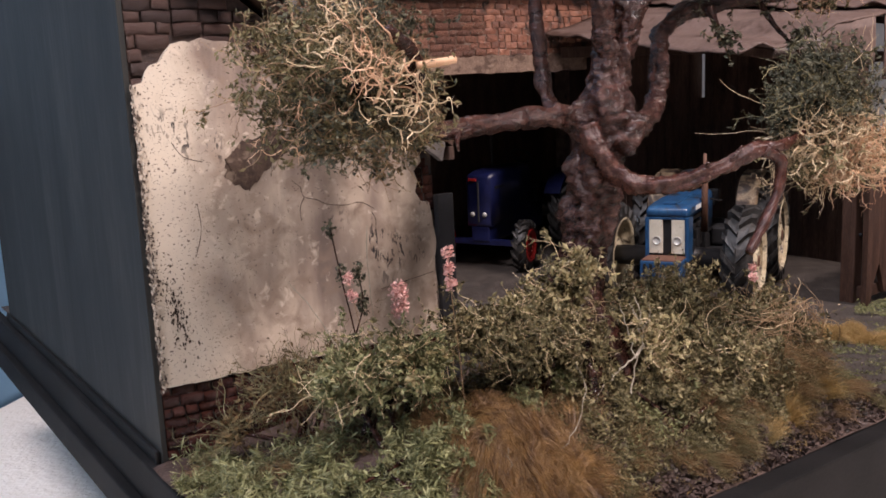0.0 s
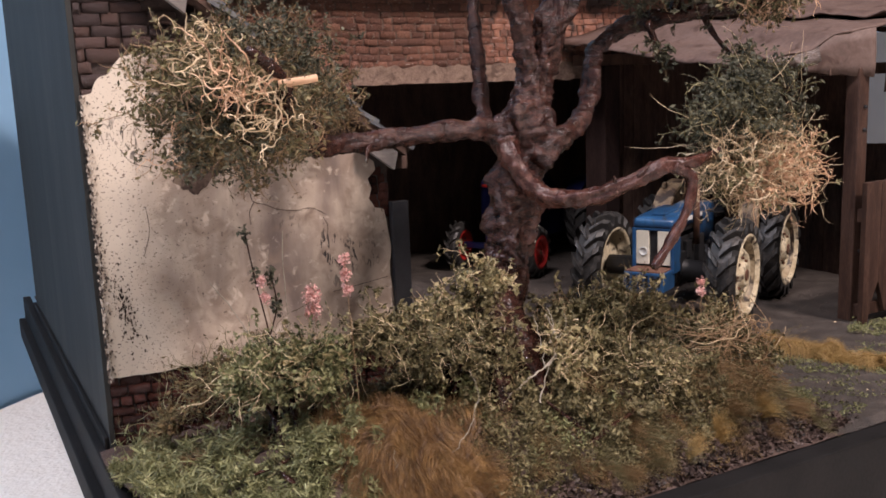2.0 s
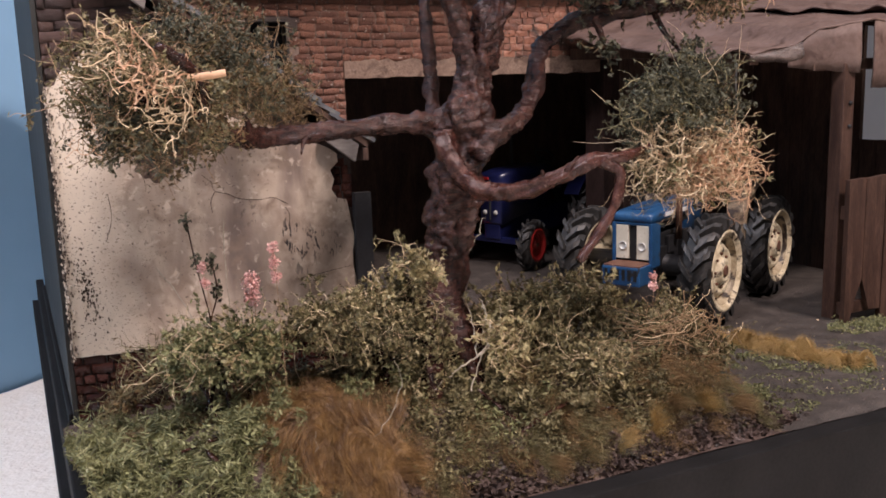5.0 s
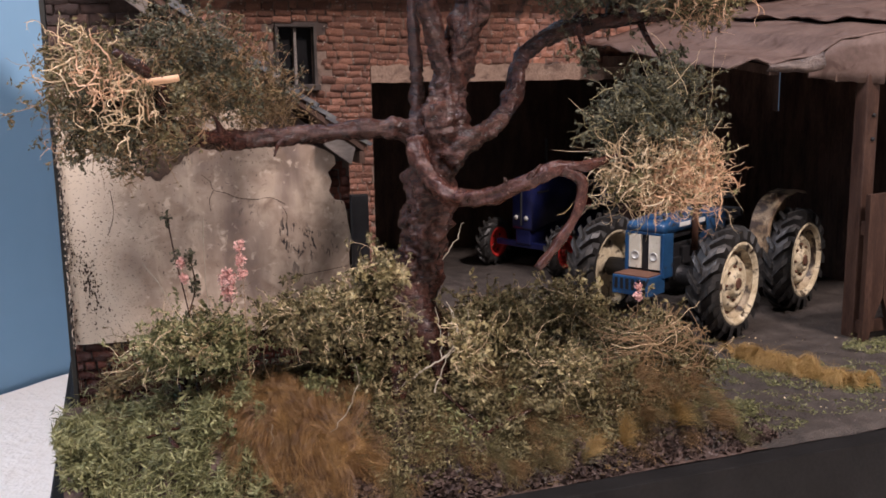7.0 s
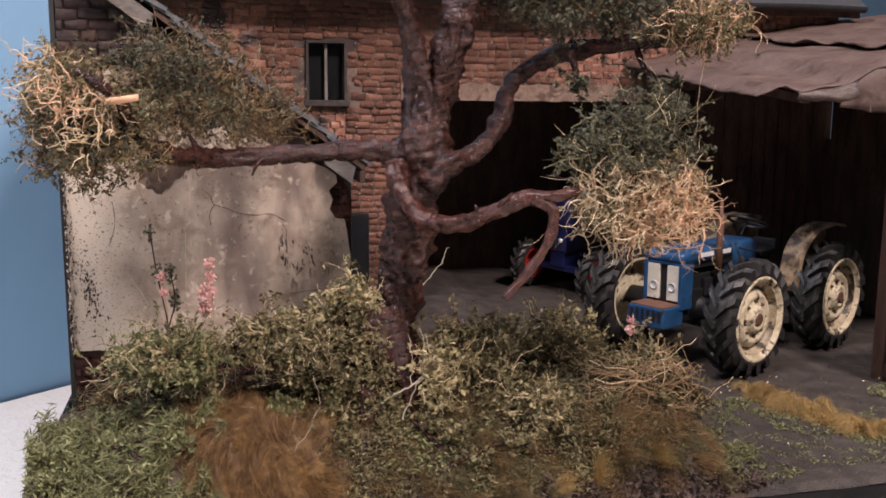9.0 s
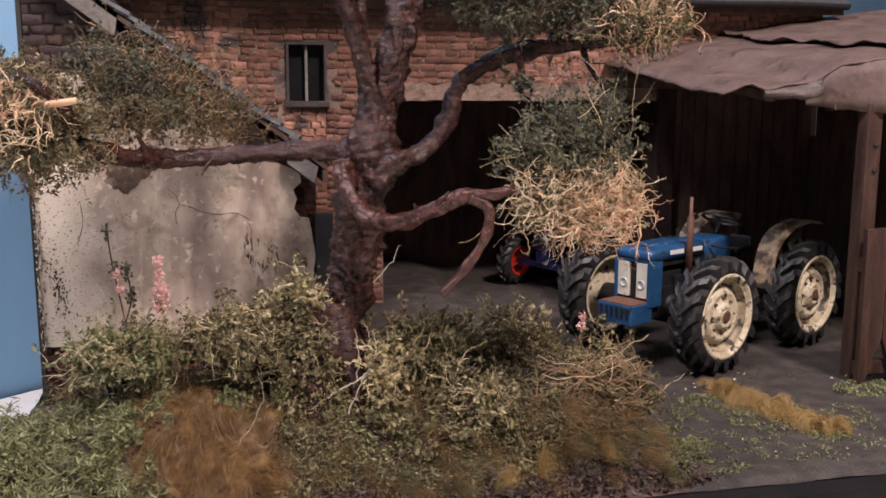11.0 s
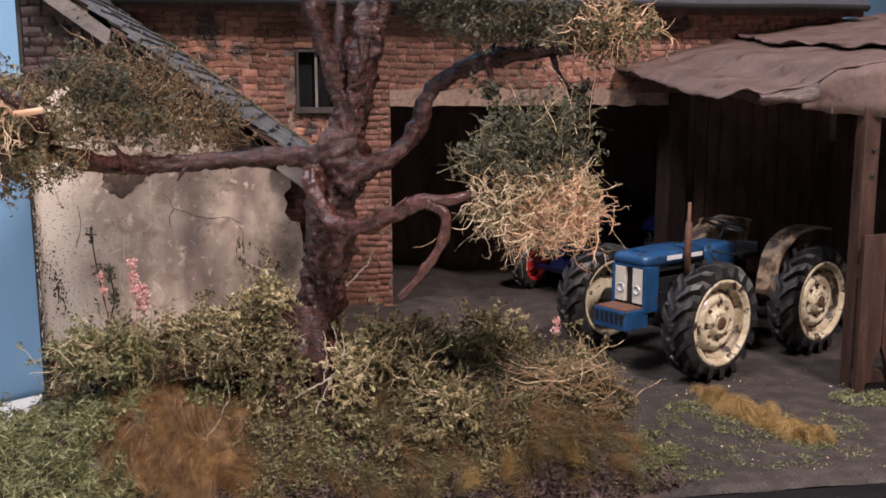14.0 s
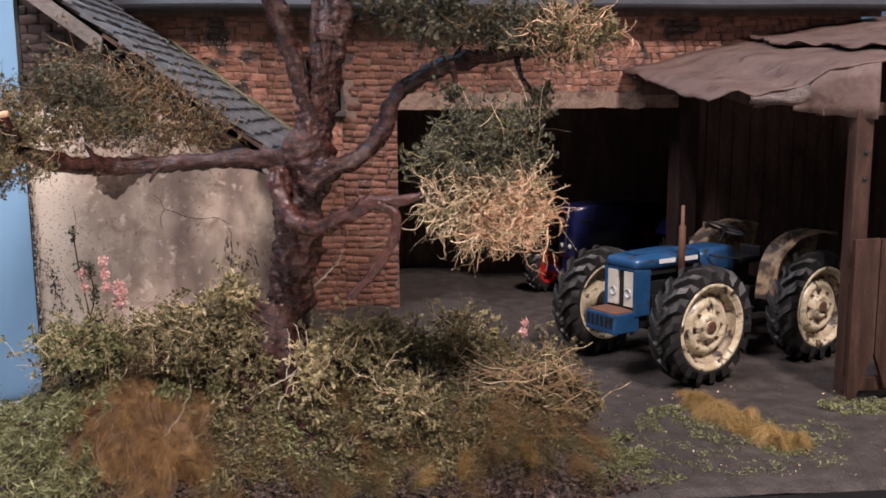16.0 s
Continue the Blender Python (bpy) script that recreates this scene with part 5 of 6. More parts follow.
limb("trunk", [(17.1, 18.9, 1.6, 1.2), (17.35, 18.95, 3.2, 0.95), (17.55, 19.0, 4.2, 0.72), (17.85, 19.0, 5.2, 0.68), (18.1, 18.95, 6.3, 0.7), (18.25, 18.85, 7.3, 0.74), (18.35, 18.8, 8.2, 0.7),
               (18.55, 18.78, 9.3, 0.78), (18.72, 18.75, 10.2, 0.74), (18.92, 18.75, 11.0, 0.5), (19.1, 18.6, 11.7, 0.46), (19.25, 18.4, 12.4, 0.46), (19.45, 18.2, 13.2, 0.44), (19.6, 18.1, 13.9, 0.38)],
     M_bark, tree, 96, 0.13, 26, 1.0, "thick dark twisted trunk", 0.12, 0.2)
for k, (dx, dy) in enumerate(((-1.3, -0.7), (1.3, -0.5), (-0.5, -1.3), (0.6, -1.2), (-1.5, 0.1))):
    foot = (17.3 + dx * 1.35, 18.9 + dy * 1.35)
    limb("root", [(17.5 + dx * 0.15, 18.95 + dy * 0.15, 5.1, 0.5), (17.4 + dx * 0.5, 18.9 + dy * 0.5, 4.1, 0.5), (17.3 + dx * 0.95, 18.9 + dy * 0.95, 3.3, 0.4),
                  (*foot, ground_z(*foot) - 0.15, 0.26)], M_bark, tree, 16, 0.2, 10, 2.0 + k)
limb("branch", [(18.85, 18.7, 10.6, 0.4), (18.75, 18.6, 11.6, 0.34), (18.45, 18.5, 12.5, 0.3), (18.2, 18.45, 13.4, 0.3), (17.8, 18.2, 14.6, 0.32), (17.0, 17.6, 16.6, 0.26)], M_bark, tree, 28, 0.27, 16, 3.0)
limb("branch", [(19.5, 18.15, 13.4, 0.48), (19.65, 18.2, 14.2, 0.42), (19.9, 18.5, 15.2, 0.36), (20.2, 18.7, 17.0, 0.28)], M_bark, tree, 28, 0.27, 16, 4.0)
limb("branch", [(18.3, 18.9, 9.55, 0.45), (17.2, 19.2, 9.85, 0.29), (15.45, 19.45, 9.82, 0.25), (14.2, 19.5, 9.7, 0.24), (12.97, 19.4, 9.68, 0.24), (12.0, 18.5, 9.75, 0.25), (11.0, 17.3, 10.05, 0.23),
                (10.0, 16.6, 10.5, 0.17), (9.2, 16.2, 11.0, 0.11)], M_bark, tree, 28, 0.3, 18, 5.0, "long low branch")
limb("branch", [(17.8, 18.4, 9.6, 0.3), (17.85, 18.1, 8.9, 0.28), (18.15, 17.6, 8.2, 0.27), (18.6, 17.0, 7.95, 0.25), (19.2, 16.3, 8.05, 0.22), (19.9, 15.6, 8.4, 0.2), (20.5, 15.2, 8.75, 0.19), (21.0, 14.95, 8.85, 0.18),
                (21.6, 14.9, 8.9, 0.13), (22.6, 15.0, 9.2, 0.08)], M_redtwig, tree, 24, 0.28, 18, 6.0, "reddish branch drooping towards the yard")
limb("branch", [(20.8, 15.0, 8.82, 0.18), (21.25, 14.85, 8.5, 0.16), (21.2, 14.8, 7.8, 0.14), (20.7, 14.8, 7.0, 0.13), (19.95, 14.78, 6.2, 0.11)], M_redtwig, tree, 14, 0.25, 12, 7.0)
limb("branch", [(18.4, 18.6, 8.5, 0.36), (19.0, 17.95, 9.35, 0.34), (19.8, 18.15, 9.7, 0.28), (20.55, 18.5, 10.1, 0.27), (21.0, 18.8, 10.8, 0.25), (21.25, 19.0, 11.4, 0.25), (21.8, 19.4, 12.1, 0.25),
                (23.1, 19.5, 12.75, 0.25), (24.3, 18.8, 13.0, 0.25), (25.8, 18.0, 13.2, 0.18), (27.0, 17.0, 13.3, 0.1)], M_bark, tree, 28, 0.3, 18, 8.0, "crooked branch bent over the yard")
limb("branch", [(18.3, 19.1, 9.5, 0.3), (18.4, 20.3, 9.75, 0.24), (18.75, 21.3, 10.5, 0.21), (18.85, 21.65, 11.8, 0.2), (18.8, 21.7, 13.3, 0.19), (18.9, 21.8, 15.6, 0.13)], M_bark, tree, 14, 0.32, 12, 9.0)
limb("branch", [(24.4, 18.9, 13.1, 0.2), (24.7, 18.9, 14.0, 0.18), (24.8, 18.8, 15.6, 0.12)], M_bark, tree, 12, 0.3, 8, 10.0)
limb("branch", [(23.2, 18.8, 12.8, 0.12), (23.3, 18.5, 12.2, 0.09), (23.2, 18.3, 11.6, 0.06)], M_bark, tree, 8, 0.3, 7, 11.0)
limb("branch", [(25.2, 18.5, 13.1, 0.12), (25.3, 18.1, 12.4, 0.09), (25.6, 17.6, 11.7, 0.06), (25.3, 17.0, 11.3, 0.04)], M_bark, tree, 8, 0.3, 7, 12.0)
limb("branch", [(19.5, 18.3, 13.7, 0.2), (20.4, 18.8, 14.2, 0.12), (22.0, 18.9, 14.1, 0.08)], M_bark, tree, 10, 0.3, 8, 13.0)
limb("branch", [(10.6, 16.9, 10.2, 0.2), (10.6, 16.0, 11.0, 0.18), (10.3, 15.6, 11.5, 0.15), (9.6, 15.4, 12.0, 0.1)], M_bark, tree, 10, 0.3, 8, 14.0)
for k, (a, b) in enumerate((((14.0, 19.3, 9.6), (13.7, 18.9, 9.2)), ((19.5, 15.9, 8.2), (19.4, 15.7, 8.6)), ((20.0, 15.5, 8.5), (20.3, 15.3, 8.95)),
                               ((23.3, 19.4, 12.7), (23.6, 19.2, 13.4)), 
                               ((12.2, 18.6, 9.8), (12.0, 18.2, 10.4)), ((18.9, 18.2, 11.9), (19.5, 18.0, 12.2)))):
    mid = [(p + q) / 2 + 0.09 * math.sin(k * 2.1 + i) for i, (p, q) in enumerate(zip(a, b))]
    limb("spur", [(*a, 0.11), (*mid, 0.08), (*b, 0.03)], M_bark, tree, 7, 0.35, 5, 30.0 + k)
limb("cut_branch", [(10.2, 15.35, 11.26, 0.085), (10.6, 15.2, 11.31, 0.085), (10.98, 15.12, 11.36, 0.08)], M_tan, tree, 9, 0.1, 5, 15.0, "pale sawn twig end")


def crown(parent, seed, blobs, n_stem, stem_len, stem_r, stem_mat, n_leaf, size, leaf_mat, gap=0.3, curl=0.6, forks=1.2, on_stem=0.5, shell=0.4, outward=0.3, floor=None, droop=0.0, clump=14):
    """Curling stems with flakes on them and between them."""
    rng = random.Random(seed)
    nodes = []
    if n_stem:
        v, f = stems(rng, blobs, n_stem, stem_len, stem_r, curl, 9, 0.6, outward, droop, gap * 0.8 if n_leaf else 0.0, forks, nodes, floor)
        tagged(raw("stem_mass", v, f, stem_mat, parent), kind="stuff")
    if n_leaf:
        rs = np.random.RandomState(seed)
        p, _ = scatter_in(rs, blobs, int(n_leaf * (1 - on_stem)) // max(1, clump), shell, gap, 0.6)
        if clump:
            p = np.repeat(p, clump, 0)
            p = p + rs.normal(size=p.shape) * (0.05 + 0.13 * np.repeat(rs.random_sample((len(p) // clump, 1)), clump, 0))
        if nodes:
            q = np.concatenate(nodes)
            q = q[rs.randint(0, len(q), int(n_leaf * on_stem))]
            p = np.concatenate([p, q + units(rs, len(q)) * 0.09 * rs.random_sample((len(q), 1))])
        if floor is not None:
            p[:, 2] = np.maximum(p[:, 2], [floor(x, y) + 0.03 for x, y, _ in p])
        v, f = flakes(rs, p, size, 2.2)
        tagged(raw("leaf_mass", v, f, leaf_mat, parent), kind="stuff")


# foliage of the tree
LEFT = [(9.4, 17.1, 11.1, 1.5, 1.5, 1.45), (8.75, 18.5, 11.4, 1.25, 1.3, 1.05), (10.2, 16.7, 10.5, 1.2, 1.2, 1.2), (9.0, 18.0, 10.3, 1.1, 1.1, 0.9)]
crown(tree, 101, LEFT, 420, 1.0, 0.015, M_vine, 15000, 0.06, M_olive_leaf, gap=0.6, curl=0.8)
crown(tree, 117, [(8.9, 17.3, 10.4, 1.2, 1.0, 1.0)], 45, 0.85, 0.017, M_tan, 0, 0.1, None, curl=0.9, forks=1.2)
crown(tree, 102, [(8.8, 15.8, 11.9, 1.1, 0.9, 0.7), (9.6, 15.3, 10.7, 1.1, 0.6, 0.8)], 55, 0.85, 0.02, M_straw, 0, 0.1, None, curl=0.9, forks=1.4)
crown(tree, 112, [(9.4, 15.5, 11.2, 0.9, 0.6, 0.8)], 40, 0.85, 0.023, M_tan, 0, 0.1, None, curl=0.9, forks=1.2)
crown(tree, 103, [(9.8, 16.9, 10.3, 1.6, 1.4, 1.1), (11.2, 19.3, 12.0, 1.5, 1.7, 1.1)], 300, 1.0, 0.016, M_brown_leaf, 9500, 0.06, M_dark_leaf, gap=0.62)
crown(tree, 104, [(11.8, 21.0, 12.5, 1.7, 1.8, 1.1), (13.4, 22.8, 11.6, 1.5, 1.5, 1.0), (14.4, 23.8, 11.0, 1.0, 1.0, 0.8)], 300, 1.0, 0.015, M_vine, 3600, 0.065, M_dark_leaf, gap=0.72)
crown(tree, 110, [(12.4, 21.8, 11.8, 1.5, 1.5, 1.0), (14.6, 24.0, 10.8, 0.8, 0.8, 0.6)], 200, 1.0, 0.02, M_vine, 3300, 0.07, M_brown_leaf, gap=0.62)
crown(tree, 105, [(23.9, 15.3, 10.6, 1.75, 1.2, 1.1), (23.6, 15.2, 9.8, 1.9, 1.2, 1.2)], 340, 1.0, 0.018, M_olive_leaf, 9500, 0.064, M_dark_leaf, gap=0.55, curl=0.8)
crown(tree, 106, [(23.9, 15.0, 8.75, 1.95, 1.4, 1.35)], 620, 1.0, 0.02, M_straw, 1800, 0.08, M_olive_leaf, curl=0.95, outward=0.1)
crown(tree, 107, [(24.3, 14.7, 8.5, 1.4, 0.9, 1.15)], 430, 0.95, 0.024, M_tan, 0, 0.1, None, curl=1.0, outward=0.1)
crown(tree, 115, [(23.8, 15.3, 9.6, 2.2, 1.6, 1.9)], 34, 2.0, 0.009, M_straw, 0, 0.1, None, curl=0.35, forks=0.0, outward=0.9)
crown(tree, 108, [(23.0, 18.6, 14.0, 2.1, 1.3, 0.8), (25.4, 18.2, 13.9, 1.5, 1.2, 0.9), (20.6, 18.6, 14.9, 1.5, 1.1, 0.6), (22.4, 18.4, 15.2, 2.2, 1.2, 0.7)], 330, 1.0, 0.016, M_brown_leaf, 13000, 0.065, M_dark_leaf, gap=0.55)
crown(tree, 109, [(26.6, 17.2, 13.6, 1.5, 1.2, 0.8)], 170, 1.1, 0.02, M_tan, 3000, 0.075, M_olive_leaf, gap=0.5, curl=0.85)
crown(tree, 111, [(25.8, 17.3, 11.6, 0.5, 0.4, 0.5), (23.2, 18.2, 11.8, 0.4, 0.3, 0.4)], 20, 0.6, 0.018, M_brown_leaf, 500, 0.09, M_dark_leaf, gap=0.3)

crown(tree, 113, [(11.3, 18.9, 10.9, 1.5, 1.3, 0.7), (13.0, 21.3, 10.9, 1.5, 1.3, 0.7), (14.2, 22.6, 10.4, 1.2, 1.0, 0.6), (10.2, 16.6, 9.9, 1.3, 1.0, 0.7)], 240, 1.0, 0.016, M_vine, 5000, 0.06, M_brown_leaf, gap=0.68, curl=0.8)
crown(tree, 114, [(12.2, 20.2, 11.0, 1.9, 1.6, 0.7)], 120, 1.0, 0.016, M_olive_leaf, 2600, 0.06, M_dark_leaf, gap=0.7, curl=0.8)


# ---- bushes on the bank ----
def bush(x, y, blobs, label, n_leaf, leaf_mat, n_stem, stem_mat, seed, size=0.15, stem_len=1.5, stem_r=0.03, gap=0.3, curl=0.45, outward=0.6, droop=0.0, lift=0.0):
    rng = random.Random(seed)
    b = thing("bush", x, y, ground_z(x, y), label, "bush", "bushes on the bank")
    for k in range(5):
        a = rng.uniform(0, 6.28)
        tx, ty = x + 0.7 * math.cos(a), y + 0.7 * math.sin(a)
        c = blobs[k % len(blobs)]
        v, f = tube_arrays(smooth_path([(tx, ty, ground_z(tx, ty) - 0.15, 0.09), ((tx + c[0]) / 2 + rng.uniform(-0.2, 0.2), (ty + c[1]) / 2, (ground_z(tx, ty) + c[2]) / 2, 0.07),
                                        (c[0], c[1], c[2], 0.04)]), 6, 0.2)
        raw("stalk", v, f, M_bark, b)
    crown(b, seed, blobs, int(n_stem * 2.2), stem_len * 0.72, stem_r * 0.42, stem_mat, int(n_leaf * 2.2), size * 0.48, leaf_mat, gap + 0.27, curl + 0.15, 1.3, 0.35, 0.35, outward, ground_z, droop, 26)
    return b


bush(15.3, 18.4, [(15.2, 18.0, 4.7, 1.2, 0.9, 0.6), (13.9, 18.6, 4.3, 1.2, 0.9, 0.6), (16.3, 17.7, 5.7, 0.5, 0.5, 0.75), (15.9, 17.4, 4.6, 0.8, 0.7, 0.6), (15.3, 17.8, 3.7, 0.9, 0.6, 0.7), (16.3, 17.5, 3.6, 0.6, 0.5, 0.7), (16.95, 17.3, 3.3, 0.5, 0.35, 0.5)], "pale olive shrub with yellowish tips beside the trunk", 10500, M_olive_leaf, 130, M_straw, 201)
bush(11.2, 19.2, [(11.0, 19.2, 3.9, 1.1, 1.0, 0.75), (12.0, 18.6, 3.9, 0.8, 0.8, 0.7), (10.2, 20.0, 3.5, 0.6, 0.7, 0.5)], "dense green shrub under the plaster wall", 6300, M_green_leaf, 110, M_straw, 202)
bush(10.6, 23.0, [(10.3, 23.2, 2.4, 1.0, 1.1, 1.0), (11.6, 22.8, 2.8, 1.2, 1.2, 1.0), (9.0, 23.9, 1.4, 0.5, 0.6, 0.6)], "thin dry twiggy shrub at the wall's corner", 1100, M_brown_leaf, 190, M_olive_leaf, 203, stem_len=1.7)
bush(19.8, 18.9, [(19.6, 18.7, 3.5, 1.2, 1.0, 0.9), (20.9, 19.4, 3.5, 1.1, 1.0, 0.9), (19.2, 18.1, 2.7, 0.8, 0.7, 0.7)], "olive shrub in front of the brick pillar", 7000, M_olive_leaf, 90, M_vine, 204, gap=0.4)
bush(23.6, 20.6, [(23.7, 20.6, 3.3, 1.3, 1.2, 1.1), (22.4, 20.3, 2.9, 1.0, 1.0, 0.9), (24.9, 20.3, 2.6, 1.0, 1.0, 0.8)], "dark brown-green twiggy shrub at the yard's edge", 5500, M_olive_leaf, 200, M_brown_leaf, 205, stem_len=1.5, gap=0.45)
vines = bush(26.0, 18.7, [(26.2, 18.9, 2.6, 1.3, 1.1, 0.8), (24.8, 18.3, 2.5, 1.2, 1.0, 0.8), (27.1, 18.3, 1.9, 0.9, 0.9, 0.7), (25.6, 17.5, 1.9, 1.2, 0.8, 0.7)], "bush overrun by reddish trailing vines", 8500, M_olive_leaf, 150, M_vine, 206, stem_len=1.4)
bush(21.8, 17.0, [(21.5, 16.7, 2.5, 0.5, 0.45, 0.7), (21.8, 16.6, 1.6, 0.45, 0.4, 0.6), (21.2, 17.2, 3.2, 0.6, 0.5, 0.5)], "small yellow-green shrub near the front edge", 3800, M_olive_leaf, 60, M_straw, 207)
bush(20.0, 17.9, [(19.6, 17.8, 4.2, 0.75, 0.5, 0.55), (20.5, 17.8, 3.9, 0.7, 0.55, 0.55)], "low dark shrub with dead sticks", 3000, M_olive_leaf, 50, M_vine, 210, gap=0.4)
rng = random.Random(240)
sprigs = [(rng.uniform(15.8, 24.2), rng.uniform(15.9, 17.2), rng.uniform(0.16, 0.36)) for _ in range(34)]
bush(19.0, 16.6, [(x, y, ground_z(x, y) + 0.5 * r + 0.15, r, r * 0.8, r * 0.9) for x, y, r in sprigs], "low leafy sprigs scattered over the mossy bank", 4200, M_olive_leaf, 60, M_vine, 211, size=0.14, stem_len=0.6, gap=0.2)
bush(11.0, 17.4, [(x - 8.2, y + 0.7, ground_z(x - 8.2, y + 0.7) + 0.5 * r + 0.3, r, r * 0.8, r * 0.8) for x, y, r in sprigs[:18]], "loose green sprigs standing in the chopped grass", 1800, M_green_leaf, 40, M_olive_leaf, 212, size=0.14, stem_len=0.6, gap=0.2)
# pale tips on top of the shrubs, which also carry painted highlights
for tips, n, m, seed in (([(15.3, 17.7, 5.0, 1.2, 0.9, 0.5), (16.3, 17.5, 6.1, 0.5, 0.5, 0.45), (14.1, 18.3, 4.6, 1.0, 0.8, 0.45)], 1500, M_tip, 221),
                         ([(19.7, 18.3, 4.0, 1.1, 0.7, 0.5), (20.8, 19.0, 4.0, 0.9, 0.7, 0.5)], 900, M_tip, 222), ([(11.3, 18.6, 4.2, 1.4, 0.8, 0.5)], 500, M_tip, 223),
                         ([(26.0, 18.6, 3.0, 1.3, 0.9, 0.4)], 450, M_tip, 224), ([(23.6, 20.2, 3.9, 1.3, 1.0, 0.6), (22.3, 20.0, 3.4, 0.9, 0.8, 0.5)], 900, M_tip, 226), ([(21.7, 16.6, 2.5, 0.55, 0.45, 0.7)], 800, M_tip, 225), ([(19.0, 17.0, 3.9, 0.8, 0.5, 0.6), (18.8, 16.9, 3.3, 0.6, 0.4, 0.4)], 1000, M_tip, 227)):
    holder = thing("shrub_tips", tips[0][0], tips[0][1], ground_z(tips[0][0], tips[0][1]), "pale sprigs crowning the shrub, highlights put into their colour", "sprigs", "bushes on the bank")
    crown(holder, seed, tips, n // 14, 0.9, 0.016, M_straw, n, 0.085, m, 0.5, 0.7, 1.0, 0.75)
# long trailing vines, arching over the bush
rng = random.Random(77)
for k in range(115):
    a = rng.uniform(-0.9, 0.9) + (1.2 if k % 5 == 0 else 0)
    cx, cy, cz = 25.5 + rng.gauss(0, 0.95), 18.1 + rng.uniform(-0.7, 0.5), 2.4 + rng.uniform(-0.9, 0.8)
    length, arch, bow = rng.uniform(1.6, 3.6), rng.uniform(-0.3, 0.9), rng.uniform(-0.5, 0.5)
    pts = []
    for q in range(7):
        t = q / 6 - 0.5
        pts.append((cx + length * t * math.cos(a), cy - 0.7 + 2.4 * t * t + bow * t, cz + length * t * math.sin(a) * 0.6 + arch * (0.6 - 3.2 * t * t) + rng.uniform(-0.1, 0.1), 0.008 + 0.007 * rng.random()))
    pts = [(px, py, max(pz, ground_z(px, py) + 0.05), r) for px, py, pz, r in pts]
    v, f = tube_arrays(smooth_path(pts, 5), 5)
    raw("vine", v, f, M_straw if k % 6 == 0 else M_vine, vines)


def mat_of_flakes(x, y, spots, count, size, mat, label, seed, thick=0.25, long=2.6, name="grass", cat="grass", bare=-0.28):
    """Loose chopped flakes lying over the ground."""
    rng = random.Random(seed)
    verts, faces = [], []
    for _ in range(count):
        s = spots[rng.randrange(len(spots))]
        a, q = rng.uniform(0, 2 * math.pi), math.sqrt(rng.random())
        px, py = s[0] + math.cos(a) * q * s[2], s[1] + math.sin(a) * q * s[3]
        if not (7.12 + 0.12 * max(0.0, 20.5 - py) < px < 52 and py > 14.75 and (px > 7.7 or py < 25.5)) or noise.noise(Vector((px * 1.1, py * 1.1, seed))) < bare:
            continue
        lump = max(0.0, 0.35 + 1.5 * noise.noise(Vector((px * 1.5, py * 1.5, seed + 3.3))) + 0.6 * noise.noise(Vector((px * 4.0, py * 4.0, seed))))
        p = np.array((px, py, ground_z(px, py) + 0.02 + thick * min(1.6, lump) * rng.random() ** 0.8))
        w = unit(rng) * np.array((1, 1, 0.8))
        w = w / np.linalg.norm(w)
        b = np.cross(w, unit(rng))
        b = b / (np.linalg.norm(b) + 1e-9)
        c = np.cross(w, b)
        z = size * rng.uniform(0.5, 1.4)
        k = len(verts)
        verts += [p - w * z * long / 2, p + b * z / 2 + c * z * 0.2, p + w * z * long / 2, p - b * z / 2 + c * z * 0.2]
        faces += [(k, k + 1, k + 2), (k, k + 2, k + 3)]
    return tagged(raw(name, verts, faces, mat), label, cat, kind="stuff")


mat_of_flakes(0, 0, [(9.8, 18.4, 2.1, 2.6), (10.6, 17.0, 2.0, 1.8), (8.6, 20.5, 1.6, 2.6), (8.3, 23.2, 1.2, 2.0), (8.0, 17.6, 0.9, 3.0), (11.6, 16.2, 1.2, 1.2)], 23000, 0.042, M_green_leaf, "bright green chopped grass on the bank", 301, 0.85, 8.5)
mat_of_flakes(0, 0, [(17, 17, 3.2, 1.8), (20, 17.0, 3.0, 1.8), (23, 17, 2.6, 1.7), (15.5, 18.5, 2.5, 2)], 17000, 0.05, M_olive_leaf, "olive scatter over the bank", 302, 0.4, 3.4, bare=-0.08)
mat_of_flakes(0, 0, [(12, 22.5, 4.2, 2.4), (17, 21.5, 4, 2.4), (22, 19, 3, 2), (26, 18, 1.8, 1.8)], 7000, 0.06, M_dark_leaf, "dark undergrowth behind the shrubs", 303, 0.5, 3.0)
mat_of_flakes(0, 0, [(28.0, 17.2, 1.5, 1.3), (28.8, 18.6, 1.2, 1.5), (27.2, 16.0, 1.8, 0.9)], 5200, 0.042, M_green_leaf, "green scatter fringing the yard", 304, 0.2, 4.0, bare=-0.1)
mat_of_flakes(0, 0, [(33.5, 20.0, 1.8, 2.2), (34.5, 18.4, 1.2, 1.2), (31.8, 21.8, 1.0, 1.0)], 2600, 0.045, M_green_leaf, "green scatter round the dry tuft", 305, 0.08, 4.0)
mat_of_flakes(0, 0, [(30.0, 18.8, 1.8, 2.2), (31.5, 20.5, 1.6, 1.8), (35.8, 19.5, 1.4, 1.6), (33.0, 17.0, 3.0, 1.2), (29.0, 16.4, 1.6, 1.0)], 4200, 0.036, M_green_leaf, "loose green scatter over the yard", 317, 0.05, 4.5, bare=0.0)
mat_of_flakes(0, 0, [(39.0, 21.8, 1.6, 0.9), (41.5, 21.9, 2.0, 0.8)], 3000, 0.05, M_green_leaf, "green weeds at the foot of the fence", 306, 0.3)
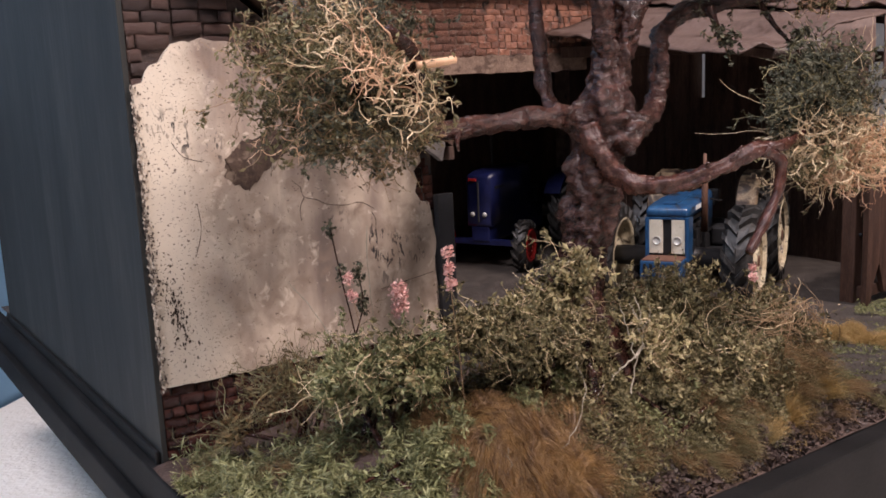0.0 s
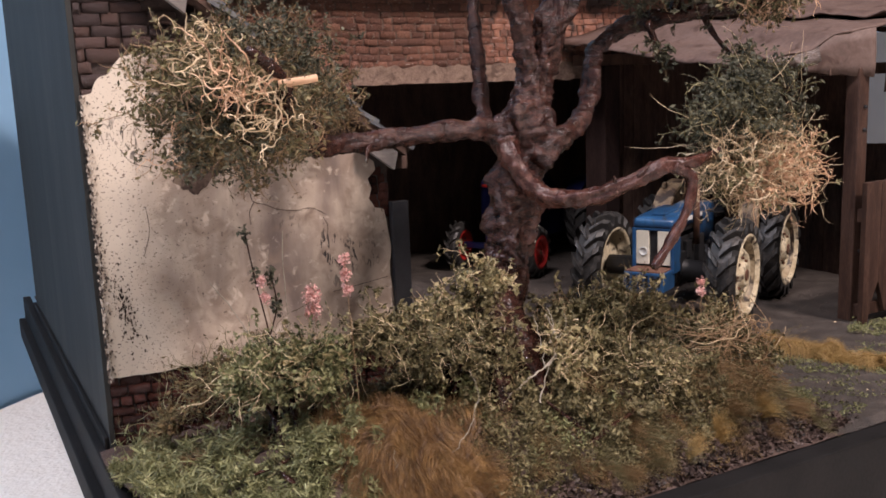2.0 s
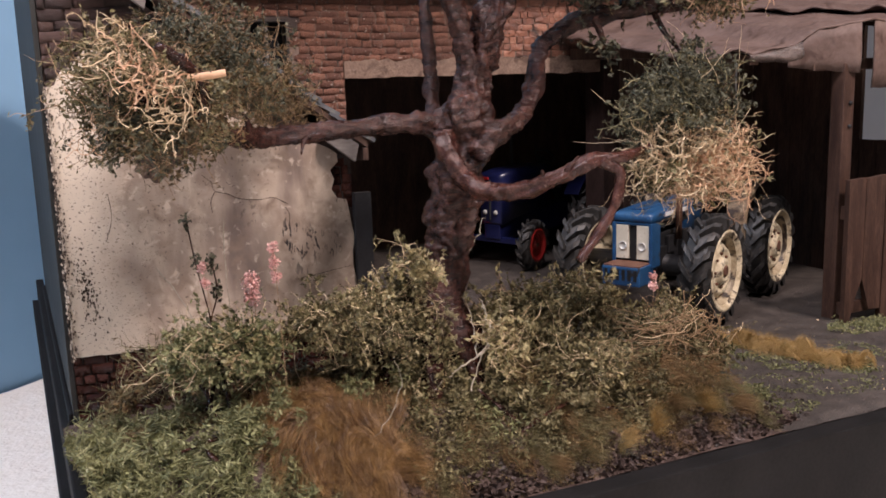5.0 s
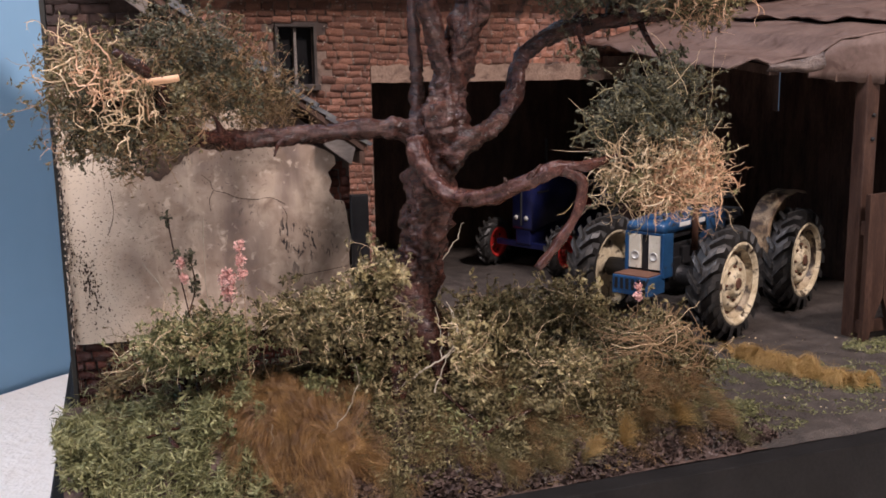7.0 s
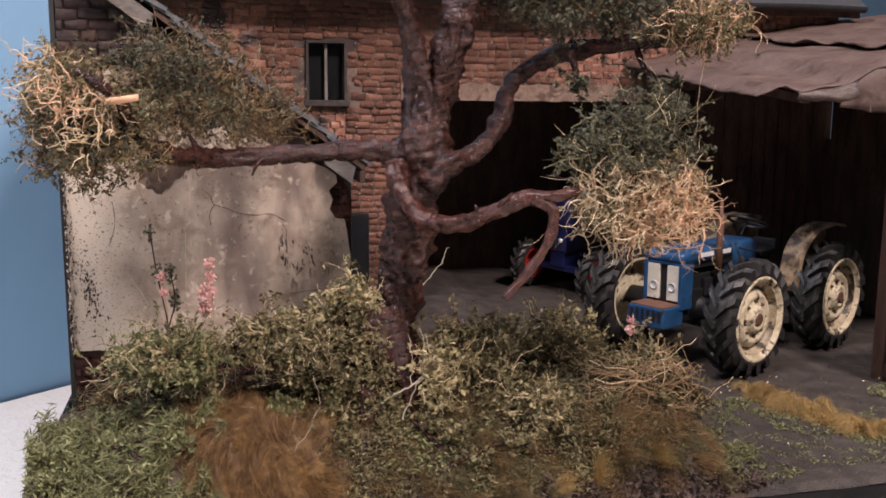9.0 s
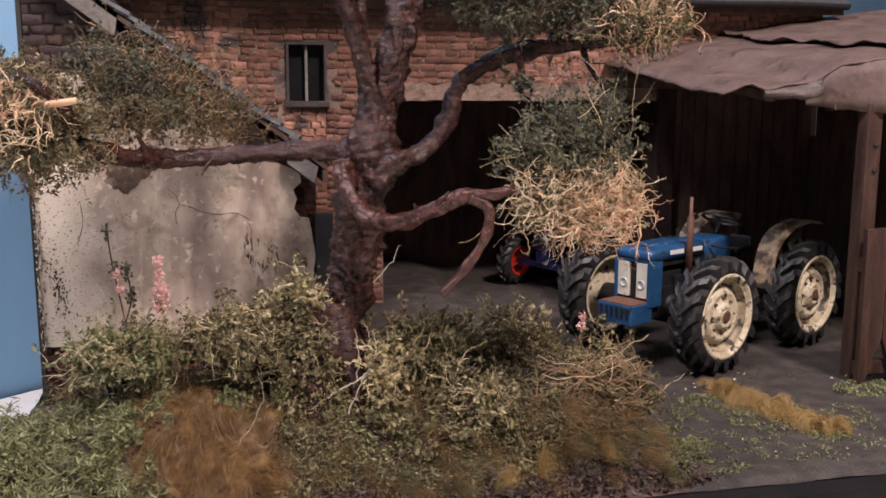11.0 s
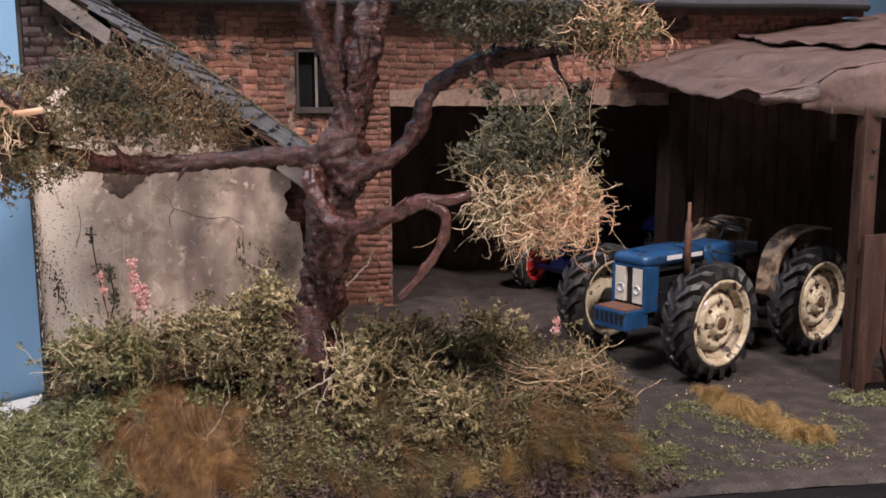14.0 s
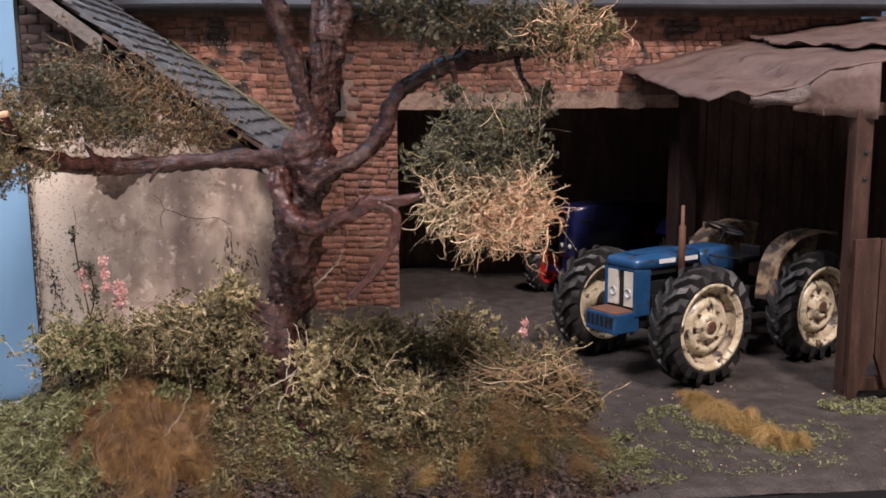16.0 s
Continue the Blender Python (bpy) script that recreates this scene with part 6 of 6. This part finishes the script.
mat_of_flakes(0, 0, [(34, 24, 11, 9), (28, 32, 6, 8)], 9000, 0.045, M_rubble, "small grey crumbs on the yard", 307, 0.04, 1.3, "gravel", "gravel")
mat_of_flakes(0, 0, [(33, 20, 8, 5)], 130, 0.06, M_straw, "pale chips strewn on the yard", 308, 0.03, 1.6, "litter", "litter")
mat_of_flakes(0, 0, [(24.5, 15.6, 3.5, 0.8), (19, 15.3, 4, 0.5), (13, 15.3, 4, 0.5)], 3500, 0.09, M_soil, "dark clods along the front edge", 309, 0.18, 1.3, "clods", "soil")
mat_of_flakes(0, 0, [(13.5, 15.1, 2.6, 0.35), (17.5, 15.1, 3.0, 0.35), (22, 15.1, 3.5, 0.4), (26, 15.3, 2.5, 0.5)], 3600, 0.18, M_earth, "reddish clods of earth along the front edge", 318, 0.3, 1.3, "clods", "soil", bare=-0.5)

mat_of_flakes(0, 0, [(16.6, 16.4, 1.7, 1.3), (18.6, 16.3, 1.8, 1.3), (20.6, 16.3, 1.8, 1.2), (22.6, 16.4, 1.7, 1.1), (18.5, 17.4, 2.2, 0.9)], 16000, 0.055, M_olive_leaf, "olive moss covering the bank", 314, 0.7, 3.0, bare=-0.6)
mat_of_flakes(0, 0, [(17.0, 16.7, 1.3, 0.9), (19.0, 16.5, 1.5, 0.9), (21.0, 16.6, 1.4, 0.9), (16.0, 17.2, 0.9, 0.8)], 2600, 0.06, M_green_leaf, "green chopped leaves over the moss", 315, 0.45, 3.2, bare=-0.1)
mat_of_flakes(0, 0, [(13.0, 19.6, 3.0, 1.6), (16.0, 19.0, 2.5, 1.5), (19.5, 18.6, 2.5, 1.6), (23.0, 18.6, 2.5, 1.6), (11.0, 21.0, 2.5, 1.8)], 12000, 0.055, M_brown_leaf, "brown leaf litter under the shrubs", 316, 0.3, 2.6, "leaf_litter", "leaf litter", bare=-0.7)


def tuft(name, label, spots, count, length, width, mat, seed, cat="grass", **kw):
    v, f = hairs(random.Random(seed), spots, count, length, width, **kw)
    return tagged(raw(name, v, f, mat), label, cat, kind="stuff")


def felt(name, label, spots, count, length, width, mat, seed, high=0.6, swirl=0.55, loose=0.5):
    """Matted fibres lying in swirls over the ground, the upper ones curling free."""
    rng = random.Random(seed)
    verts, faces = [], []
    steps = 6
    for _ in range(count):
        s = spots[rng.randrange(len(spots))]
        a, q = rng.uniform(0, 2 * math.pi), math.sqrt(rng.random())
        x, y = s[0] + math.cos(a) * q * s[2], s[1] + math.sin(a) * q * s[3]
        lump = 0.5 + 0.8 * noise.noise(Vector((x * 1.3, y * 1.3, seed)))
        p = np.array((x, y, ground_z(x, y) + high * max(0.05, lump) * rng.random() * (1 - 0.6 * q)))
        way = 6.3 * noise.noise(Vector((x * swirl, y * swirl, p[2] * 0.9 + seed))) + rng.gauss(0, loose)
        w = np.array((math.cos(way), math.sin(way), rng.gauss(0.12, 0.35)))
        turn = np.array((-math.sin(way), math.cos(way), 0)) * rng.gauss(0, 0.3)
        side = unit(rng)
        total, k = length * rng.uniform(0.5, 1.4), len(verts)
        for i in range(steps + 1):
            wd = width * (1 - 0.7 * i / steps)
            verts += [p - side * wd / 2, p + side * wd / 2]
            w = w + turn + np.array((0, 0, -0.07))
            w = w / np.linalg.norm(w)
            p = p + w * total / steps
            p[2] = max(p[2], ground_z(p[0], p[1]) + 0.01)
        for i in range(steps):
            b = k + 2 * i
            faces.append((b, b + 1, b + 3, b + 2))
    return tagged(raw(name, verts, faces, mat), label, "grass", kind="stuff")


def locks(name, label, spots, count, strands, length, width, mat, seed, thick=0.16, rise=0.4, swirl=0.45):
    """Curling locks of fine fibres, each a bundle bent over the ground."""
    rng = random.Random(seed)
    verts, faces = [], []
    steps = 8
    for _ in range(count):
        s = spots[rng.randrange(len(spots))]
        a, q = rng.uniform(0, 2 * math.pi), math.sqrt(rng.random())
        x, y = s[0] + math.cos(a) * q * s[2], s[1] + math.sin(a) * q * s[3]
        way, turn = 7.0 * noise.noise(Vector((x * swirl, y * swirl, seed))) - 0.9, rng.gauss(0, 0.22)
        total, high = length * rng.uniform(0.6, 1.4), rise * rng.uniform(0.2, 1.3)
        line = []
        for i in range(steps + 1):
            t = i / steps
            line.append((x, y, ground_z(x, y) + 0.04 + high * math.sin(math.pi * (0.12 + 0.85 * t)), way))
            x, y, way = x + math.cos(way) * total / steps, max(14.85, y + math.sin(way) * total / steps), way + turn
        for _ in range(strands):
            o, e = rng.gauss(0, thick), abs(rng.gauss(0, thick * 0.9))
            r1, r2, k = rng.uniform(0, 6.28), rng.uniform(0, 6.28), len(verts)
            cut = rng.uniform(0.7, 1.0)
            for i, (lx, ly, lz, lw) in enumerate(line):
                t = i / steps * cut
                fan = 0.6 + 0.7 * t
                px, py = lx - math.sin(lw) * o * fan + 0.05 * math.sin(r1 + 5 * t), ly + math.cos(lw) * o * fan + 0.05 * math.sin(r2 + 6 * t)
                pz = max(ground_z(px, py), lz - 0.1 + e * fan + 0.03 * math.sin(r2 + 7 * t))
                wd = width * (1 - 0.6 * i / steps)
                sx, sy, sz = math.sin(r1), math.cos(r1), 0.6
                verts += [(px - sx * wd / 2, py - sy * wd / 2, pz - sz * wd / 2), (px + sx * wd / 2, py + sy * wd / 2, pz + sz * wd / 2)]
            for i in range(steps):
                b = k + 2 * i
                faces.append((b, b + 1, b + 3, b + 2))
    return tagged(raw(name, verts, faces, mat), label, "grass", kind="stuff")


locks("grass", "curling locks of orange dry grass on the bank", [(13.5, 16.7, 1.0, 0.75), (14.5, 16.1, 0.9, 0.5), (13.1, 17.0, 0.8, 0.7)], 85, 130, 1.0, 0.009, M_orange_hair, 430, 0.15, 0.5, 1.1)
locks("grass", "fluffy ochre locks along the strip of dry grass", [(32.75 + 1.75 * q / 11, 22.8 - 4.7 * q / 11, 0.22, 0.3) for q in range(12)], 60, 90, 0.75, 0.01, M_ochre_hair, 431, 0.13, 0.45, 0.8)
felt("grass", "orange-brown tangled dry grass on the bank", [(13.6, 16.6, 1.3, 1.0), (14.4, 16.0, 1.2, 0.6), (13.0, 17.2, 0.9, 0.8), (15.0, 15.9, 0.7, 0.5)], 7500, 0.75, 0.009, M_orange_hair, 408, 1.0, 0.9, 0.9)
tuft("grass", "dark brown matted grass on the bank", [(13.8, 16.4, 2.1, 1.3), (14.8, 15.8, 1.5, 0.8), (12.9, 17.4, 1.2, 1.0)], 6000, 0.8, 0.009, M_dry_hair, 405, spread=0.9, bend=1.6, wave=0.9, steps=5)
rng = random.Random(411)
front = [(rng.uniform(15.5, 27.5), 15.2 + abs(rng.gauss(0, 0.8)), rng.uniform(0.12, 0.4), rng.uniform(0.1, 0.3)) for _ in range(44)]
tuft("grass", "brown dry grass tufts at the foot of the bank", front[:22] + [(12.6, 20.0, 1.6, 0.8)], 6500, 0.62, 0.009, M_dry_hair, 402, bend=0.8, spread=0.7)
tuft("grass", "olive grass tufts at the foot of the bank", front[22:] + [(17.5, 16.2, 1.6, 0.6), (20.5, 16.2, 1.8, 0.7), (24.0, 16.4, 1.6, 0.6)], 9500, 0.62, 0.009, M_olive_leaf, 412, bend=0.8, spread=0.8)
tuft("grass", "brown matted grass in the hollows under the shrubs", [(12.6, 18.2, 1.2, 0.7), (15.6, 17.3, 1.4, 0.6), (18.6, 17.7, 1.0, 0.6), (20.6, 17.6, 1.2, 0.7)], 6000, 0.7, 0.009, M_dry_hair, 406, bend=1.1, spread=0.8)
mat_of_flakes(0, 0, [(17.5, 16.0, 3.0, 0.65), (21, 16.0, 3.0, 0.65), (24, 16.1, 2.4, 0.7), (11.5, 15.6, 2.0, 0.5)], 9000, 0.045, M_olive_leaf, "olive moss along the foot of the bank", 310, 0.35, 3.0, bare=-0.02)
mat_of_flakes(0, 0, [(18, 15.5, 4.0, 0.9), (23.5, 15.6, 3.6, 0.9)], 5000, 0.05, M_brown_leaf, "brown leaf litter along the foot of the bank", 311, 0.3, 2.4, "leaf_litter", "leaf litter", bare=-0.1)
mat_of_flakes(0, 0, [(20, 15.2, 6.0, 0.45), (25.5, 15.6, 3.0, 0.8), (28, 16.2, 2.0, 1.2)], 2600, 0.07, M_rubble, "greyish crumbs of soil along the front edge", 312, 0.22, 1.4, "gravel", "gravel", bare=-0.2)
felt("grass", "brown matted grass under the vine-covered bush", [(25.2, 16.9, 1.2, 0.8), (26.4, 17.2, 1.0, 0.8), (24.0, 16.6, 1.0, 0.7), (27.2, 17.6, 0.7, 0.8)], 7000, 0.7, 0.011, M_dry_hair, 413, 0.6, 0.8, 0.8)
felt("grass", "brown fibrous turf under the wall", [(10.6, 20.6, 2.0, 1.0), (9.2, 22.0, 1.2, 1.5), (12.6, 19.2, 1.6, 0.9), (8.6, 23.6, 0.8, 1.2)], 9000, 0.6, 0.011, M_dry_hair, 415, 0.5, 0.8, 0.8)
felt("grass", "ginger wisps in the brown grass", [(24.6, 16.2, 0.6, 0.4), (26.0, 16.7, 0.5, 0.4), (22.0, 15.9, 0.5, 0.3), (20.6, 15.8, 0.6, 0.3)], 2200, 0.6, 0.011, M_orange_hair, 414, 0.5, 0.9, 0.8)
mat_of_flakes(0, 0, [(25.2, 16.6, 1.6, 0.9), (26.6, 17.2, 1.0, 1.0)], 4500, 0.05, M_olive_leaf, "olive scatter on the brown grass", 313, 0.35, 3.2, bare=-0.05)
tuft("grass", "orange wisps under the flower stems", [(12.4, 18.0, 0.9, 0.5)], 1500, 0.9, 0.008, M_orange_hair, 407, bend=1.2, spread=0.7)
for k, (tx, ty, tm) in enumerate(((21.75, 15.4, M_ochre_hair), (24.0, 16.0, M_dry_hair), (23.1, 15.65, M_ochre_hair), (25.2, 15.9, M_ochre_hair), (19.4, 15.5, M_dry_hair), (26.6, 16.0, M_dry_hair))):
    tuft("grass", "dry grass tussock at the front edge", [(tx, ty, 0.22, 0.18)], 420, 0.8, 0.009, tm, 420 + k, spread=0.3, bend=0.6, lean=(0.1, -0.35, 1))
line = [(32.6 + 2.2 * t + 0.18 * math.sin(t * 7), 22.4 - 4.3 * t + 0.3 * math.sin(t * 6), 0.42, 0.42) for t in np.linspace(0.07, 0.88, 9)]
tuft("grass", "strip of ochre dry grass lying on the yard", line, 7000, 0.7, 0.011, M_ochre_hair, 404, spread=1.0, bend=1.0)
felt("grass", "fluffy ochre fibres along the strip of dry grass", [(a + 0.05, b, 0.34, 0.34) for a, b, _, _ in line], 7000, 0.6, 0.012, M_ochre_hair, 409, 0.75, 0.9, 0.9)


def flower(pts, seed, n=60, top=0.35, fat=0.16):
    rng = random.Random(seed)
    x, y = pts[0][0], pts[0][1]
    b = thing("flower", x, y, pts[0][2], "tall stem of pink flowers among the shrubs", "flower", "pink flowers")
    wob = [(p[0] + rng.gauss(0, 0.05), p[1], p[2], 0.009) for p in pts[:-1]] + [(*pts[-1], 0.008)]
    v, f = tube_arrays(smooth_path(wob), 5, 0.1)
    raw("stem", v, f, M_vine, b)
    e, d = np.array(pts[-1]), np.array(pts[-2])
    blobs = [(*(e + (d - e) * t), fat, fat, fat * 1.25) for t in (0, 0.3, 0.6, 0.9)][: max(1, int(top * 10))]
    v, f = leaves(rng, blobs, n * 4, 0.065, 1.2, 0.6, 0.1, 0.25)
    tagged(raw("blossom", v, f, M_pink, b, "pink flock blossom"), kind="stuff")


flower([(12.6, 17.4, 1.9), (12.55, 17.5, 4.0), (12.5, 17.75, 5.6), (12.45, 17.8, 6.9)], 501, 90)
flower([(11.3, 19.6, 2.2), (11.2, 20.0, 4.6), (11.05, 20.3, 6.1)], 502, 60, 0.2)
flower([(12.4, 19.7, 2.2), (12.35, 19.85, 4.3), (12.3, 19.9, 5.6)], 503, 170, 0.2, 0.27)
flower([(25.2, 18.4, 2.0), (25.4, 18.6, 3.4), (25.6, 18.8, 4.4)], 504, 60, 0.2)


def twig(pts, r, mat, seed, label):
    b = thing("twig", pts[0][0], pts[0][1], pts[0][2], label, "twig", "bare twigs")
    rng = random.Random(seed)
    fine = smooth_path([(*p, 0.75 * r * (1 - 0.5 * i / len(pts))) for i, p in enumerate(pts)], 5)
    fine = [q + np.array((rng.gauss(0, 0.022), rng.gauss(0, 0.022), rng.gauss(0, 0.022), r * rng.uniform(-0.12, 0.2))) for q in fine]
    v, f = tube_arrays(fine, 6, 0.3, seed, freq=5)
    raw("stick", v, f, mat, b)
    return b


twig([(16.5, 17.06, 2.42), (17.1, 17.0, 2.85), (17.7, 16.98, 3.2), (18.3, 16.97, 3.6), (18.55, 17.3, 4.1), (18.5, 17.64, 4.6)], 0.038, M_pale_twig, 1, "pale dead forked twig leaning on the bank")
twig([(17.6, 16.8, 2.35), (17.9, 16.9, 2.9), (18.3, 16.97, 3.55), (18.7, 17.05, 3.7)], 0.026, M_pale_twig, 2, "pale dead twig beside the tree")
twig([(17.9, 16.9, 3.3), (18.0, 17.2, 3.9), (17.95, 17.5, 4.7)], 0.022, M_pale_twig, 6, "thin pale fork of the dead twig")
twig([(17.7, 18.3, 5.3), (18.4, 18.8, 5.55), (19.02, 19.33, 5.98), (19.5, 19.6, 6.4), (19.67, 19.67, 6.88)], 0.026, M_pale_twig, 3, "thin curved pale twig by the trunk")
twig([(18.3, 16.97, 3.6), (18.2, 17.0, 4.05), (18.35, 17.1, 4.5), (18.2, 17.2, 4.9)], 0.018, M_pale_twig, 7, "thin pale fork of the dead twig")
twig([(18.45, 17.2, 3.9), (18.8, 17.2, 4.2), (18.9, 17.3, 4.6)], 0.016, M_pale_twig, 8, "thin pale fork of the dead twig")
twig([(14.4, 16.0, 1.9), (14.9, 15.9, 2.6), (15.2, 16.0, 3.3), (15.1, 16.2, 3.9)], 0.012, M_pale_twig, 9, "hair-thin bare twig over the dry grass")
twig([(12.5, 16.2, 1.2), (12.8, 16.1, 1.8), (12.85, 16.2, 2.3)], 0.014, M_pale_twig, 10, "hair-thin bare twig over the dry grass")
twig([(11.2, 20.2, 2.5), (10.8, 21.0, 4.5), (10.0, 21.6, 6.0)], 0.022, M_pale_twig, 4, "thin bare twig against the plaster")
twig([(11.6, 20.0, 2.5), (11.7, 20.3, 5.0), (11.75, 20.4, 7.4)], 0.022, M_pale_twig, 5, "thin bare twig against the plaster")

iv = thing("creeper", 11.4, 20.2, 2.2, "dark-leaved creeping stem in front of the plaster", "plant")
for k, pts in enumerate(([(11.4, 20.2, 2.2), (11.2, 20.3, 4.4), (10.9, 20.4, 6.2), (10.75, 20.5, 7.4)], [(11.2, 20.3, 4.6), (11.4, 20.2, 5.4), (11.3, 20.2, 6.2)])):
    v, f = tube_arrays(smooth_path([(*p, 0.022) for p in pts]), 5, 0.1)
    raw("stem", v, f, M_bark, iv)
    blobs = [(p[0], p[1], p[2], 0.2, 0.15, 0.35) for p in pts[1:]]
    v, f = leaves(random.Random(90 + k), blobs, 130, 0.095, 1.3, 0.6, 0.0)
    tagged(raw("leaf_mass", v, f, M_dark_leaf, iv), kind="stuff")

# ---- bricks of the walls ----
bricks = brick_meshes(M_brick, 1)


def keep_front(a, b, z0, z1):
    if z1 > 16.3 or b > 47.6 or (z0 < 12.1 and b > 17.3):
        return False
    if a < WIN[1] + 0.12 and b > WIN[0] - 0.12 and z0 < WIN[3] + 0.1 and z1 > WIN[2] - 0.28:
        return False
    if b > OPEN[0] and z0 < 12.1:
        return False
    return not (b < 17.0 and z1 < ROOF(b) - 0.5)


def keep_pillar(a, b, z0, z1):
    return not (a < WIN[1] + 0.12 and b > WIN[0] - 0.12 and z0 < WIN[3] + 0.1 and z1 > WIN[2] - 0.28)


lay_bricks(front_wall, 8.2, 47.5, 0.05, 16.3, 39.0, keep_front, bricks, 61, 0.345, 0.78, lambda x, z: 15 < x < 30, M_brick_stuff, 300)
pillar = [o for o in barn.children if o.name.startswith("wall_section")][1]
lay_bricks(front_wall, 19.2, OPEN[0], 0.05, 12.3, 39.0, keep_pillar, bricks, 65, 0.345, 0.74, stuff_mat=M_brick_stuff, limit=200)
lay_bricks(pillar, 17.0, 19.2, 0.05, 12.3, 39.0, keep_pillar, bricks, 66, 0.345, 0.74, stuff_mat=M_brick_stuff, limit=90)
sooty = brick_meshes(M_brick_dark, 2)
wet = brick_meshes(M_brick_wet, 3)
lay_bricks(gable, WX0, WX1, 11.0, 16.4, WY + 0.1, lambda a, b, z0, z1: z1 < ROOF(b) - 1.0 and (z0 > 12.35 or b < 8.9 or z1 > ROOF(b) - 2.6), sooty, 62, 0.36, 0.8, stuff_mat=M_brick_dark)
lay_bricks(gable, WX0, WX1, 0.0, 2.5, WY + 0.1, lambda a, b, z0, z1: True, wet, 63, 0.3, 0.7, stuff_mat=M_brick_wet, limit=130)
lay_bricks(gable, 16.6, WX1, 6.7, 9.3, WY + 0.16, lambda a, b, z0, z1: z1 < ROOF(b) - 1.2, wet, 64, 0.3, 0.5, stuff_mat=M_brick_wet, limit=40)


# pale flecks on the bricks: mortar spots, and glints put in as colour
rng = random.Random(71)
verts, faces = [], []
for _ in range(1500):
    px, pz = rng.uniform(9, 35), rng.uniform(4.5, 15.6)
    if not keep_front(px - 0.2, px + 0.2, pz - 0.2, pz + 0.2) and not (19.4 < px < OPEN[0] - 0.2 and pz < 12):
        continue
    s, k = rng.uniform(0.02, 0.055), len(verts)
    for dx, dz in ((-1, -0.6), (1, -0.7), (0.8, 0.7), (-0.9, 0.5)):
        verts.append((px + dx * s, 38.93, pz + dz * s))
    verts.append((px, 38.86 - s * 0.5, pz))
    faces += [(k, k + 1, k + 4), (k + 1, k + 2, k + 4), (k + 2, k + 3, k + 4), (k + 3, k, k + 4)]
tagged(raw("loose_mortar", verts, faces, M_fleck, front_wall), kind="stuff")

# lichen where the slates meet the brick wall
rng = random.Random(73)
verts, faces = [], []
for _ in range(9000):
    px, py = rng.uniform(10.5, 17.9), 38.95 - abs(rng.gauss(0, 1.0))
    if noise.noise(Vector((px * 0.9, py * 0.9, 5))) < -0.05 * (38.9 - py) - 0.1:
        continue
    s, k, z = rng.uniform(0.03, 0.1), len(verts), ROOF(px) + rng.uniform(0.03, 0.14)
    for q in range(4):
        a = q * 1.57 + rng.uniform(-0.5, 0.5)
        verts.append((px + s * math.cos(a), py + s * math.sin(a), z - 0.75 * s * math.cos(a)))
    faces.append((k, k + 1, k + 2, k + 3))
tagged(raw("lichen", verts, faces, M_lichen, roof), kind="stuff")

# chipped edge of the plaster along the outer corner
rng = random.Random(74)
for chip_mat, count in ((M_chip, 260), (M_crack, 260)):
    verts, faces = [], []
    for _ in range(count):
        pz = rng.uniform(2.4, 11.2)
        px, py = 7.62 + abs(rng.gauss(0, 0.11)), 25.62 + rng.uniform(-0.04, 0.06)
        s, k = rng.uniform(0.02, 0.08), len(verts)
        for q in range(4):
            a = q * 1.57 + rng.uniform(-0.5, 0.5)
            verts.append((px + s * 0.55 * math.cos(a), py - 0.03 + 0.04 * math.sin(q), pz + s * math.sin(a)))
        verts.append((px, py + 0.06, pz))
        faces += [(k, k + 1, k + 2, k + 3), (k, k + 1, k + 4), (k + 1, k + 2, k + 4), (k + 2, k + 3, k + 4), (k + 3, k, k + 4)]
    tagged(raw("chipped_edge", verts, faces, chip_mat, gable), kind="stuff")

# black mould streak on the plaster
rng = random.Random(75)
verts, faces = [], []
for _ in range(190):
    px, pz = 8.25 + rng.gauss(0, 0.17), 4.75 + rng.gauss(0, 0.6)
    px += (4.9 - pz) * 0.2
    s, k = rng.uniform(0.012, 0.045), len(verts)
    for q in range(5):
        a = q * 1.257 + rng.uniform(-0.5, 0.5)
        verts.append((px + s * 0.7 * math.cos(a), 25.638, pz + s * 1.5 * math.sin(a)))
    faces.append((k, k + 1, k + 2, k + 3, k + 4))
tagged(raw("mould_streak", verts, faces, M_crack, gable, "black mould streak"), kind="stuff")
